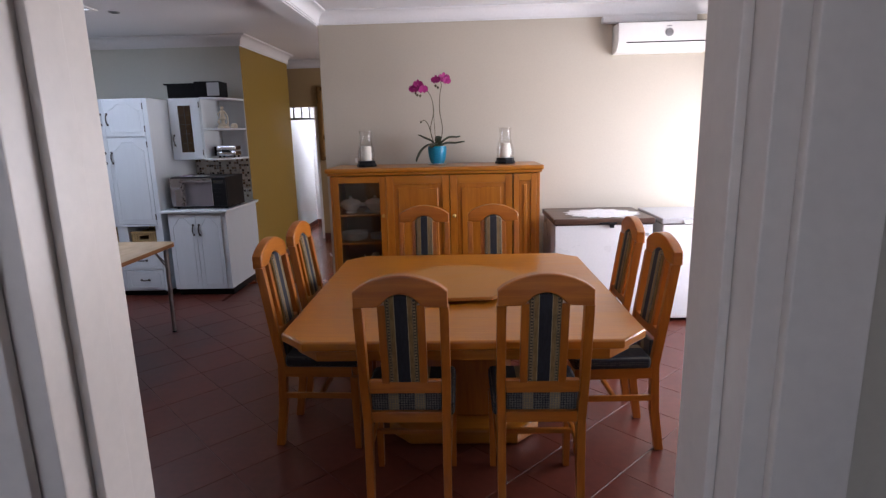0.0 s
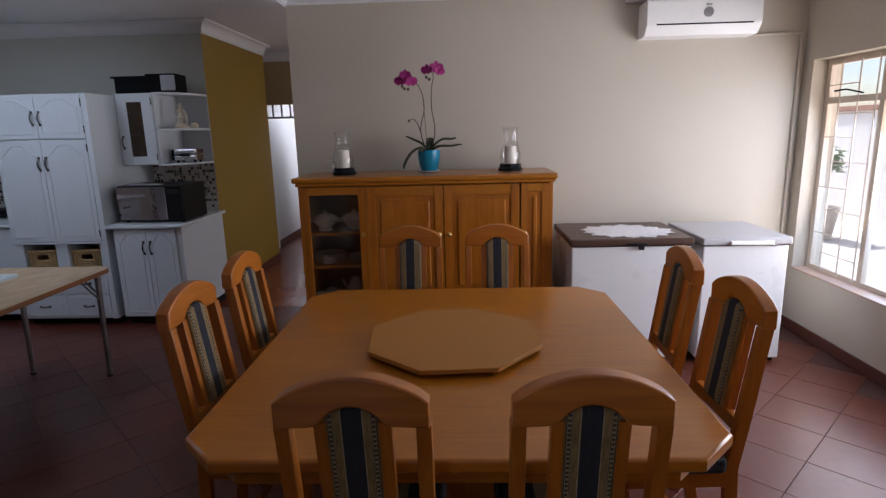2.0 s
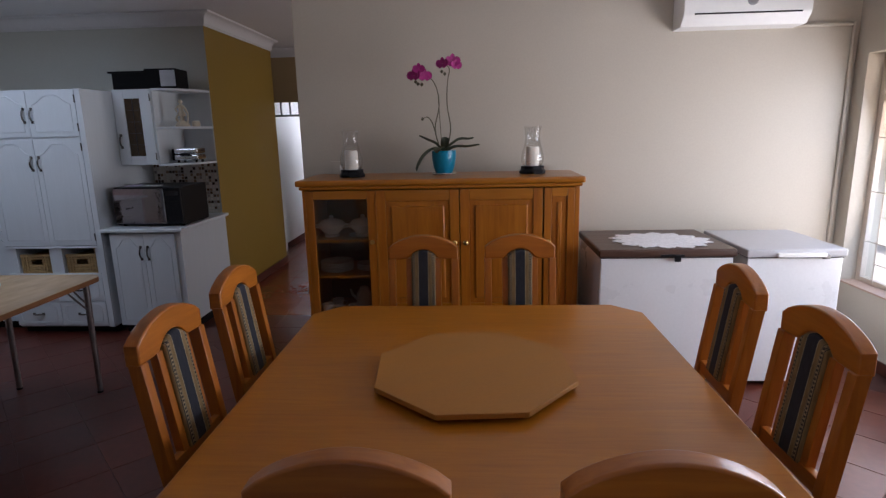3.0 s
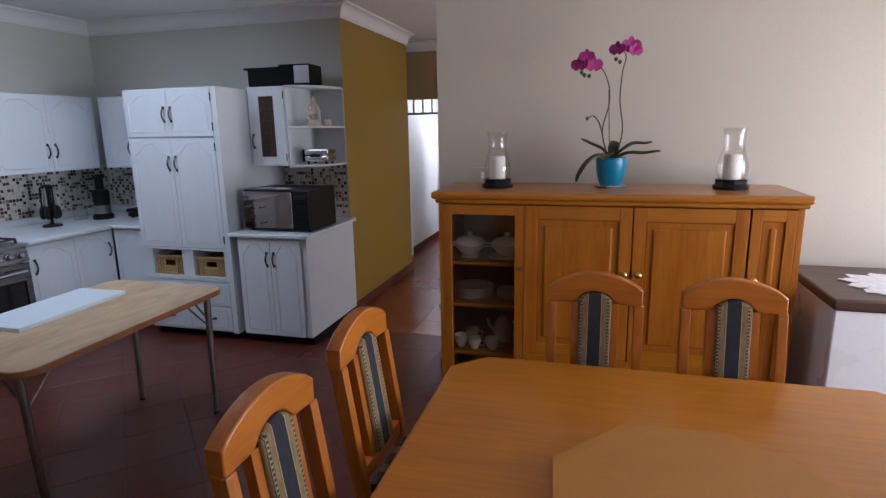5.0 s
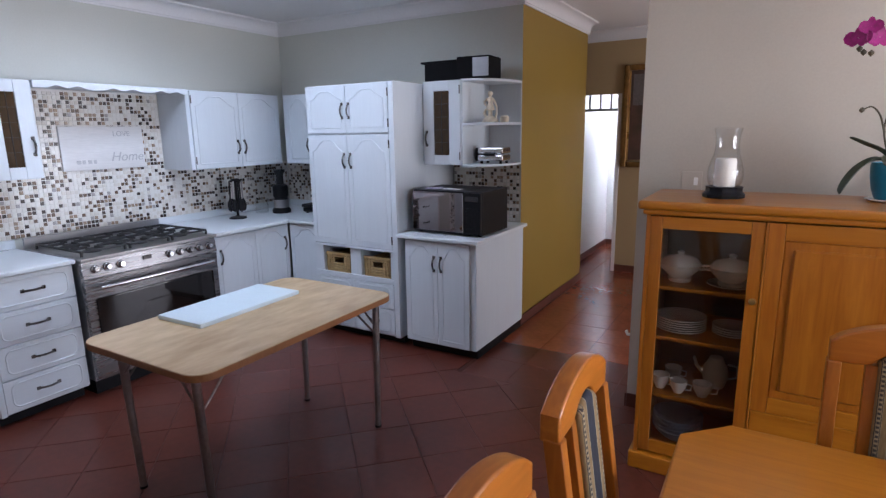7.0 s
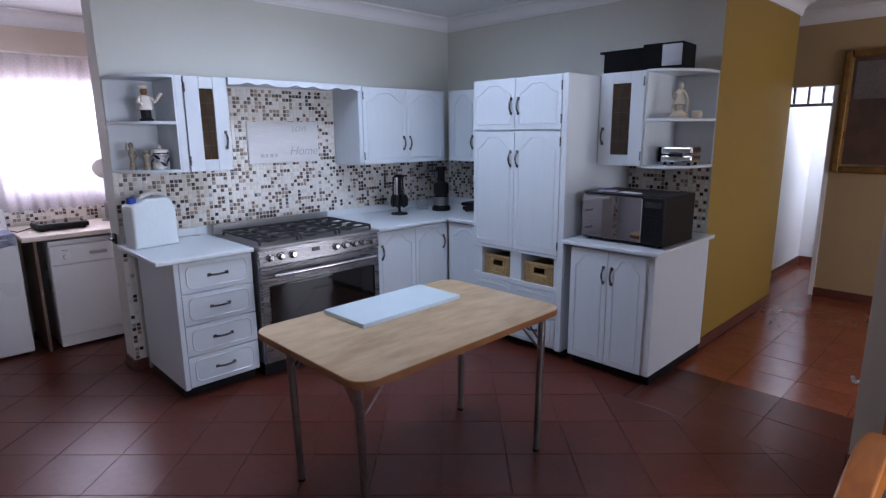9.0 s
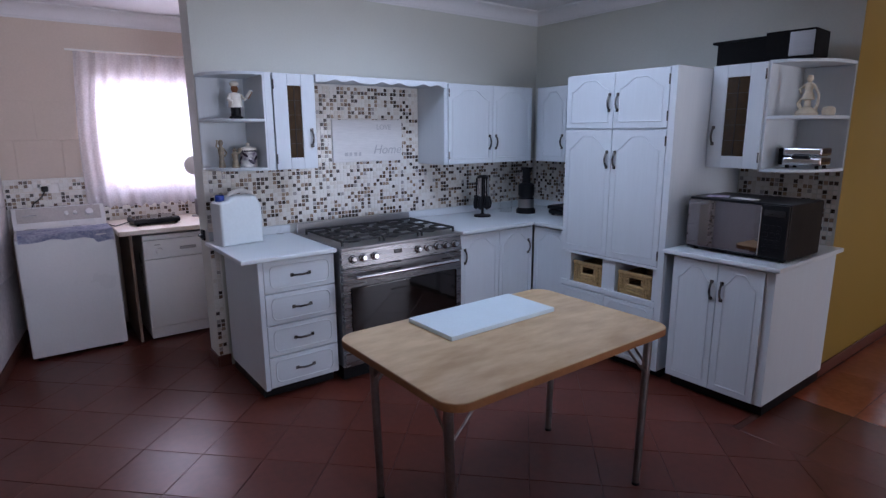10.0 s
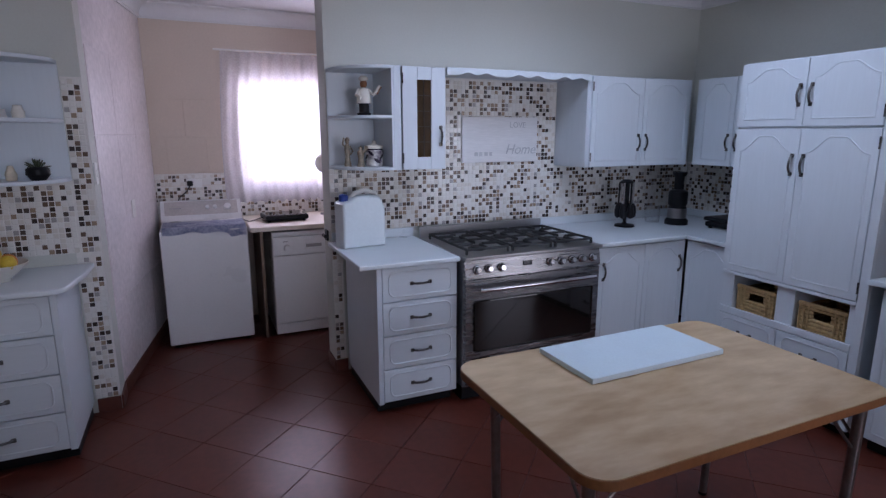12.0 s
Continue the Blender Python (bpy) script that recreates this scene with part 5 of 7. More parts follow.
def end_shelf(m, w, d, label, flip, zs=(1.375, 1.675, 1.96), material=None):
    """Open end shelves with quarter-round fronts; the wall is at y = d, the straight side at x = 0 (or x = w when flipped)."""
    c = root("corner_shelf", m, label, "shelf", "open end shelves")
    for z in zs:
        pts = [(0, d), (0, 0)] + [(w * math.sin(radians(k * 9)), d - d * (0.15 + 0.85 * math.cos(radians(k * 9)))) for k in range(1, 11)] + [(w, d)]
        if flip:
            pts = [(w - x, y) for x, y in pts]
        part("shelf", prism(B(), pts, "z", z, z + 0.02, 0.005, 2), CAB, c)
    x = w if flip else 0
    part("back", box(B(), 0, w, d, d + 0.012, zs[0], zs[-1] + 0.02), CAB, c)
    part("side", box(B(), x - 0.012, x + 0.0, 0.0, d, zs[0], zs[-1] + 0.02) if not flip else box(B(), x, x + 0.012, 0.0, d, zs[0], zs[-1] + 0.02), CAB, c)
    return c


def wall_unit(m, w, doors, label, z0=1.375, z1=1.965, d=0.34):
    c = root("wall_cabinet", m, label, "cabinet", "kitchen wall cabinets")
    part("body", box(B(), 0, w, 0.02, d, z0, z1, 0.002), CAB, c)
    for a, b, hx, hinge in doors:
        slab_door(c, a, b, z0 + 0.003, z1 - 0.003, 0, (hx, z0 + 0.17) if hx else None, 0.075, hinge)
    return c


def hood():
    """Scalloped pelmet over the range, between the wall cupboards."""
    y0, y1, x = 3.905, 4.965, -4.62
    pts = [(y0, 1.976), (y1, 1.976)]
    n = 80
    for k in range(n + 1):
        u = 1 - k / n
        crest = sum(math.exp(-((u - c) / 0.042) ** 2) for c in (0.13, 0.25, 0.47, 0.60, 0.80, 0.92))
        pts.append((y0 + (y1 - y0) * u, 1.930 + 0.020 * crest))
    h = root("pelmet", pose(0, 0, 0), "white scalloped pelmet board above the range", "pelmet")
    part("board", prism(B(), pts, "x", x, x + 0.02, 0.003), CABH, h)
    part("top", box(B(), XK + 0.004, x, y0, y1, 1.955, 1.975), CAB, h)


def kitchen_units():
    base_unit(pose(-2.955, 5.47, 0), 0.585, [(0.0, 0.28, 0.252), (0.28, 0.54, 0.312)], "whitewashed two-door base cupboard under the microwave", d=0.86)
    ob = solo("worktop", prism(B(), [(-3.015, 5.44), (-2.335, 5.44), (-2.335, YK - 0.008), (-3.015, YK - 0.008)], "z", 0.862, 0.89, 0.007, 3), STONE, "speckled white worktop under the microwave", "worktop")
    tall_unit()
    glazed_upper(pose(-3.015, 5.855, 0), 0.325, "whitewashed wall cupboard with a leaded amber glass door", True, 1.375, 2.0, 0.48)
    end_shelf(pose(-2.676, 5.87, 0), 0.275, 0.455, "open quarter-round end shelves in whitewashed wood", False, (1.36, 1.67, 1.985))
    # stove wall
    c = root("drawer_unit", front_x(3.335, -4.275), "whitewashed drawer unit with four routed drawers", "cabinet")
    part("body", box(B(), 0, 0.485, 0.02, 0.67, 0.07, 0.872, 0.002), CAB, c)
    part("plinth", box(B(), 0.01, 0.475, 0.07, 0.66, 0, 0.07), BLACK, c)
    part("stile", box(B(), 0, 0.03, 0.0, 0.02, 0.07, 0.872, 0.003), CAB, c)
    for k in range(4):
        slab_drawer(c, 0.03, 0.485, 0.08 + 0.198 * k, 0.275 + 0.198 * k, 0, 0.11)
    base_unit(front_x(4.825, -4.255), 0.755, [(0.0, 0.385, 0.04), (0.385, 0.75, 0.70)], "whitewashed two-door base cupboard beside the range", h=0.872, d=0.69)
    base_unit(pose(-4.255, 5.58, 0), 0.398, [(0.012, 0.395, None)], "whitewashed corner base cupboard", h=0.872, d=0.75)
    solo("worktop", prism(B(), [(XK + 0.006, 3.235), (-4.245, 3.235), (-4.245, 3.825), (XK + 0.006, 3.825)], "z", 0.874, 0.902, 0.007, 3), STONE, "speckled white worktop above the drawers", "worktop")
    solo("worktop", prism(B(), [(XK + 0.006, 4.80), (-4.225, 4.80), (-4.225, 5.55), (-3.858, 5.55), (-3.858, YK - 0.008), (XK + 0.006, YK - 0.008)], "z", 0.874, 0.902, 0.007, 3), STONE, "speckled white L-shaped worktop beside the range", "worktop")
    for a, b in ((3.262, 3.825), (4.80, YK - 0.008)):
        solo("upstand", box(B(), XK + 0.0005, XK + 0.016, a, b, 0.903, 0.960, 0.003), STONE, "low speckled white upstand behind the worktop", "upstand", group="upstands")
    solo("upstand", box(B(), XK + 0.017, -3.86, YK - 0.016, YK - 0.0005, 0.903, 0.960, 0.003), STONE, "low speckled white upstand behind the worktop", "upstand", group="upstands")
    end_shelf(front_x(3.265, -4.62), 0.295, 0.362, "open quarter-round end shelves beside the laundry opening", True, (1.375, 1.675, 1.955))
    glazed_upper(front_x(3.574, -4.62), 0.33, "whitewashed wall cupboard with a narrow amber glass door", False, 1.375, 1.975, 0.375, 0.05)
    hood()
    wall_unit(front_x(4.97, -4.62), 0.958, [(0.03, 0.485, 0.45, 0.032), (0.485, 0.93, 0.52, None)], "whitewashed double wall cupboard beside the range pelmet", 1.355, 1.975, d=0.375)
    wall_unit(pose(-4.60, 5.93, 0), 0.742, [(0.05, 0.345, 0.31, None), (0.345, 0.74, 0.38, None)], "whitewashed corner wall cupboard", 1.355, 1.975, d=0.40)


def range_cooker():
    o = root("range_cooker", front_x(3.835, -4.20), "wide stainless steel gas range with six burners and one oven", "cooker")
    w, d = 0.955, 0.68
    part("body", box(B(), 0.002, w - 0.002, 0.035, d, 0.10, 0.875, 0.004), STEEL, o)
    part("plinth", box(B(), 0.02, w - 0.02, 0.08, d - 0.02, 0.0, 0.10), BLACK, o)
    part("control_panel", prism(B(), [(-0.005, 0.765), (0.035, 0.765), (0.035, 0.868), (0.012, 0.868)], "x", 0.002, w - 0.002, 0.002), STEELD, o)
    part("drawer", box(B(), 0.004, w - 0.004, 0.004, 0.035, 0.11, 0.275, 0.004), STEELD, o)
    dr = part("oven_door", box(B(), 0.004, w - 0.004, 0.0, 0.035, 0.285, 0.755, 0.004), STEELD, o)
    part("oven_window", box(B(), 0.055, w - 0.055, -0.004, 0.002, 0.325, 0.635, 0.012, 3), BLACKGLASS, dr, "black oven glass")
    bm = tube(B(), [(0.07, -0.05, 0.705), (w - 0.07, -0.05, 0.705)], 0.013, 12)
    for x in (0.085, w - 0.085):
        tube(bm, [(x, -0.05, 0.705), (x, 0.0, 0.705)], 0.009, 8)
    part("door_handle", bm, CHROME, dr, "round steel door bar")
    for x in (0.075, 0.15, 0.235, 0.575, 0.655, 0.735, 0.81, 0.89):
        k = lathe(B(), [(0, 0), (0.022, 0), (0.022, 0.005), (0.017, 0.008), (0.017, 0.03), (0.014, 0.034), (0, 0.034)], seg=18)
        bmesh.ops.rotate(k, verts=k.verts, cent=(0, 0, 0), matrix=Matrix.Rotation(radians(83), 3, "X"))
        bmesh.ops.translate(k, verts=k.verts, vec=(x, 0.004, 0.815))
        knob = part("knob", k, CHROME, o, "steel control knob")
        collar = lathe(B(), [(0.0175, 0.0), (0.026, 0.0), (0.026, 0.004), (0.0175, 0.005)], seg=18)
        bmesh.ops.rotate(collar, verts=collar.verts, cent=(0, 0, 0), matrix=Matrix.Rotation(radians(83), 3, "X"))
        bmesh.ops.translate(collar, verts=collar.verts, vec=(x, 0.004, 0.815))
        part("collar", collar, BLACK, knob)
    part("badge", box(B(), 0.44, 0.52, -0.002, 0.002, 0.305, 0.314), CHROME, dr)
    part("display", box(B(), 0.385, 0.445, -0.003, 0.008, 0.812, 0.838, 0.002), BLACKGLASS, o)
    part("hob", box(B(), -0.004, w + 0.004, -0.012, d, 0.872, 0.892, 0.004), STEEL, o)
    part("upstand", box(B(), 0.0, w, d + 0.0, d + 0.022, 0.87, 0.962, 0.003), STEEL, o)
    for i, x in enumerate((0.17, 0.48, 0.79)):
        for y in (0.19, 0.47):
            part("burner", lathe(B(), [(0, 0), (0.055, 0), (0.055, 0.008), (0.038, 0.012), (0.038, 0.02), (0, 0.022)], x, y, 0.892, 20), IRON, o)
    for x0, x1 in ((0.03, 0.315), (0.335, 0.62), (0.64, 0.925)):
        bm = B()
        for x in (x0, x1 - 0.012):
            box(bm, x, x + 0.012, 0.05, 0.61, 0.915, 0.93, 0.003, 1)
        for y in (0.05, 0.325, 0.598):
            box(bm, x0 + 0.012, x1 - 0.012, y, y + 0.012, 0.9155, 0.9295, 0.003, 1)
        xm = (x0 + x1) / 2
        for y in (0.19, 0.47):
            for a, b in ((-0.13, -0.03), (0.03, 0.13)):
                box(bm, xm + a, xm + b, y - 0.005, y + 0.005, 0.916, 0.933, 0.003, 1)
                box(bm, xm - 0.005, xm + 0.005, y + a, y + b, 0.916, 0.933, 0.003, 1)
        for x in (x0, x1 - 0.012):
            for y in (0.05, 0.598):
                box(bm, x, x + 0.012, y, y + 0.012, 0.892, 0.916)
        part("pan_grid", bm, IRON, o, "black cast iron pan support")
    for q in o.children_recursive:
        q.data.transform(Matrix.Diagonal((1, 1, 1.014, 1)))


def microwave():
    m = root("microwave", pose(-2.95, 5.575, 0.89, 0, 0, -1.9), "black microwave with a mirrored door on the worktop", "microwave")
    w, d, h = 0.585, 0.42, 0.322
    part("body", box(B(), 0, w, 0.018, d, 0.012, h, 0.008, 2), BLACK, m)
    part("door", box(B(), 0.004, 0.438, 0.0, 0.018, 0.026, h - 0.012, 0.003), mat("mirrored_door", (0.30, 0.27, 0.27), 0.03, 1.0, scale=3, amount=0.03, bump=0, rough_vary=0.01), m, "mirrored grey door")
    part("control_panel", box(B(), 0.442, w - 0.004, 0.0, 0.018, 0.026, h - 0.006, 0.004), BLACK, m)
    part("door_handle", box(B(), 0.436, 0.444, -0.006, 0.002, 0.03, h - 0.02, 0.002), CHROME, m)
    part("display", box(B(), 0.455, w - 0.018, -0.003, 0.002, h - 0.07, h - 0.032, 0.001), BLACKGLASS, m)
    for r in range(4):
        for c in range(3):
            part("button", box(B(), 0.458 + 0.034 * c, 0.484 + 0.034 * c, -0.003, 0.002, 0.06 + 0.04 * r, 0.085 + 0.04 * r, 0.002), BLACK, m)
    for x in (0.04, w - 0.04):
        for y in (0.06, d - 0.05):
            part("foot", lathe(B(), [(0, 0), (0.014, 0), (0.014, 0.013), (0, 0.013)], x, y, 0, 10), BLACK, m)
    paper = mat("printed_paper", (0.62, 0.58, 0.66), 0.7, scale=25, color2=(0.22, 0.18, 0.34))
    solo("leaflet", box(B(), -0.06, 0.06, -0.05, 0.05, 0, 0.004), paper, "printed leaflet lying on the microwave", "paper", pose(-2.83, 5.70, 1.2130, 0, 0, 20))
    solo("leaflet", box(B(), -0.07, 0.07, -0.035, 0.035, 0, 0.003), PLASTICW, "folded white paper lying on the microwave", "paper", pose(-2.66, 5.68, 1.2130, 0, 0, -12))


def folding_table():
    t = root("folding_table", pose(0, 0, 0), "worn laminate folding table with metal legs", "table")
    x0, x1, y0, y1 = -3.215, -2.40, 3.30, 4.555
    part("tabletop", prism(B(), rounded(x0, x1, y0, y1, 0.085, 8), "z", 0.722, 0.75, 0.0), KTOP, t, "pale worn wood-grain laminate top")
    bm = B()
    prism(bm, rounded(x0 - 0.003, x1 + 0.003, y0 - 0.003, y1 + 0.003, 0.088, 8), "z", 0.718, 0.7475, 0.003)
    part("edge_strip", bm, KEDGE, t, "brown edging strip")
    for x, y, sx, sy in ((-3.075, 3.42, 1, 1), (-2.50, 3.38, -1, 1), (-3.02, 4.45, 1, -1), (-2.44, 4.41, -1, -1)):
        tx, ty = x + 0.0 * sx, y - 0.02 * sy
        leg = part("leg", tube(B(), [(x, y, 0), (tx, ty, 0.718)], 0.0165, 12, 0.019), LEG, t, "worn metal tube leg")
        part("foot_cap", lathe(B(), [(0, 0), (0.018, 0), (0.0185, 0.012), (0, 0.012)], x, y, 0, 12), BLACK, leg)
        part("brace", tube(B(), eased([(tx, ty, 0.54), (tx, ty + 0.08 * sy, 0.62), (tx, ty + 0.17 * sy, 0.716)]), 0.0055, 8), LEG, leg, "thin metal brace")
        part("brace", tube(B(), eased([(tx, ty, 0.58), (tx + 0.06 * sx, ty, 0.64), (tx + 0.12 * sx, ty, 0.716)]), 0.0055, 8), LEG, leg, "thin metal brace")
    part("frame_rail", box(B(), x0 + 0.1, x1 - 0.1, 3.36, 3.385, 0.69, 0.718), LEG, t)
    part("frame_rail", box(B(), x0 + 0.1, x1 - 0.1, 4.455, 4.48, 0.69, 0.718), LEG, t)
    solo("cutting_board", box(B(), -0.158, 0.158, -0.32, 0.32, 0, 0.022, 0.004), mat("white_board", (0.60, 0.70, 0.75), 0.4, scale=6, amount=0.04, bump=0.05, fine=120), "large white cutting board lying on the folding table", "cutting board", pose(-3.02, 3.972, 0.75, 0, 0, 1))


kitchen_units()
range_cooker()
microwave()
folding_table()

# ---- small things in the kitchen ----


def figurine(name, m, profile, extra, material, label):
    """A small statuette as one plain turned and modelled shape."""
    bm = lathe(B(), profile, seg=14)
    for pts, r, r2 in extra:
        tube(bm, pts, r, 8, r2)
    return solo(name, bm, material, label, "figurine", m)


def black_boxes():
    s = root("storage_box", pose(-3.04, 5.93, 2.006), "long black box with silver ends on top of the wall cupboard", "box")
    part("body", box(B(), 0, 0.30, 0, 0.22, 0, 0.138, 0.004), MATTBLACK, s)
    part("lid", box(B(), -0.03, 0.31, -0.008, 0.228, 0.130, 0.145, 0.003), MATTBLACK, s)
    part("end_plate", box(B(), -0.004, 0.0, 0.01, 0.21, 0.006, 0.115, 0.001), STEEL, s)
    s = root("storage_box", pose(-2.74, 5.90, 2.006, 0, 0, 4), "black box with a silver end panel on the end shelf", "box")
    part("body", box(B(), 0, 0.26, 0, 0.24, 0, 0.158, 0.004), MATTBLACK, s)
    part("front_plate", box(B(), 0.13, 0.255, -0.003, 0.0, 0.014, 0.145, 0.001), STEEL, s)


def toaster():
    t = root("sandwich_press", pose(-2.62, 6.0, 1.381), "small chrome sandwich press on the end shelf", "kitchen appliance")
    part("lower_plate", box(B(), 0, 0.21, 0, 0.16, 0.02, 0.068, 0.012, 3), CHROME, t)
    part("upper_plate", box(B(), 0, 0.21, 0, 0.16, 0.074, 0.125, 0.014, 3), CHROME, t)
    part("hinge_block", box(B(), -0.03, 0.0, 0.02, 0.14, 0.02, 0.12, 0.008, 2), BLACK, t)
    part("handle", box(B(), 0.06, 0.15, -0.02, 0.0, 0.06, 0.08, 0.004), BLACK, t)
    for x in (0.025, 0.185):
        for y in (0.025, 0.135):
            part("foot", lathe(B(), [(0, 0), (0.012, 0), (0.01, 0.022), (0, 0.022)], x, y, 0, 10), BLACK, t)


def jerrycan():
    j = root("plastic_can", pose(-4.80, 3.40, 0.902, 0, 0, 8), "translucent white plastic can with a blue cap", "can")
    prof = [(-0.14, 0), (0.14, 0), (0.14, 0.24)] + [(0.14 - 0.05 * k / 5, 0.24 + 0.075 * math.sin(math.pi / 2 * k / 5)) for k in range(1, 6)] + [(-0.03, 0.315), (-0.06, 0.31), (-0.085, 0.29), (-0.12, 0.285), (-0.14, 0.27)]
    body = prism(B(), prof, "x", -0.075, 0.075, 0.018, 3)
    part("body", body, mat("milky_plastic", (0.66, 0.72, 0.74), 0.35, scale=3, amount=0.04, bump=0.02), j)
    part("grip", tube(B(), [(0, 0.12, 0.26), (0, 0.105, 0.325), (0, 0.04, 0.345), (0, -0.03, 0.33), (0, -0.06, 0.30)], 0.014, 10), PLASTICW, j)
    part("cap", lathe(B(), [(0, 0), (0.028, 0), (0.028, 0.035), (0.022, 0.04), (0, 0.04)], 0, -0.105, 0.285, 18), mat("blue_cap", (0.015, 0.05, 0.32), 0.4), j, "blue screw cap")


def canister():
    c = root("canister", pose(-4.76, 3.49, 1.395), "white ceramic canister with a dark floral pattern", "jar")
    part("body", lathe(B(), [(0, 0), (0.05, 0), (0.052, 0.01), (0.052, 0.10), (0.048, 0.106), (0, 0.106)], seg=22), mat("painted_ceramic", (0.72, 0.70, 0.66), 0.25, scale=26, color2=(0.06, 0.04, 0.08), fine=18), c)
    ink = mat("dark_glaze", (0.02, 0.012, 0.03), 0.25, scale=20)
    part("band", lathe(B(), [(0.0525, 0.098), (0.0535, 0.100), (0.0535, 0.105), (0.0525, 0.107)], seg=22), ink, c, "dark painted rim")
    for k in range(9):
        bm = B()
        bmesh.ops.create_icosphere(bm, subdivisions=2, radius=1)
        th = math.tau * k / 9
        bmesh.ops.transform(bm, verts=bm.verts, matrix=Matrix.Translation((0.0515 * math.cos(th), 0.0515 * math.sin(th), 0.035 + 0.022 * (k % 3))) @ Matrix.Rotation(th, 4, "Z") @ Matrix.Rotation(0.9 * (-1) ** k, 4, "X") @ Matrix.Diagonal((0.0025, 0.009, 0.024, 1)))
        part("painted_leaf", bm, ink, c)
    part("lid", lathe(B(), [(0.054, 0.106), (0.05, 0.122), (0.015, 0.132), (0.01, 0.14), (0.014, 0.15), (0, 0.156)], seg=22), CERAMIC, c)


def left_shelf_things():
    chef = figurine("figurine", pose(-4.78, 3.44, 1.695), [(0, 0), (0.04, 0), (0.042, 0.012), (0.03, 0.02), (0.031, 0.068), (0.044, 0.07), (0.042, 0.10), (0.038, 0.135), (0.03, 0.155), (0.014, 0.162), (0.021, 0.175), (0.021, 0.19), (0.017, 0.198), (0.027, 0.205), (0.028, 0.218), (0.015, 0.228), (0, 0.23)],
                    [([(0.0, 0.03, 0.145), (0.03, 0.05, 0.12), (0.04, 0.075, 0.15)], 0.013, 0.009), ([(0.0, -0.03, 0.145), (0.03, -0.05, 0.115), (0.045, -0.03, 0.10)], 0.013, 0.01), ([(0.04, 0.06, 0.125), (0.042, 0.09, 0.17)], 0.014, 0.012)], CERAMIC, "small glazed chef statuette with dark trousers on the upper shelf")
    chef.data.materials.append(BLACK)
    chef.data.materials.append(KEDGE)
    for f in chef.data.polygons:
        f.material_index = 1 if f.center.z < 0.069 else 2 if 0.165 < f.center.z < 0.196 or f.center.y > 0.074 else 0
    pale = mat("weathered_olive_wood", (0.30, 0.25, 0.18), 0.5, scale=30, amount=0.3)
    figurine("figurine", pose(-4.80, 3.335, 1.395), [(0, 0), (0.022, 0), (0.018, 0.03), (0.014, 0.06), (0.02, 0.11), (0.009, 0.135), (0.015, 0.15), (0.014, 0.165), (0, 0.175)], [([(0, 0.014, 0.12), (0.01, 0.03, 0.09), (0.02, 0.012, 0.07)], 0.006, 0.005), ([(0, -0.014, 0.12), (0.01, -0.03, 0.13), (0.0, -0.02, 0.17)], 0.006, 0.005)], pale, "slim wooden statuette on the lower shelf")
    figurine("figurine", pose(-4.74, 3.40, 1.395), [(0, 0), (0.024, 0), (0.02, 0.02), (0.016, 0.05), (0.022, 0.085), (0.01, 0.10), (0.014, 0.112), (0, 0.125)], [([(0, 0.01, 0.08), (0.005, 0.03, 0.10), (0, 0.035, 0.12)], 0.008, 0.012)], pale, "small olive-toned statuette on the lower shelf")
    canister()


def lady_figurine():
    figurine("figurine", pose(-2.53, 6.04, 1.69), [(0, 0), (0.058, 0), (0.062, 0.012), (0.05, 0.03), (0.03, 0.042), (0.018, 0.05), (0.016, 0.085), (0.034, 0.092), (0.026, 0.12), (0.017, 0.14), (0.025, 0.165), (0.022, 0.18), (0.008, 0.19), (0.016, 0.2), (0.018, 0.212), (0.013, 0.226), (0, 0.23)],
             [([(-0.02, 0, 0.175), (-0.045, -0.01, 0.15), (-0.03, -0.02, 0.125)], 0.008, 0.006), ([(0.02, 0, 0.175), (0.042, -0.005, 0.145), (0.055, 0, 0.11)], 0.008, 0.007),
              ([(0.055, 0, 0.12), (0.052, 0, 0.06), (0.04, 0, 0.02)], 0.006, 0.012), ([(-0.03, 0, 0.03), (-0.05, 0, 0.07), (-0.035, 0, 0.10)], 0.014, 0.007)], BONE, "ivory statuette of a standing lady on the end shelf")
    solo("trinket_dish", lathe(B(), [(0, 0), (0.03, 0), (0.036, 0.02), (0.032, 0.04), (0.02, 0.048), (0, 0.05)], seg=16), BONE, "small pale covered dish beside the statuette", "dish", pose(-2.43, 6.08, 1.69))


def utensil_stand():
    u = root("utensil_stand", pose(-4.70, 5.42, 0.902), "black carousel of hanging kitchen utensils on the worktop", "utensil holder")
    part("base", lathe(B(), [(0, 0), (0.075, 0), (0.07, 0.014), (0.02, 0.022), (0.012, 0.03), (0, 0.03)], seg=22), BLACK, u)
    part("post", tube(B(), [(0, 0, 0.02), (0, 0, 0.33)], 0.012, 10), BLACK, u)
    part("crown", lathe(B(), [(0, 0.32), (0.045, 0.322), (0.05, 0.335), (0.03, 0.35), (0, 0.352)], seg=18), BLACK, u)
    for k in range(6):
        a = math.tau * k / 6
        x, y = 0.05 * math.cos(a), 0.05 * math.sin(a)
        t = part("utensil", tube(B(), [(x, y, 0.33), (x * 1.05, y * 1.05, 0.17)], 0.007, 8), STEEL if k % 2 else BLACK, u)
        part("head", lathe(B(), [(0, 0.06), (0.02, 0.075), (0.026, 0.11), (0.02, 0.15), (0.007, 0.175), (0, 0.176)], x * 1.1, y * 1.1, 0, 10), BLACK, t)


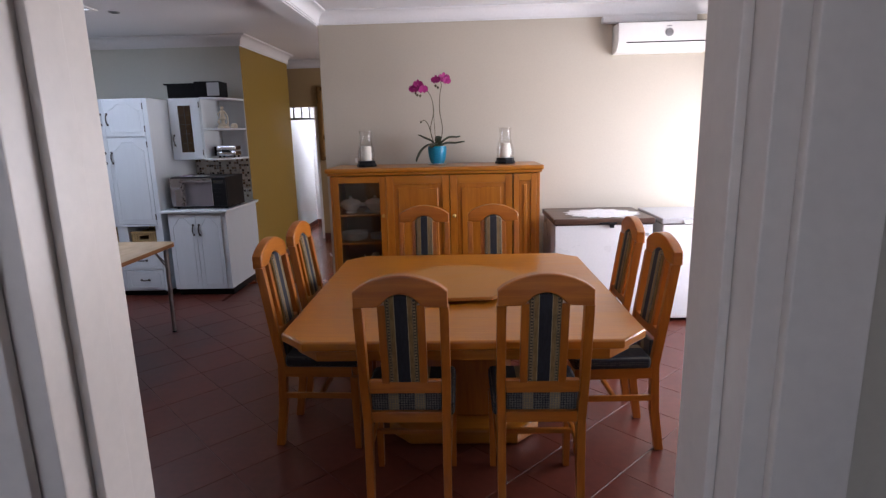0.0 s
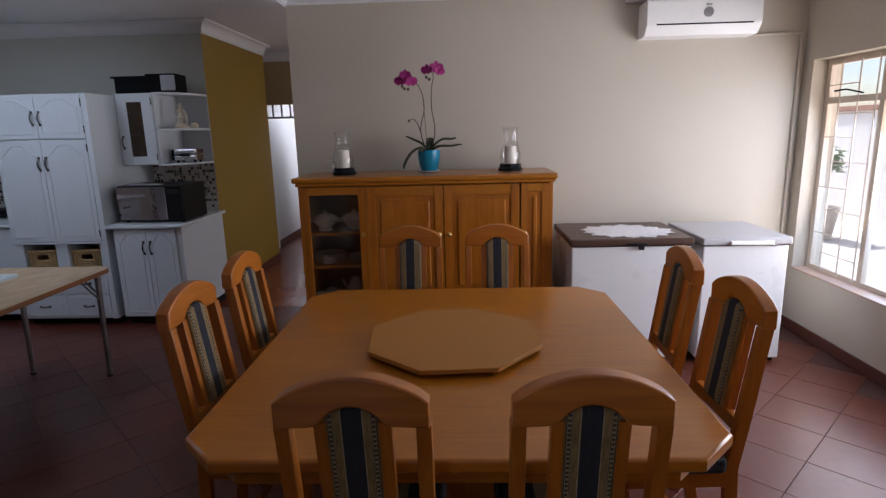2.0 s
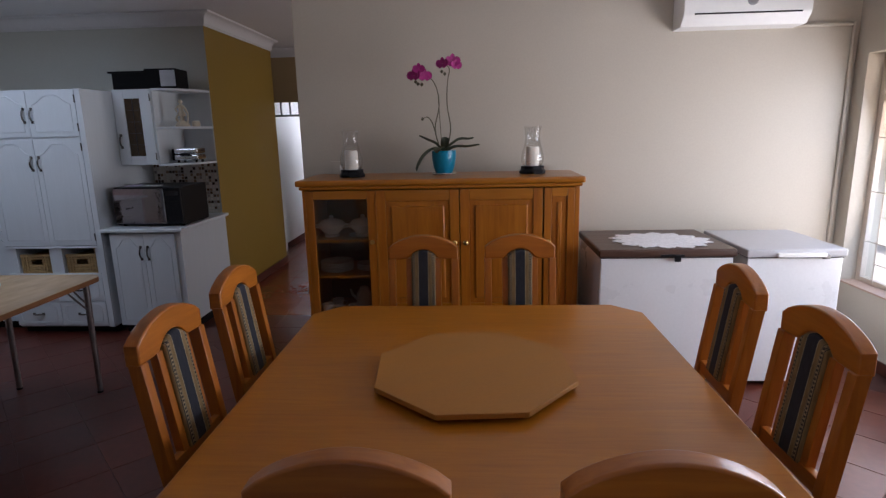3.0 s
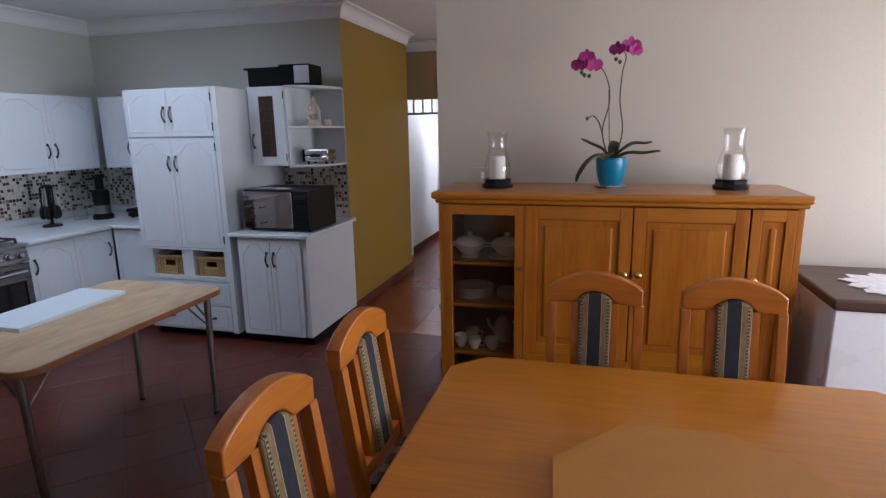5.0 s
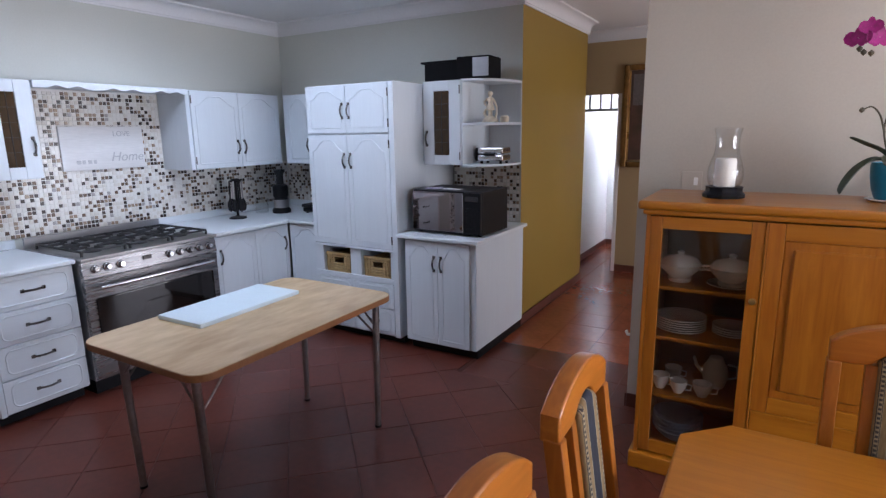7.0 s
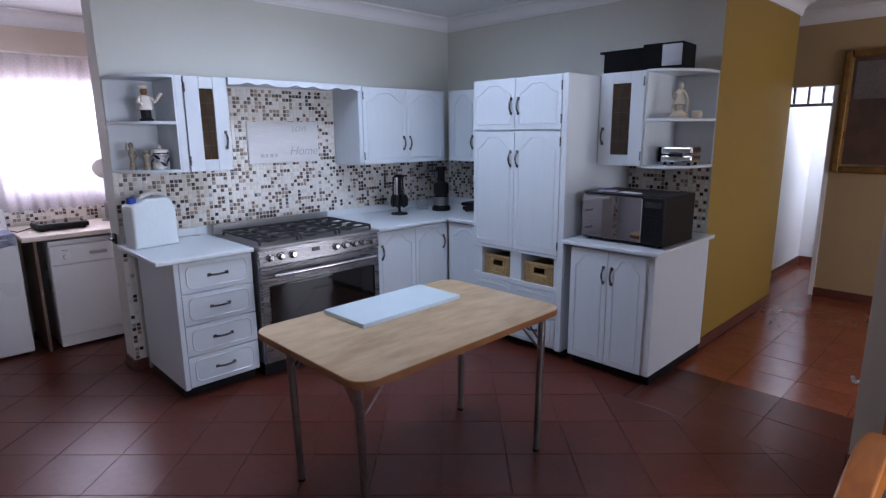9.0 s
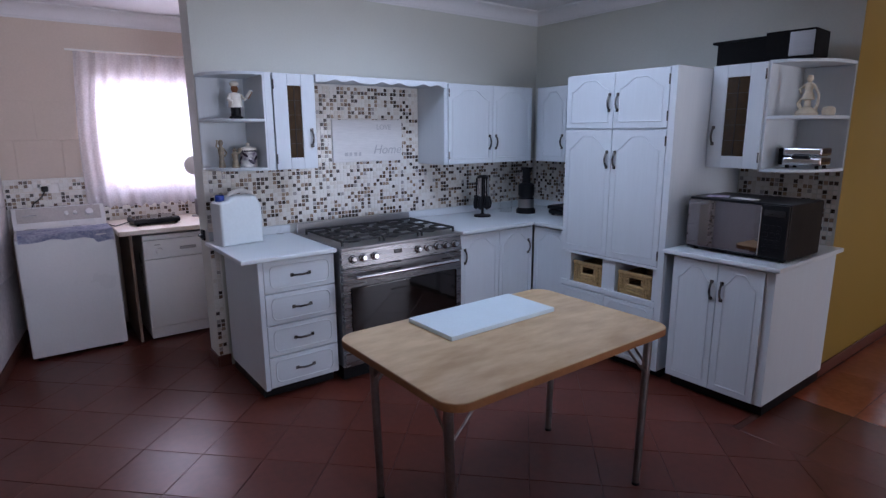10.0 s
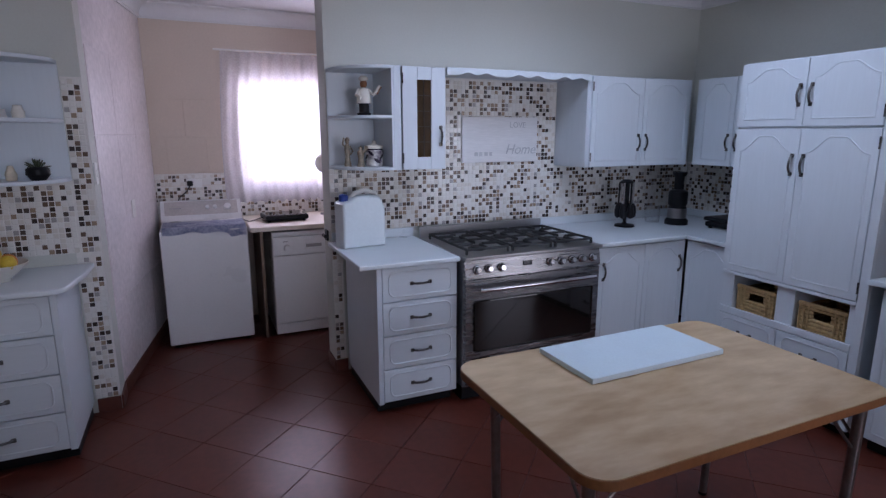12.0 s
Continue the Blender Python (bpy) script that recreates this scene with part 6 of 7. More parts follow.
def juicer():
    j = root("juicer", pose(-4.62, 5.86, 0.902), "tall black and steel slow juicer in the corner", "juicer")
    part("base", lathe(B(), [(0, 0), (0.085, 0), (0.085, 0.03), (0.07, 0.05), (0.068, 0.13), (0.06, 0.14), (0, 0.14)], seg=22), BLACK, j)
    part("band", lathe(B(), [(0.0705, 0.05), (0.0705, 0.125), (0.066, 0.126), (0.066, 0.05)], seg=22), STEEL, j, "steel band")
    part("bowl", lathe(B(), [(0, 0.14), (0.06, 0.14), (0.07, 0.16), (0.07, 0.245), (0.06, 0.26), (0.035, 0.268), (0, 0.268)], seg=22), BLACK, j)
    part("feed_tube", lathe(B(), [(0.035, 0.268), (0.035, 0.36), (0.052, 0.385), (0.052, 0.40), (0, 0.40)], seg=18), BLACK, j)
    jug = root("glass_jug", pose(-4.77, 5.76, 0.902), "clear plastic jug beside the juicer", "jug")
    g = part("bowl", lathe(B(), [(0, 0.002), (0.055, 0.002), (0.06, 0.13), (0.062, 0.135), (0.058, 0.133), (0.053, 0.008), (0, 0.008)], seg=22), CLEAR, jug)
    g.visible_shadow = False
    part("handle", tube(B(), [(-0.0, -0.058, 0.115), (0.0, -0.095, 0.11), (0.0, -0.095, 0.04), (0, -0.056, 0.03)], 0.006, 8), CLEAR, jug)


def grill():
    g = root("electric_grill", pose(-4.24, 6.05, 0.902), "flat black electric grill on the worktop", "kitchen appliance")
    part("base", box(B(), -0.17, 0.17, -0.13, 0.13, 0.012, 0.05, 0.012, 2), BLACK, g)
    part("lid", box(B(), -0.18, 0.18, -0.14, 0.14, 0.054, 0.085, 0.014, 3), BLACK, g)
    for x in (-0.14, 0.14):
        for y in (-0.1, 0.1):
            part("foot", lathe(B(), [(0, 0), (0.014, 0), (0.014, 0.014), (0, 0.014)], x, y, 0, 8), BLACK, g)
    s = root("wall_socket", pose(-4.40, YK - 0.012, 1.24), "dark brown double wall socket on the mosaic", "socket")
    part("plate", box(B(), -0.055, 0.055, 0.0, 0.006, -0.055, 0.055, 0.004), KEDGE, s)
    part("plug", box(B(), -0.025, 0.025, -0.04, 0.0, -0.02, 0.03, 0.008), BLACK, s)
    part("cord", tube(B(), [(0, -0.03, -0.015), (-0.03, -0.05, -0.15), (-0.06, -0.06, -0.28), (-0.02, -0.10, -0.335), (0.06, -0.09, -0.33)], 0.004, 6), BLACK, s)


def sign():
    s = root("wall_sign", pose(XK + 0.0075, 4.495, 1.545, 0, 0, 90), "whitewashed wooden sign with pale grey lettering", "sign")
    part("board", box(B(), -0.305, 0.305, -0.014, 0.0, -0.158, 0.158, 0.003), mat("limewashed_board", (0.72, 0.71, 0.70), 0.7, scale=2.5, amount=0.07, bump=0.1, fine=14, stretch=(1, 6, 6)), s)
    ink = mat("faded_grey_ink", (0.52, 0.52, 0.53), 0.8)
    for text, x, z, size in (("LOVE", 0.09, 0.085, 0.055), ("Home", 0.055, -0.10, 0.10)):
        cu = bpy.data.curves.new("lettering", "FONT")
        cu.body, cu.size, cu.extrude = text, size, 0.0008
        if text == "Home":
            cu.shear = 0.3
        cu.materials.append(ink)
        ob = new("lettering", cu)
        ob.parent = s
        ob.matrix_basis = pose(x - 0.02, -0.0155, z, 90, 0, 0)
    for k, w in enumerate((0.03, 0.022, 0.026, 0.02)):
        part("faded_word", box(B(), -0.21 + 0.04 * k, -0.21 + 0.04 * k + w, -0.0155, -0.0135, -0.112, -0.085), ink, s)


def left_counter():
    c = root("drawer_unit", front_x(1.27, -4.46), "whitewashed drawer unit beside the laundry opening", "cabinet")
    part("body", box(B(), 0, 0.575, 0.02, 0.53, 0.07, 0.86, 0.002), CAB, c)
    part("plinth", box(B(), 0.01, 0.565, 0.07, 0.52, 0, 0.07), BLACK, c)
    part("stile", box(B(), 0.545, 0.575, 0, 0.02, 0.07, 0.86, 0.003), CAB, c)
    for k in range(4):
        slab_drawer(c, 0.0, 0.545, 0.08 + 0.195 * k, 0.272 + 0.195 * k, 0, 0.11)
    base_unit(front_x(0.78, -4.46), 0.485, [(0.0, 0.24, 0.21), (0.24, 0.485, 0.275)], "whitewashed two-door base cupboard by the entry wall", d=0.53)
    pts = [(XK + 0.006, 0.78), (-4.43, 0.78), (-4.43, 1.82), (-4.44, 1.86), (-4.47, 1.885), (-4.75, 1.925), (XK + 0.006, 1.93)]
    solo("worktop", prism(B(), pts, "z", 0.862, 0.89, 0.007, 3), STONE, "speckled white worktop with a clipped end", "worktop")
    end_shelf(front_x(1.42, -4.66), 0.46, 0.325, "open quarter-round end shelves above the worktop", False, (1.345, 1.645, 1.94))
    b = root("fruit_bowl", pose(-4.72, 1.56, 0.89), "white bowl of oranges and lemons on the worktop", "bowl")
    part("bowl", lathe(B(), [(0, 0), (0.06, 0), (0.065, 0.012), (0.11, 0.05), (0.14, 0.085), (0.136, 0.088), (0.10, 0.055), (0, 0.02)], seg=28), CERAMIC, b)
    orange, lemon = mat("orange_peel", (0.72, 0.22, 0.02), 0.5, scale=40, bump=0.3, fine=180), mat("lemon_peel", (0.75, 0.52, 0.04), 0.5, scale=40, bump=0.3, fine=180)
    for k, (x, y, z, r, m) in enumerate(((0.05, 0.02, 0.085, 0.042, lemon), (-0.03, 0.05, 0.085, 0.04, orange), (-0.045, -0.04, 0.085, 0.042, orange), (0.03, -0.05, 0.085, 0.04, orange), (0.075, 0.075, 0.10, 0.036, lemon), (0.0, 0.0, 0.13, 0.038, lemon))):
        f = lathe(B(), [(r * math.sin(math.pi * i / 10), -r * math.cos(math.pi * i / 10)) for i in range(11)], seg=16)
        solo("fruit", f, m, "ripe citrus fruit lying in the white bowl", "fruit", pose(-4.72 + x, 1.56 + y, 0.89 + z), "fruit in the bowl")
    p = root("pot_plant", pose(-4.80, 1.775, 1.365), "tiny succulent in a round black pot on the shelf", "plant")
    part("pot", lathe(B(), [(0, 0), (0.025, 0), (0.042, 0.025), (0.04, 0.05), (0.03, 0.06), (0, 0.055)], seg=18), BLACK, p)
    bm = B()
    rnd = random.Random(3)
    for k in range(22):
        a, e = rnd.uniform(0, math.tau), rnd.uniform(0.2, 1.3)
        d = Vector((math.cos(a) * math.cos(e), math.sin(a) * math.cos(e), math.sin(e)))
        tube(bm, [Vector((0, 0, 0.05)) + d * 0.01, Vector((0, 0, 0.05)) + d * rnd.uniform(0.035, 0.05)], 0.006, 5, 0.002)
    part("foliage", bm, LEAF, p)
    for q in p.children:
        q.data.transform(Matrix.Diagonal((1.25, 1.25, 1.12, 1)))
    solo("ornament", lathe(B(), [(0, 0), (0.022, 0), (0.026, 0.03), (0.018, 0.05), (0.012, 0.07), (0, 0.075)], seg=14), BONE, "small grey stone ornament on the shelf", "ornament", pose(-4.82, 1.66, 1.365))
    solo("glass_jar", lathe(B(), [(0, 0), (0.026, 0), (0.028, 0.03), (0.018, 0.055), (0.02, 0.06), (0, 0.062)], seg=16), CERAMIC, "small pale jar on the upper shelf", "jar", pose(-4.80, 1.73, 1.665))
    for k in range(3):
        solo("book", box(B(), -0.07, 0.07, -0.05, 0.05, 0, 0.014, 0.002), PLASTICW, "pale paperback lying in a small stack", "book", pose(-4.80, 1.60, 1.665 + 0.0142 * k, 0, 0, 80 + 5 * k), "books on the shelf")
    solo("bottle", lathe(B(), [(0, 0), (0.025, 0), (0.028, 0.05), (0.01, 0.08), (0.009, 0.12), (0.012, 0.13), (0, 0.132)], seg=14), BLACK, "small dark bottle standing on the books", "bottle", pose(-4.80, 1.59, 1.708))


# ---- laundry ----


def washing_machine():
    w = root("washing_machine", pose(-5.89, 2.215, 0, 0, 0, 90), "white top-loading washing machine with a cloth on its lid", "washing machine")
    part("body", box(B(), 0, 0.63, 0, 0.58, 0.025, 0.895, 0.012, 3), APPL, w)
    part("lid", box(B(), 0.03, 0.60, 0.02, 0.42, 0.895, 0.91, 0.006, 2), APPL, w)
    part("console", prism(B(), [(0.44, 0.90), (0.575, 0.90), (0.575, 1.055), (0.53, 1.055), (0.455, 0.94)], "x", 0.0, 0.63, 0.006, 2), APPL, w)
    part("control_panel", prism(B(), [(0.4585, 0.95), (0.523, 1.05), (0.526, 1.048), (0.4615, 0.948)], "x", 0.03, 0.60), mat("pale_grey_panel", (0.55, 0.52, 0.50), 0.4), w)
    for x, r in ((0.36, 0.016), (0.42, 0.016), (0.52, 0.03)):
        k = lathe(B(), [(0, 0), (r, 0), (r * 0.85, 0.02), (0, 0.022)], seg=18)
        bmesh.ops.rotate(k, verts=k.verts, cent=(0, 0, 0), matrix=Matrix.Rotation(radians(57), 3, "X"))
        bmesh.ops.translate(k, verts=k.verts, vec=(x, 0.49, 1.0))
        part("dial", k, APPL, w)
    part("lettering_bar", box(B(), 0.07, 0.16, 0.482, 0.486, 0.998, 1.006), STEEL, w)
    for x in (0.05, 0.58):
        for y in (0.05, 0.53):
            part("foot", lathe(B(), [(0, 0), (0.022, 0), (0.022, 0.026), (0, 0.026)], x, y, 0, 10), BLACK, w)
    for q in w.children:
        q.data.transform(Matrix.Diagonal((0.96, 1, 1, 1)))
    # crumpled cloth over the lid
    bm = B()
    nx, ny = 26, 14
    grid = []
    rnd = random.Random(8)
    for i in range(nx + 1):
        row = []
        for j in range(ny + 1):
            x, y = 0.02 + 0.575 * i / nx, -0.012 + 0.30 * j / ny
            z = 0.9145 + 0.008 * abs(noise.noise(Vector((x * 9, y * 12, 1.0))))
            if j == 0:
                z = 0.885 - 0.035 * (0.5 + noise.noise(Vector((x * 7, 3.0, 0)))) - (0.03 if i > 20 else 0)
            row.append(bm.verts.new((x, y, z)))
        grid.append(row)
    for i in range(nx):
        for j in range(ny):
            bm.faces.new((grid[i][j], grid[i + 1][j], grid[i + 1][j + 1], grid[i][j + 1]))
    bmesh.ops.solidify(bm, geom=bm.faces[:], thickness=0.003)
    solo("cloth", bm, mat("blue_white_cloth", (0.62, 0.63, 0.72), 0.9, scale=14, color2=(0.22, 0.25, 0.42), bump=0.4), "crumpled blue and white cloth on the washing machine", "cloth", pose(-5.89, 2.215, 0.003, 0, 0, 90))


def dishwasher():
    d = root("dishwasher", pose(-5.83, 2.985, 0, 0, 0, 90), "white free-standing dishwasher under the laundry worktop", "dishwasher")
    w = 0.585
    part("body", box(B(), 0, w, 0.02, 0.58, 0.02, 0.84, 0.006, 2), APPL, d)
    part("door", box(B(), 0.003, w - 0.003, 0.0, 0.022, 0.11, 0.655, 0.006, 2), APPL, d)
    part("kick_plate", box(B(), 0.003, w - 0.003, 0.012, 0.03, 0.02, 0.105, 0.004), APPL, d)
    p = part("control_panel", box(B(), 0.003, w - 0.003, -0.004, 0.022, 0.66, 0.805, 0.008, 2), APPL, d)
    part("top_cap", box(B(), 0.0, w, -0.002, 0.58, 0.812, 0.845, 0.006), APPL, d)
    k = lathe(B(), [(0, 0), (0.026, 0), (0.022, 0.022), (0, 0.024)], seg=18)
    bmesh.ops.rotate(k, verts=k.verts, cent=(0, 0, 0), matrix=Matrix.Rotation(radians(90), 3, "X"))
    bmesh.ops.translate(k, verts=k.verts, vec=(0.11, -0.004, 0.72))
    part("dial", k, APPL, p)
    part("grip", box(B(), 0.26, 0.38, -0.008, 0.0, 0.715, 0.74, 0.004), STEEL, p)
    part("lettering_bar", box(B(), 0.08, 0.12, -0.0055, -0.003, 0.765, 0.772), STEEL, p)
    wt = root("laundry_worktop", pose(0, 0, 0), "cream laundry worktop on a panel leg", "worktop")
    part("slab", box(B(), -6.497, -5.79, 2.83, 4.29, 0.862, 0.90, 0.008, 3), mat("cream_worktop", (0.66, 0.58, 0.48), 0.4, scale=12, amount=0.06), wt)
    # the leg's brown is darkened to stand in for the shaded gap
    part("panel_leg", box(B(), -6.44, -5.87, 2.905, 2.925, 0, 0.862, 0.003), mat("brown_board_shaded", (0.20, 0.13, 0.09), 0.6, scale=6), wt, "brown board leg, darkened for the shaded gap")
    part("batten", box(B(), -6.497, -6.45, 2.93, 4.28, 0.78, 0.86), KEDGE, wt)
    h = root("hot_plate", pose(-6.12, 3.13, 0.90, 0, 0, 4), "flat black electric hot plate on the laundry worktop", "hot plate")
    part("body", box(B(), -0.13, 0.13, -0.17, 0.17, 0.012, 0.05, 0.012, 3), BLACK, h)
    part("glass_top", box(B(), -0.12, 0.12, -0.16, 0.16, 0.0495, 0.054, 0.002), BLACKGLASS, h)
    part("cord", tube(B(), [(0, -0.17, 0.03), (-0.02, -0.23, 0.01), (0.02, -0.28, 0.006), (-0.1, -0.30, 0.006)], 0.004, 6), BLACK, h)
    for x in (-0.1, 0.1):
        for y in (-0.14, 0.14):
            part("foot", lathe(B(), [(0, 0), (0.012, 0), (0.012, 0.014), (0, 0.014)], x, y, 0, 8), BLACK, h)
    t = root("toaster", pose(-6.22, 3.60, 0.90), "dark metal toaster by the laundry window", "toaster")
    part("body", box(B(), -0.08, 0.08, -0.11, 0.14, 0.01, 0.17, 0.02, 3), STEEL, t)
    part("slot", box(B(), -0.015, 0.015, -0.09, 0.12, 0.168, 0.172), BLACK, t)
    # unidentified round white thing, modelled as a plain disc on a stand
    f = root("table_mirror", pose(-6.30, 3.52, 0.90), "round white disc on a thin stand", "mirror")
    part("stand", tube(B(), [(0, 0, 0.0), (0, 0, 0.36)], 0.008, 8), STEEL, f)
    part("foot", lathe(B(), [(0, 0), (0.06, 0), (0.055, 0.012), (0, 0.014)], seg=20), STEEL, f)
    m = lathe(B(), [(0, -0.012), (0.075, -0.01), (0.085, 0), (0.075, 0.012), (0, 0.016)], seg=26)
    bmesh.ops.rotate(m, verts=m.verts, cent=(0, 0, 0), matrix=Matrix.Rotation(radians(80), 3, "Y"))
    bmesh.ops.translate(m, verts=m.verts, vec=(0, 0, 0.44))
    part("disc", m, PLASTICW, f)


def laundry_window():
    w = root("window_2", pose(0, 0, 0), "small cream laundry window behind a lace curtain", "window")
    tagged(w, kind="structure")
    for y in (2.88, 3.395, 3.91):
        part("mullion", box(B(), -6.62, -6.585, y, y + 0.04, 1.17, 2.02, 0.003), FRAME, w)
    for z in (1.17, 1.98):
        part("rail", box(B(), -6.618, -6.587, 2.88, 3.95, z, z + 0.04, 0.003), FRAME, w)
    for a, b in ((2.91, 3.40), (3.43, 3.92)):
        p = part("pane", box(B(), -6.604, -6.600, a, b, 1.2, 1.99), CLEAR, w)
        p.visible_shadow = False
    c = root("lace_curtain", pose(0, 0, 0), "white lace curtain hanging over the laundry window", "curtain")
    bm = B()
    n, m = 130, 14
    grid = []
    for i in range(n + 1):
        u = i / n
        row = []
        for j in range(m + 1):
            v = j / m
            y = 2.75 + 1.30 * u - 0.04 * math.sin(v * 2.2) * (1 - u) * (1 if u < 0.2 else 0.4)
            x = -6.435 + 0.016 * math.sin(u * 95 + 1.5 * math.sin(v * 3)) + 0.008 * math.sin(u * 41)
            z = 2.235 - (1.215 + 0.012 * math.sin(u * 120)) * v
            row.append(bm.verts.new((x, y, z)))
        grid.append(row)
    for i in range(n):
        for j in range(m):
            bm.faces.new((grid[i][j], grid[i + 1][j], grid[i + 1][j + 1], grid[i][j + 1]))
    part("net", bm, LACE, c)
    part("rod", tube(B(), [(-6.44, 2.70, 2.245), (-6.44, 4.10, 2.245)], 0.008, 8), PLASTICW, c)
    s = root("wall_socket", pose(-6.493, 2.48, 1.19, 0, 0, 90), "white double wall socket with a black plug", "socket")
    part("plate", box(B(), -0.06, 0.06, -0.008, 0.0, -0.035, 0.035, 0.003), PLASTICW, s)
    part("plug", box(B(), -0.055, -0.01, -0.045, -0.008, -0.02, 0.022, 0.008), BLACK, s)
    part("cord", tube(B(), [(-0.03, -0.04, -0.01), (-0.06, -0.05, -0.06), (-0.12, -0.04, -0.11), (-0.16, -0.02, -0.2)], 0.005, 6), BLACK, s)
    for x, y, z, a in ((-5.07, 1.981, 1.375, 180), (-5.78, 2.082, 1.09, 170.8)):
        k = root("light_switch", pose(x, y, z, 0, 0, a), "white wall switch on the laundry wall", "switch", "switches")
        part("plate", box(B(), -0.035, 0.035, -0.008, 0, -0.06, 0.06, 0.003), PLASTICW, k)
        part("rocker", box(B(), -0.012, 0.012, -0.012, -0.007, -0.02, 0.02, 0.002), PLASTICW, k)
    latch = root("door_latch", pose(XK - 0.1, 3.262, 0.93, 0, 0, 0), "small black metal latch on the wall end", "latch")
    part("plate", box(B(), -0.03, 0.03, -0.016, -0.002, -0.035, 0.035, 0.003), BLACK, latch)
    part("bolt", tube(B(), [(-0.01, -0.03, 0), (0.06, -0.03, 0)], 0.012, 8), BLACK, latch)


# ---- hall ----


def hall_things():
    p = root("painting", pose(-1.60, 8.596, 1.755), "dark landscape painting in a heavy gold frame", "painting")
    w, h = 0.54, 0.545
    for x0, x1, z0, z1 in ((-w, -w + 0.06, -h, h), (w - 0.06, w, -h, h), (-w + 0.06, w - 0.06, -h, -h + 0.06), (-w + 0.06, w - 0.06, h - 0.06, h)):
        part("frame_bar", box(B(), x0, x1, -0.045, 0.0, z0, z1, 0.014, 3), GOLD, p)
    for x0, x1, z0, z1 in ((-w + 0.06, -w + 0.075, -h + 0.06, h - 0.06), (w - 0.075, w - 0.06, -h + 0.06, h - 0.06)):
        part("slip", box(B(), x0, x1, -0.03, -0.005, z0, z1, 0.003), BRASS, p)
    part("canvas", box(B(), -w + 0.055, w - 0.055, -0.018, -0.008, -h + 0.08, h - 0.055), mat("dark_oil_landscape", (0.12, 0.06, 0.05), 0.4, scale=2.2, color2=(0.035, 0.03, 0.02), fine=6), p)
    c = part("painted_sky", box(B(), -w + 0.1, w - 0.1, -0.021, -0.017, 0.12, h - 0.1), mat("oil_sky", (0.17, 0.15, 0.15), 0.4, scale=4, amount=0.2), p)
    part("painted_rocks", prism(B(), [(-0.1, -0.055), (0.4, -0.12), (0.42, 0.14), (0.25, 0.28), (0.1, 0.22), (0.0, 0.02)], "y", -0.023, -0.019), mat("oil_rocks", (0.24, 0.17, 0.055), 0.4, scale=6, amount=0.3), p)
    # passage doorway with a glazed transom
    d = root("door_1", pose(0, 0, 0), "white passage door frame with a barred transom light", "door")
    tagged(d, kind="structure")
    part("jamb", box(B(), -2.20, -2.16, 8.59, 8.76, 0, 2.01, 0.003), WHITE, d)
    part("jamb", box(B(), -2.66, -2.62, 8.59, 8.76, 0, 2.01, 0.003), WHITE, d)
    part("transom_bar", box(B(), -2.62, -2.20, 8.60, 8.74, 1.825, 1.85, 0.003), mat("grey_bar", (0.16, 0.17, 0.14), 0.5), d)
    g = part("transom_pane", box(B(), -2.62, -2.20, 8.66, 8.664, 1.85, 2.01), CLEAR, d)
    g.visible_shadow = False
    for x in (-2.53, -2.41, -2.29):
        part("glazing_bar", box(B(), x - 0.008, x + 0.008, 8.645, 8.68, 1.85, 2.01), DARKMETAL, d)
    leaf = root("door_2", pose(-2.20, 8.80, 0, 0, 0, 80), "white panelled passage door standing open", "door")
    tagged(leaf, kind="structure")
    part("leaf", box(B(), 0.0, 0.78, -0.02, 0.02, 0.02, 1.80, 0.004), WHITE, leaf)
    for z in (0.35, 0.95, 1.5):
        part("hinge", box(B(), -0.012, 0.02, 0.018, 0.03, z - 0.05, z + 0.05, 0.003), DARKMETAL, leaf)
    bm = B()
    tube(bm, [(0.72, 0.02, 0.95), (0.72, 0.06, 0.95), (0.63, 0.065, 0.95)], 0.009, 8)
    part("door_handle", bm, CHROME, leaf)


def downlight(x, y):
    d = root("downlight", pose(x, y, H), "small round recessed ceiling downlight, unlit", "ceiling light", "downlights")
    part("ring", lathe(B(), [(0.03, 0.0), (0.045, 0.0), (0.046, -0.006), (0.03, -0.008)], seg=22), STEEL, d)
    part("lens", lathe(B(), [(0, -0.004), (0.031, -0.004), (0.031, -0.001), (0, -0.001)], seg=22), BLACK, d)


def skylight():
    s = root("window_3", pose(0, 0, 0), "rectangular white ceiling skylight over the kitchen", "skylight")
    tagged(s, kind="structure")
    for x0, x1, y0, y1 in ((-3.94, -3.9, 3.59, 4.97), (-3.1, -3.06, 3.59, 4.97), (-3.9, -3.1, 3.59, 3.63), (-3.9, -3.1, 4.93, 4.97)):
        part("frame", box(B(), x0, x1, y0, y1, H - 0.012, H + 0.20, 0.003), WHITE, s)
    g = part("pane", box(B(), -3.9, -3.1, 3.63, 4.93, H + 0.15, H + 0.156), glow("skylight_diffuser", (0.86, 0.93, 1.0), 3.0), s, "bright white diffusing pane")


# ---- outside the dining window ----


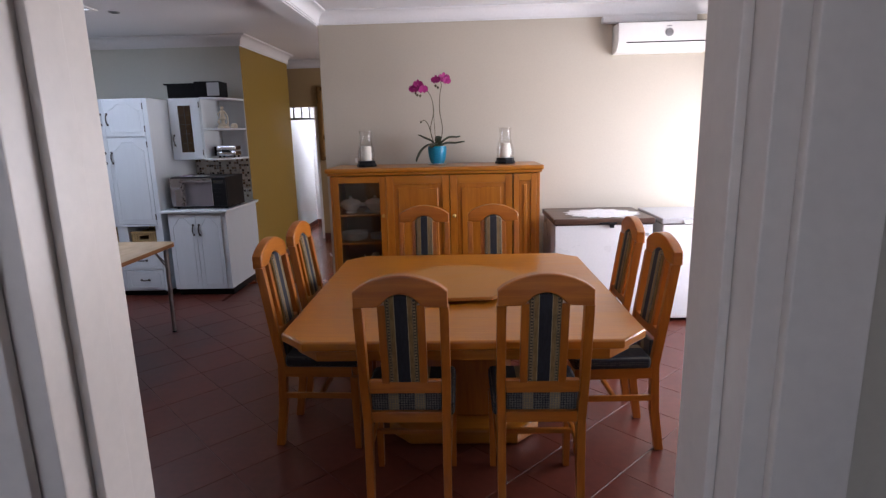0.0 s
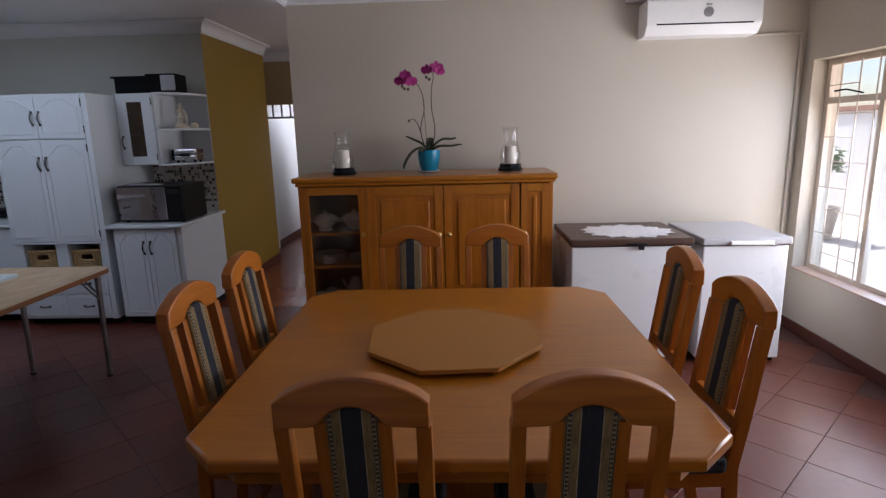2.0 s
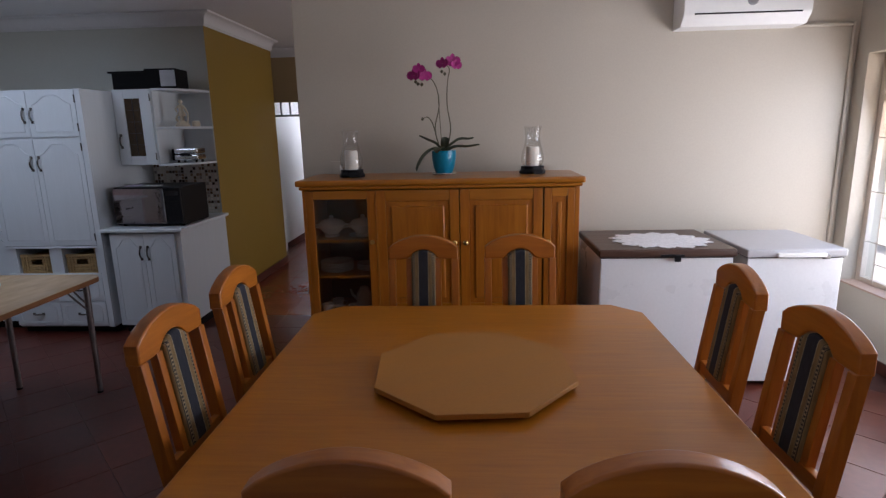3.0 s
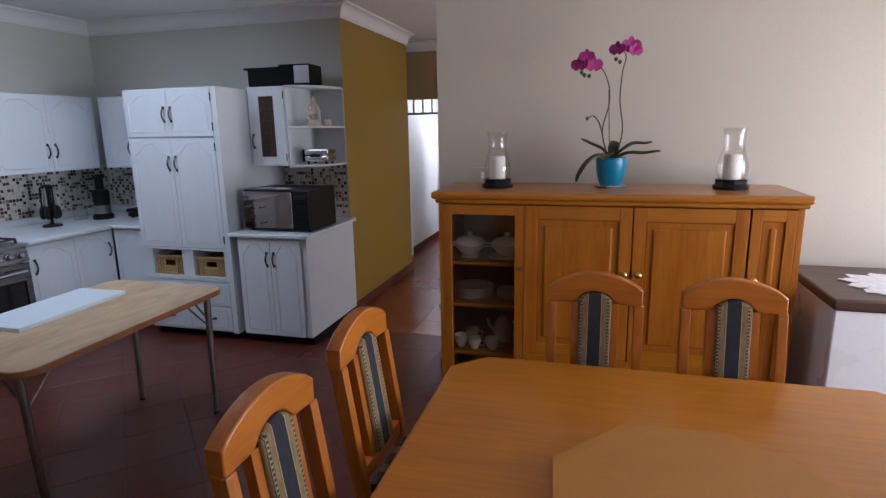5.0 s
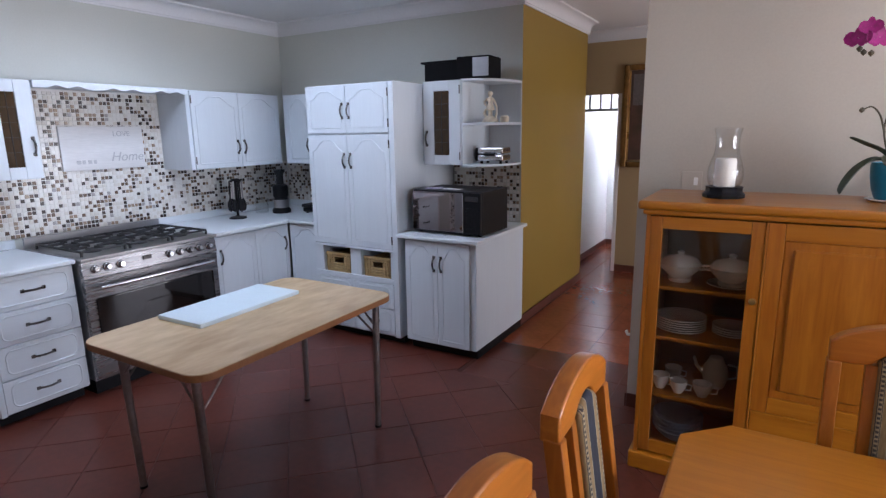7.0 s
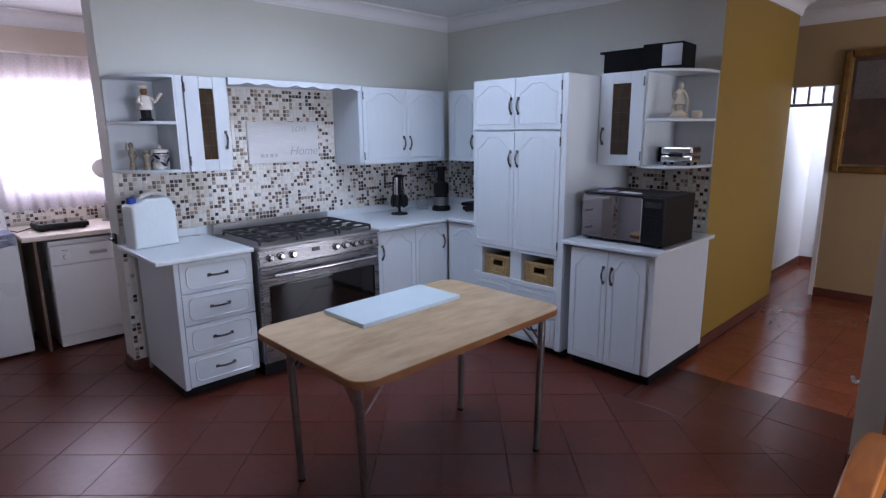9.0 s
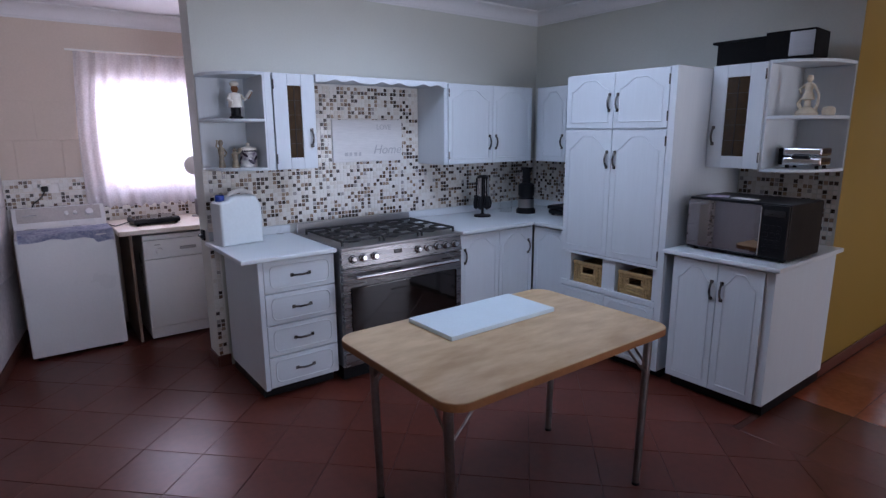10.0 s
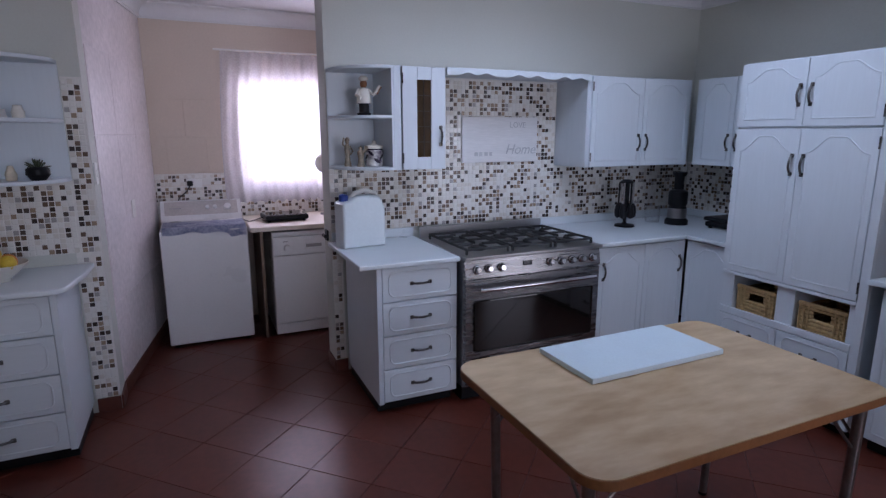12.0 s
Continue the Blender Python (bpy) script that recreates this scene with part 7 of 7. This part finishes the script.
def outside():
    y = root("boundary_wall", pose(0, 0, 0), "sunlit cream garden wall outside the window", "garden wall")
    part("wall", box(B(), 6.2, 6.4, -4, 14, -0.05, 1.75, 0.01), mat("sunlit_cream_plaster", (0.86, 0.84, 0.79), 0.85, scale=1.4, amount=0.06), y)
    part("coping", box(B(), 6.15, 6.45, -4, 14, 1.75, 1.83, 0.01), mat("coping_brick", (0.40, 0.20, 0.13), 0.8, scale=5, amount=0.15), y)
    e = root("roof_eave", pose(0, 0, 0), "dark brown timber roof eave outside the window", "eave")
    part("fascia", box(B(), 3.30, 3.34, -1, 7, 2.42, 2.62, 0.004), KEDGE, e)
    part("soffit", box(B(), 2.80, 3.30, -1, 7, 2.58, 2.62), WHITE, e)
    for k in range(7):
        part("rafter", box(B(), 2.81, 3.29, -0.8 + 1.2 * k, -0.72 + 1.2 * k, 2.48, 2.58, 0.003), KEDGE, e)
    # unseen eave, added to block direct sun at the laundry window
    e = root("roof_eave", pose(0, 0, 0), "unseen white eave, added to keep sun off the laundry window", "eave")
    part("fascia", box(B(), -7.54, -7.50, 0.5, 6.5, 2.36, 2.56, 0.004), WHITE, e)
    part("soffit", box(B(), -7.50, -6.70, 0.5, 6.5, 2.50, 2.54), WHITE, e)
    pl = root("potted_shrub", pose(5.1, 8.9, -0.025), "leafy green shrub in a pale concrete pot", "plant")
    part("pot", lathe(B(), [(0, 0), (0.18, 0), (0.24, 0.4), (0.25, 0.45), (0.21, 0.45), (0.2, 0.4), (0, 0.38)], seg=22), mat("concrete_pot", (0.50, 0.46, 0.40), 0.9, scale=9), pl)
    part("trunk", tube(B(), [(0, 0, 0.38), (0.02, 0.01, 0.75), (0.0, 0.03, 1.0)], 0.025, 8, 0.012), STEM, pl)
    rnd = random.Random(11)
    bm = B()
    for k in range(420):
        a, e, r = rnd.uniform(0, math.tau), rnd.uniform(-0.6, 1.4), rnd.uniform(0.08, 0.27)
        c = Vector((r * math.cos(a) * math.cos(e), r * math.sin(a) * math.cos(e), 1.05 + r * math.sin(e) * 1.1))
        d = Vector((rnd.uniform(-1, 1), rnd.uniform(-1, 1), rnd.uniform(-0.4, 0.8))).normalized() * 0.055
        s = d.orthogonal().normalized() * 0.018
        bm.faces.new([bm.verts.new(q) for q in (c - d, c + s, c + d, c - s)])
    part("crown", bm, mat("shrub_leaf", (0.10, 0.20, 0.05), 0.5, scale=9, amount=0.2), pl)


black_boxes()
toaster()
jerrycan()
left_shelf_things()
lady_figurine()
utensil_stand()
juicer()
grill()
sign()
left_counter()
washing_machine()
dishwasher()
laundry_window()
hall_things()
downlight(-2.985, 5.08)
downlight(-2.985, 3.4)
skylight()
outside()

# ---- mosaic splashbacks ----

MOSAIC_STOPS = [(0.0, (0.74, 0.72, 0.68)), (0.36, (0.66, 0.62, 0.56)), (0.60, (0.32, 0.24, 0.17)), (0.69, (0.14, 0.095, 0.065)), (0.80, (0.05, 0.038, 0.033)), (0.91, (0.36, 0.34, 0.33)), (0.96, (0.09, 0.07, 0.06))]
MOSAIC = island_mix("glass_mosaic", MOSAIC_STOPS, 0.22)
MOSAICONE = island_mix("glass_mosaic_single", MOSAIC_STOPS, 0.22, True)
MBED = mat("mosaic_grout", (0.74, 0.715, 0.675), 0.85, scale=20, amount=0.05)


def mosaic(parent, origin, u, v, rects, singles=()):
    """Small square tiles, each slightly proud of a thin grout bed, over rectangles given along u and v; those in the stretch singles are pieces of their own."""
    u, v, o = Vector(u), Vector(v), Vector(origin)
    n = u.cross(v)
    vs, fs = [], []
    pitch, t = 0.0288, 0.0250
    bed = B()
    own, count = None, 0
    if singles:
        own = bpy.data.meshes.new("mosaic_tile")
        e = 0.0018
        flat = [(x, y, 0.002) for x, y in ((0, 0), (t, 0), (t, t), (0, t))] + [(x, y, 0.006) for x, y in ((e, e), (t - e, e), (t - e, t - e), (e, t - e))]
        own.from_pydata([tuple(u * x + v * y + n * z) for x, y, z in flat], [], [(4, 5, 6, 7)] + [(i, (i + 1) % 4, 4 + (i + 1) % 4, 4 + i) for i in range(4)])
        own.materials.append(MOSAICONE)
    for a0, a1, b0, b1 in rects:
        pts = [o + u * a + v * b + n * d for d in (0, 0.003) for a, b in ((a0, b0), (a1, b0), (a1, b1), (a0, b1))]
        w = [bed.verts.new(p) for p in pts]
        for f in ((0, 1, 2, 3), (4, 5, 6, 7), (0, 1, 5, 4), (1, 2, 6, 5), (2, 3, 7, 6), (3, 0, 4, 7)):
            bed.faces.new([w[i] for i in f])
        for i in range(int((a1 - a0) / pitch)):
            for j in range(int((b1 - b0) / pitch)):
                a, b = a0 + i * pitch + 0.002, b0 + j * pitch + 0.002
                if singles and count < 300 and singles[0] < a < singles[1] and singles[2] < b < singles[3]:
                    piece = new("mosaic_tile", own)
                    piece.location = o + u * a + v * b
                    piece.parent = parent
                    count += 1
                    continue
                k = len(vs)
                vs += [o + u * (a + x) + v * (b + y) + n * 0.002 for x, y in ((0, 0), (t, 0), (t, t), (0, t))]
                e = 0.0018
                vs += [o + u * (a + x) + v * (b + y) + n * 0.006 for x, y in ((e, e), (t - e, e), (t - e, t - e), (e, t - e))]
                fs += [(k + 4, k + 5, k + 6, k + 7)] + [(k + i0, k + (i0 + 1) % 4, k + 4 + (i0 + 1) % 4, k + 4 + i0) for i0 in range(4)]
    bd = link("mosaic_bed", bed, MBED, False)
    bd.parent = parent
    me = bpy.data.meshes.new("mosaic")
    me.from_pydata([tuple(p) for p in vs], [], fs)
    me.materials.append(MOSAIC)
    ob = new("mosaic", me)
    ob.parent = parent
    tagged(ob, "small cream, brown and black glass mosaic tiles", kind="stuff")


walls_by_name = {o.name: o for o in scene.objects if o.name.startswith("wall_")}
mosaic(walls_by_name["wall_stove"], (XK, 0, 0), (0, 1, 0), (0, 0, 1), [(3.262, 3.90, 0.962, 1.372), (3.90, 4.968, 0.962, 1.955), (4.968, YK - 0.004, 0.962, 1.353), (3.262, 3.330, 0.088, 0.96)], (3.95, 4.90, 0.965, 1.275))
mosaic(walls_by_name["wall_stove_left"], (XK, 0, 0), (0, 1, 0), (0, 0, 1), [(0.78, 1.884, 0.95, 1.343), (1.884, 1.979, 0.95, 1.88), (1.854, 1.979, 0.088, 0.95)])
mosaic(walls_by_name["wall_kitchen_back"], (0, YK, 0), (1, 0, 0), (0, 0, 1), [(-4.99, -3.86, 0.962, 1.353), (-3.015, XY - 0.006, 0.892, 1.372)])
mosaic(walls_by_name["wall_laundry_below"], (-6.5, 0, 0), (0, 1, 0), (0, 0, 1), [(2.0, 2.88, 0.90, 1.168), (2.88, 4.28, 0.902, 1.165)])
mosaic(walls_by_name["wall_laundry_side"], (-6.5, 0, 0), (0, 1, 0), (0, 0, 1), [(2.0, 2.878, 1.172, 1.27)])


def wall_panels(parent, name, rects, axis, at, m):
    """Large flat wall tiles, 5 mm proud, with open joints."""
    for a0, a1, z0, z1 in rects:
        bm = box(B(), a0 + 0.002, a1 - 0.002, at, at + 0.006, z0 + 0.002, z1 - 0.002, 0.0015, 1) if axis == "y" else box(B(), at, at + 0.006, a0 + 0.002, a1 - 0.002, z0 + 0.002, z1 - 0.002, 0.0015, 1)
        ob = link(name, bm, m)
        ob.parent = parent


LEAN_IN = Matrix.Translation((XK - 0.2, 1.98, 0)) @ Matrix.Rotation(math.atan2(-0.21, 1.3), 4, "Z")
for col in range(3):
    for row in range(4):
        a, z = -0.43 * (col + 1), 0.09 + 0.497 * row
        tile = link("wall_tile", box(B(), a + 0.002, a + 0.428, 0.0, 0.006, z + 0.002, z + 0.495, 0.0015, 1), LWALL)
        tile.matrix_basis = LEAN_IN
        tile.parent = walls_by_name["wall_laundry_left"]
wall_panels(walls_by_name["wall_laundry_side"], "wall_tile", [(2.0 + 0.3 * i - 0.0, 2.3 + 0.3 * i - 0.03 * (i == 2), 1.272, 1.565) for i in range(3)] + [(2.0, 2.45, 1.565, 1.86), (2.45, 2.87, 1.565, 1.86)], "x", -6.5, LTAN)

# ---- floor tiles ----


def floor_tiles():
    floor = bpy.data.objects["floor"]
    p, g = 0.33, 0.0028
    h = (p - g) / 2
    e = 0.0012
    verts = [(-h, -h, -0.005), (h, -h, -0.005), (h, h, -0.005), (-h, h, -0.005), (-h, -h, -0.001), (h, -h, -0.001), (h, h, -0.001), (-h, h, -0.001),
             (-h + e, -h + e, 0), (h - e, -h + e, 0), (h - e, h - e, 0), (-h + e, h - e, 0)]
    faces = [(8, 9, 10, 11)] + [(a + i, a + (i + 1) % 4, b + (i + 1) % 4, b + i) for a, b in ((0, 4), (4, 8)) for i in range(4)]
    me = bpy.data.meshes.new("floor_tile")
    me.from_pydata(verts, [], faces)
    me.materials.append(TILE)
    # hall copy in the lighter orange that also carries hall light
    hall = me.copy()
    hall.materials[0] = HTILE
    s = math.sqrt(0.5)
    x_lo, x_hi, y_lo, y_hi = XY - 0.02, -1.05, 5.275, 5.935        # straight-laid strip before the hall

    def cut(poly, axis, lim, below):
        """The part of a convex outline on one side of a line."""
        out = []
        for p, q in zip(poly, poly[1:] + poly[:1]):
            a, b = (p[axis] <= lim) == below, (q[axis] <= lim) == below
            if a:
                out.append(p)
            if a != b:
                u = (lim - p[axis]) / (q[axis] - p[axis])
                out.append((p[0] + (q[0] - p[0]) * u, p[1] + (q[1] - p[1]) * u))
        return out
    spots, pieces = [], []
    for i in range(-40, 40):
        for j in range(-40, 40):
            a, b = 3.545 + (i + 0.5) * p, -1.18 + (j + 0.5) * p
            x, y = (a + b) * s, (a - b) * s
            inside = (XK - 0.15 < x < XW - 0.02 and (0.4 if -0.7 < x < 0.5 else 0.87) < y < (5.5 if x > XY else 6.1) and not (x > 1.1 and y > YD + 0.1)) or (-6.46 < x <= XK and 1.9 < y < 4.2)
            if not inside:
                continue
            r = h / s
            if x + r > x_lo and x - r < x_hi and y + r > y_lo:
                diamond = [(x - r, y), (x, y - r), (x + r, y), (x, y + r)]
                upper = cut(diamond, 1, y_lo - 0.0012, False)
                pieces += [cut(diamond, 1, y_lo - 0.0012, True), cut(upper, 0, x_lo - 0.0012, True) if len(upper) > 2 else []]
            else:
                spots.append((x, y, 45))
    for i in range(-9, 9):
        x = -1.72 + (i + 0.5) * p
        for j in range(-2, 13):
            y = y_hi + (j + 0.5) * p
            if (XY - 0.1 < x < (1.1 if y > y_hi else x_hi) and y < 8.8) or (-4.2 < x < 1.1 and 8.05 < y < 8.8) or (-2.8 < x < -1.6 and 8.05 < y < 10.2):
                spots.append((x, y, 0))
    for i in range(-8, 8):
        for j in range(10):
            spots.append((0.1 + i * p, 0.2 - j * p, 0)) if -2.1 < 0.1 + i * p < 1.95 and 0.2 - j * p > -2.7 else None
    spots.sort(key=lambda q: (q[0] + 1.2) ** 2 + (q[1] - 3.2) ** 2)
    for x, y, a in spots[:300]:
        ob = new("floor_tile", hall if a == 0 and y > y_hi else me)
        ob.parent = floor
        ob.matrix_basis = pose(x, y, random.Random(int(x * 97 + y * 1013)).uniform(-0.0004, 0.0), 0, 0, a)
    vs, fs = [], []
    for x, y, a in spots[300:]:
        k, m = len(vs), pose(x, y, 0, 0, 0, a)
        vs += [tuple(m @ Vector(v)) for v in verts]
        fs += [tuple(k + i for i in f) for f in faces]
    for poly in pieces:
        if len(poly) > 2:
            k, n = len(vs), len(poly)
            vs += [(px, py, -0.005) for px, py in poly] + [(px, py, 0.0) for px, py in poly]
            fs += [tuple(range(k + n, k + 2 * n))] + [(k + i, k + (i + 1) % n, k + n + (i + 1) % n, k + n + i) for i in range(n)]
    rest = bpy.data.meshes.new("floor_tiles_far")
    rest.from_pydata(vs, [], fs)
    rest.materials.append(TILE)
    rest.materials.append(HTILE)
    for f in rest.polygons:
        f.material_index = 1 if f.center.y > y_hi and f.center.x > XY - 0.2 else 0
    ob = new("floor_tiles_far", rest)
    ob.parent = floor
    tagged(ob, "dark terracotta floor tiles", kind="stuff")


floor_tiles()
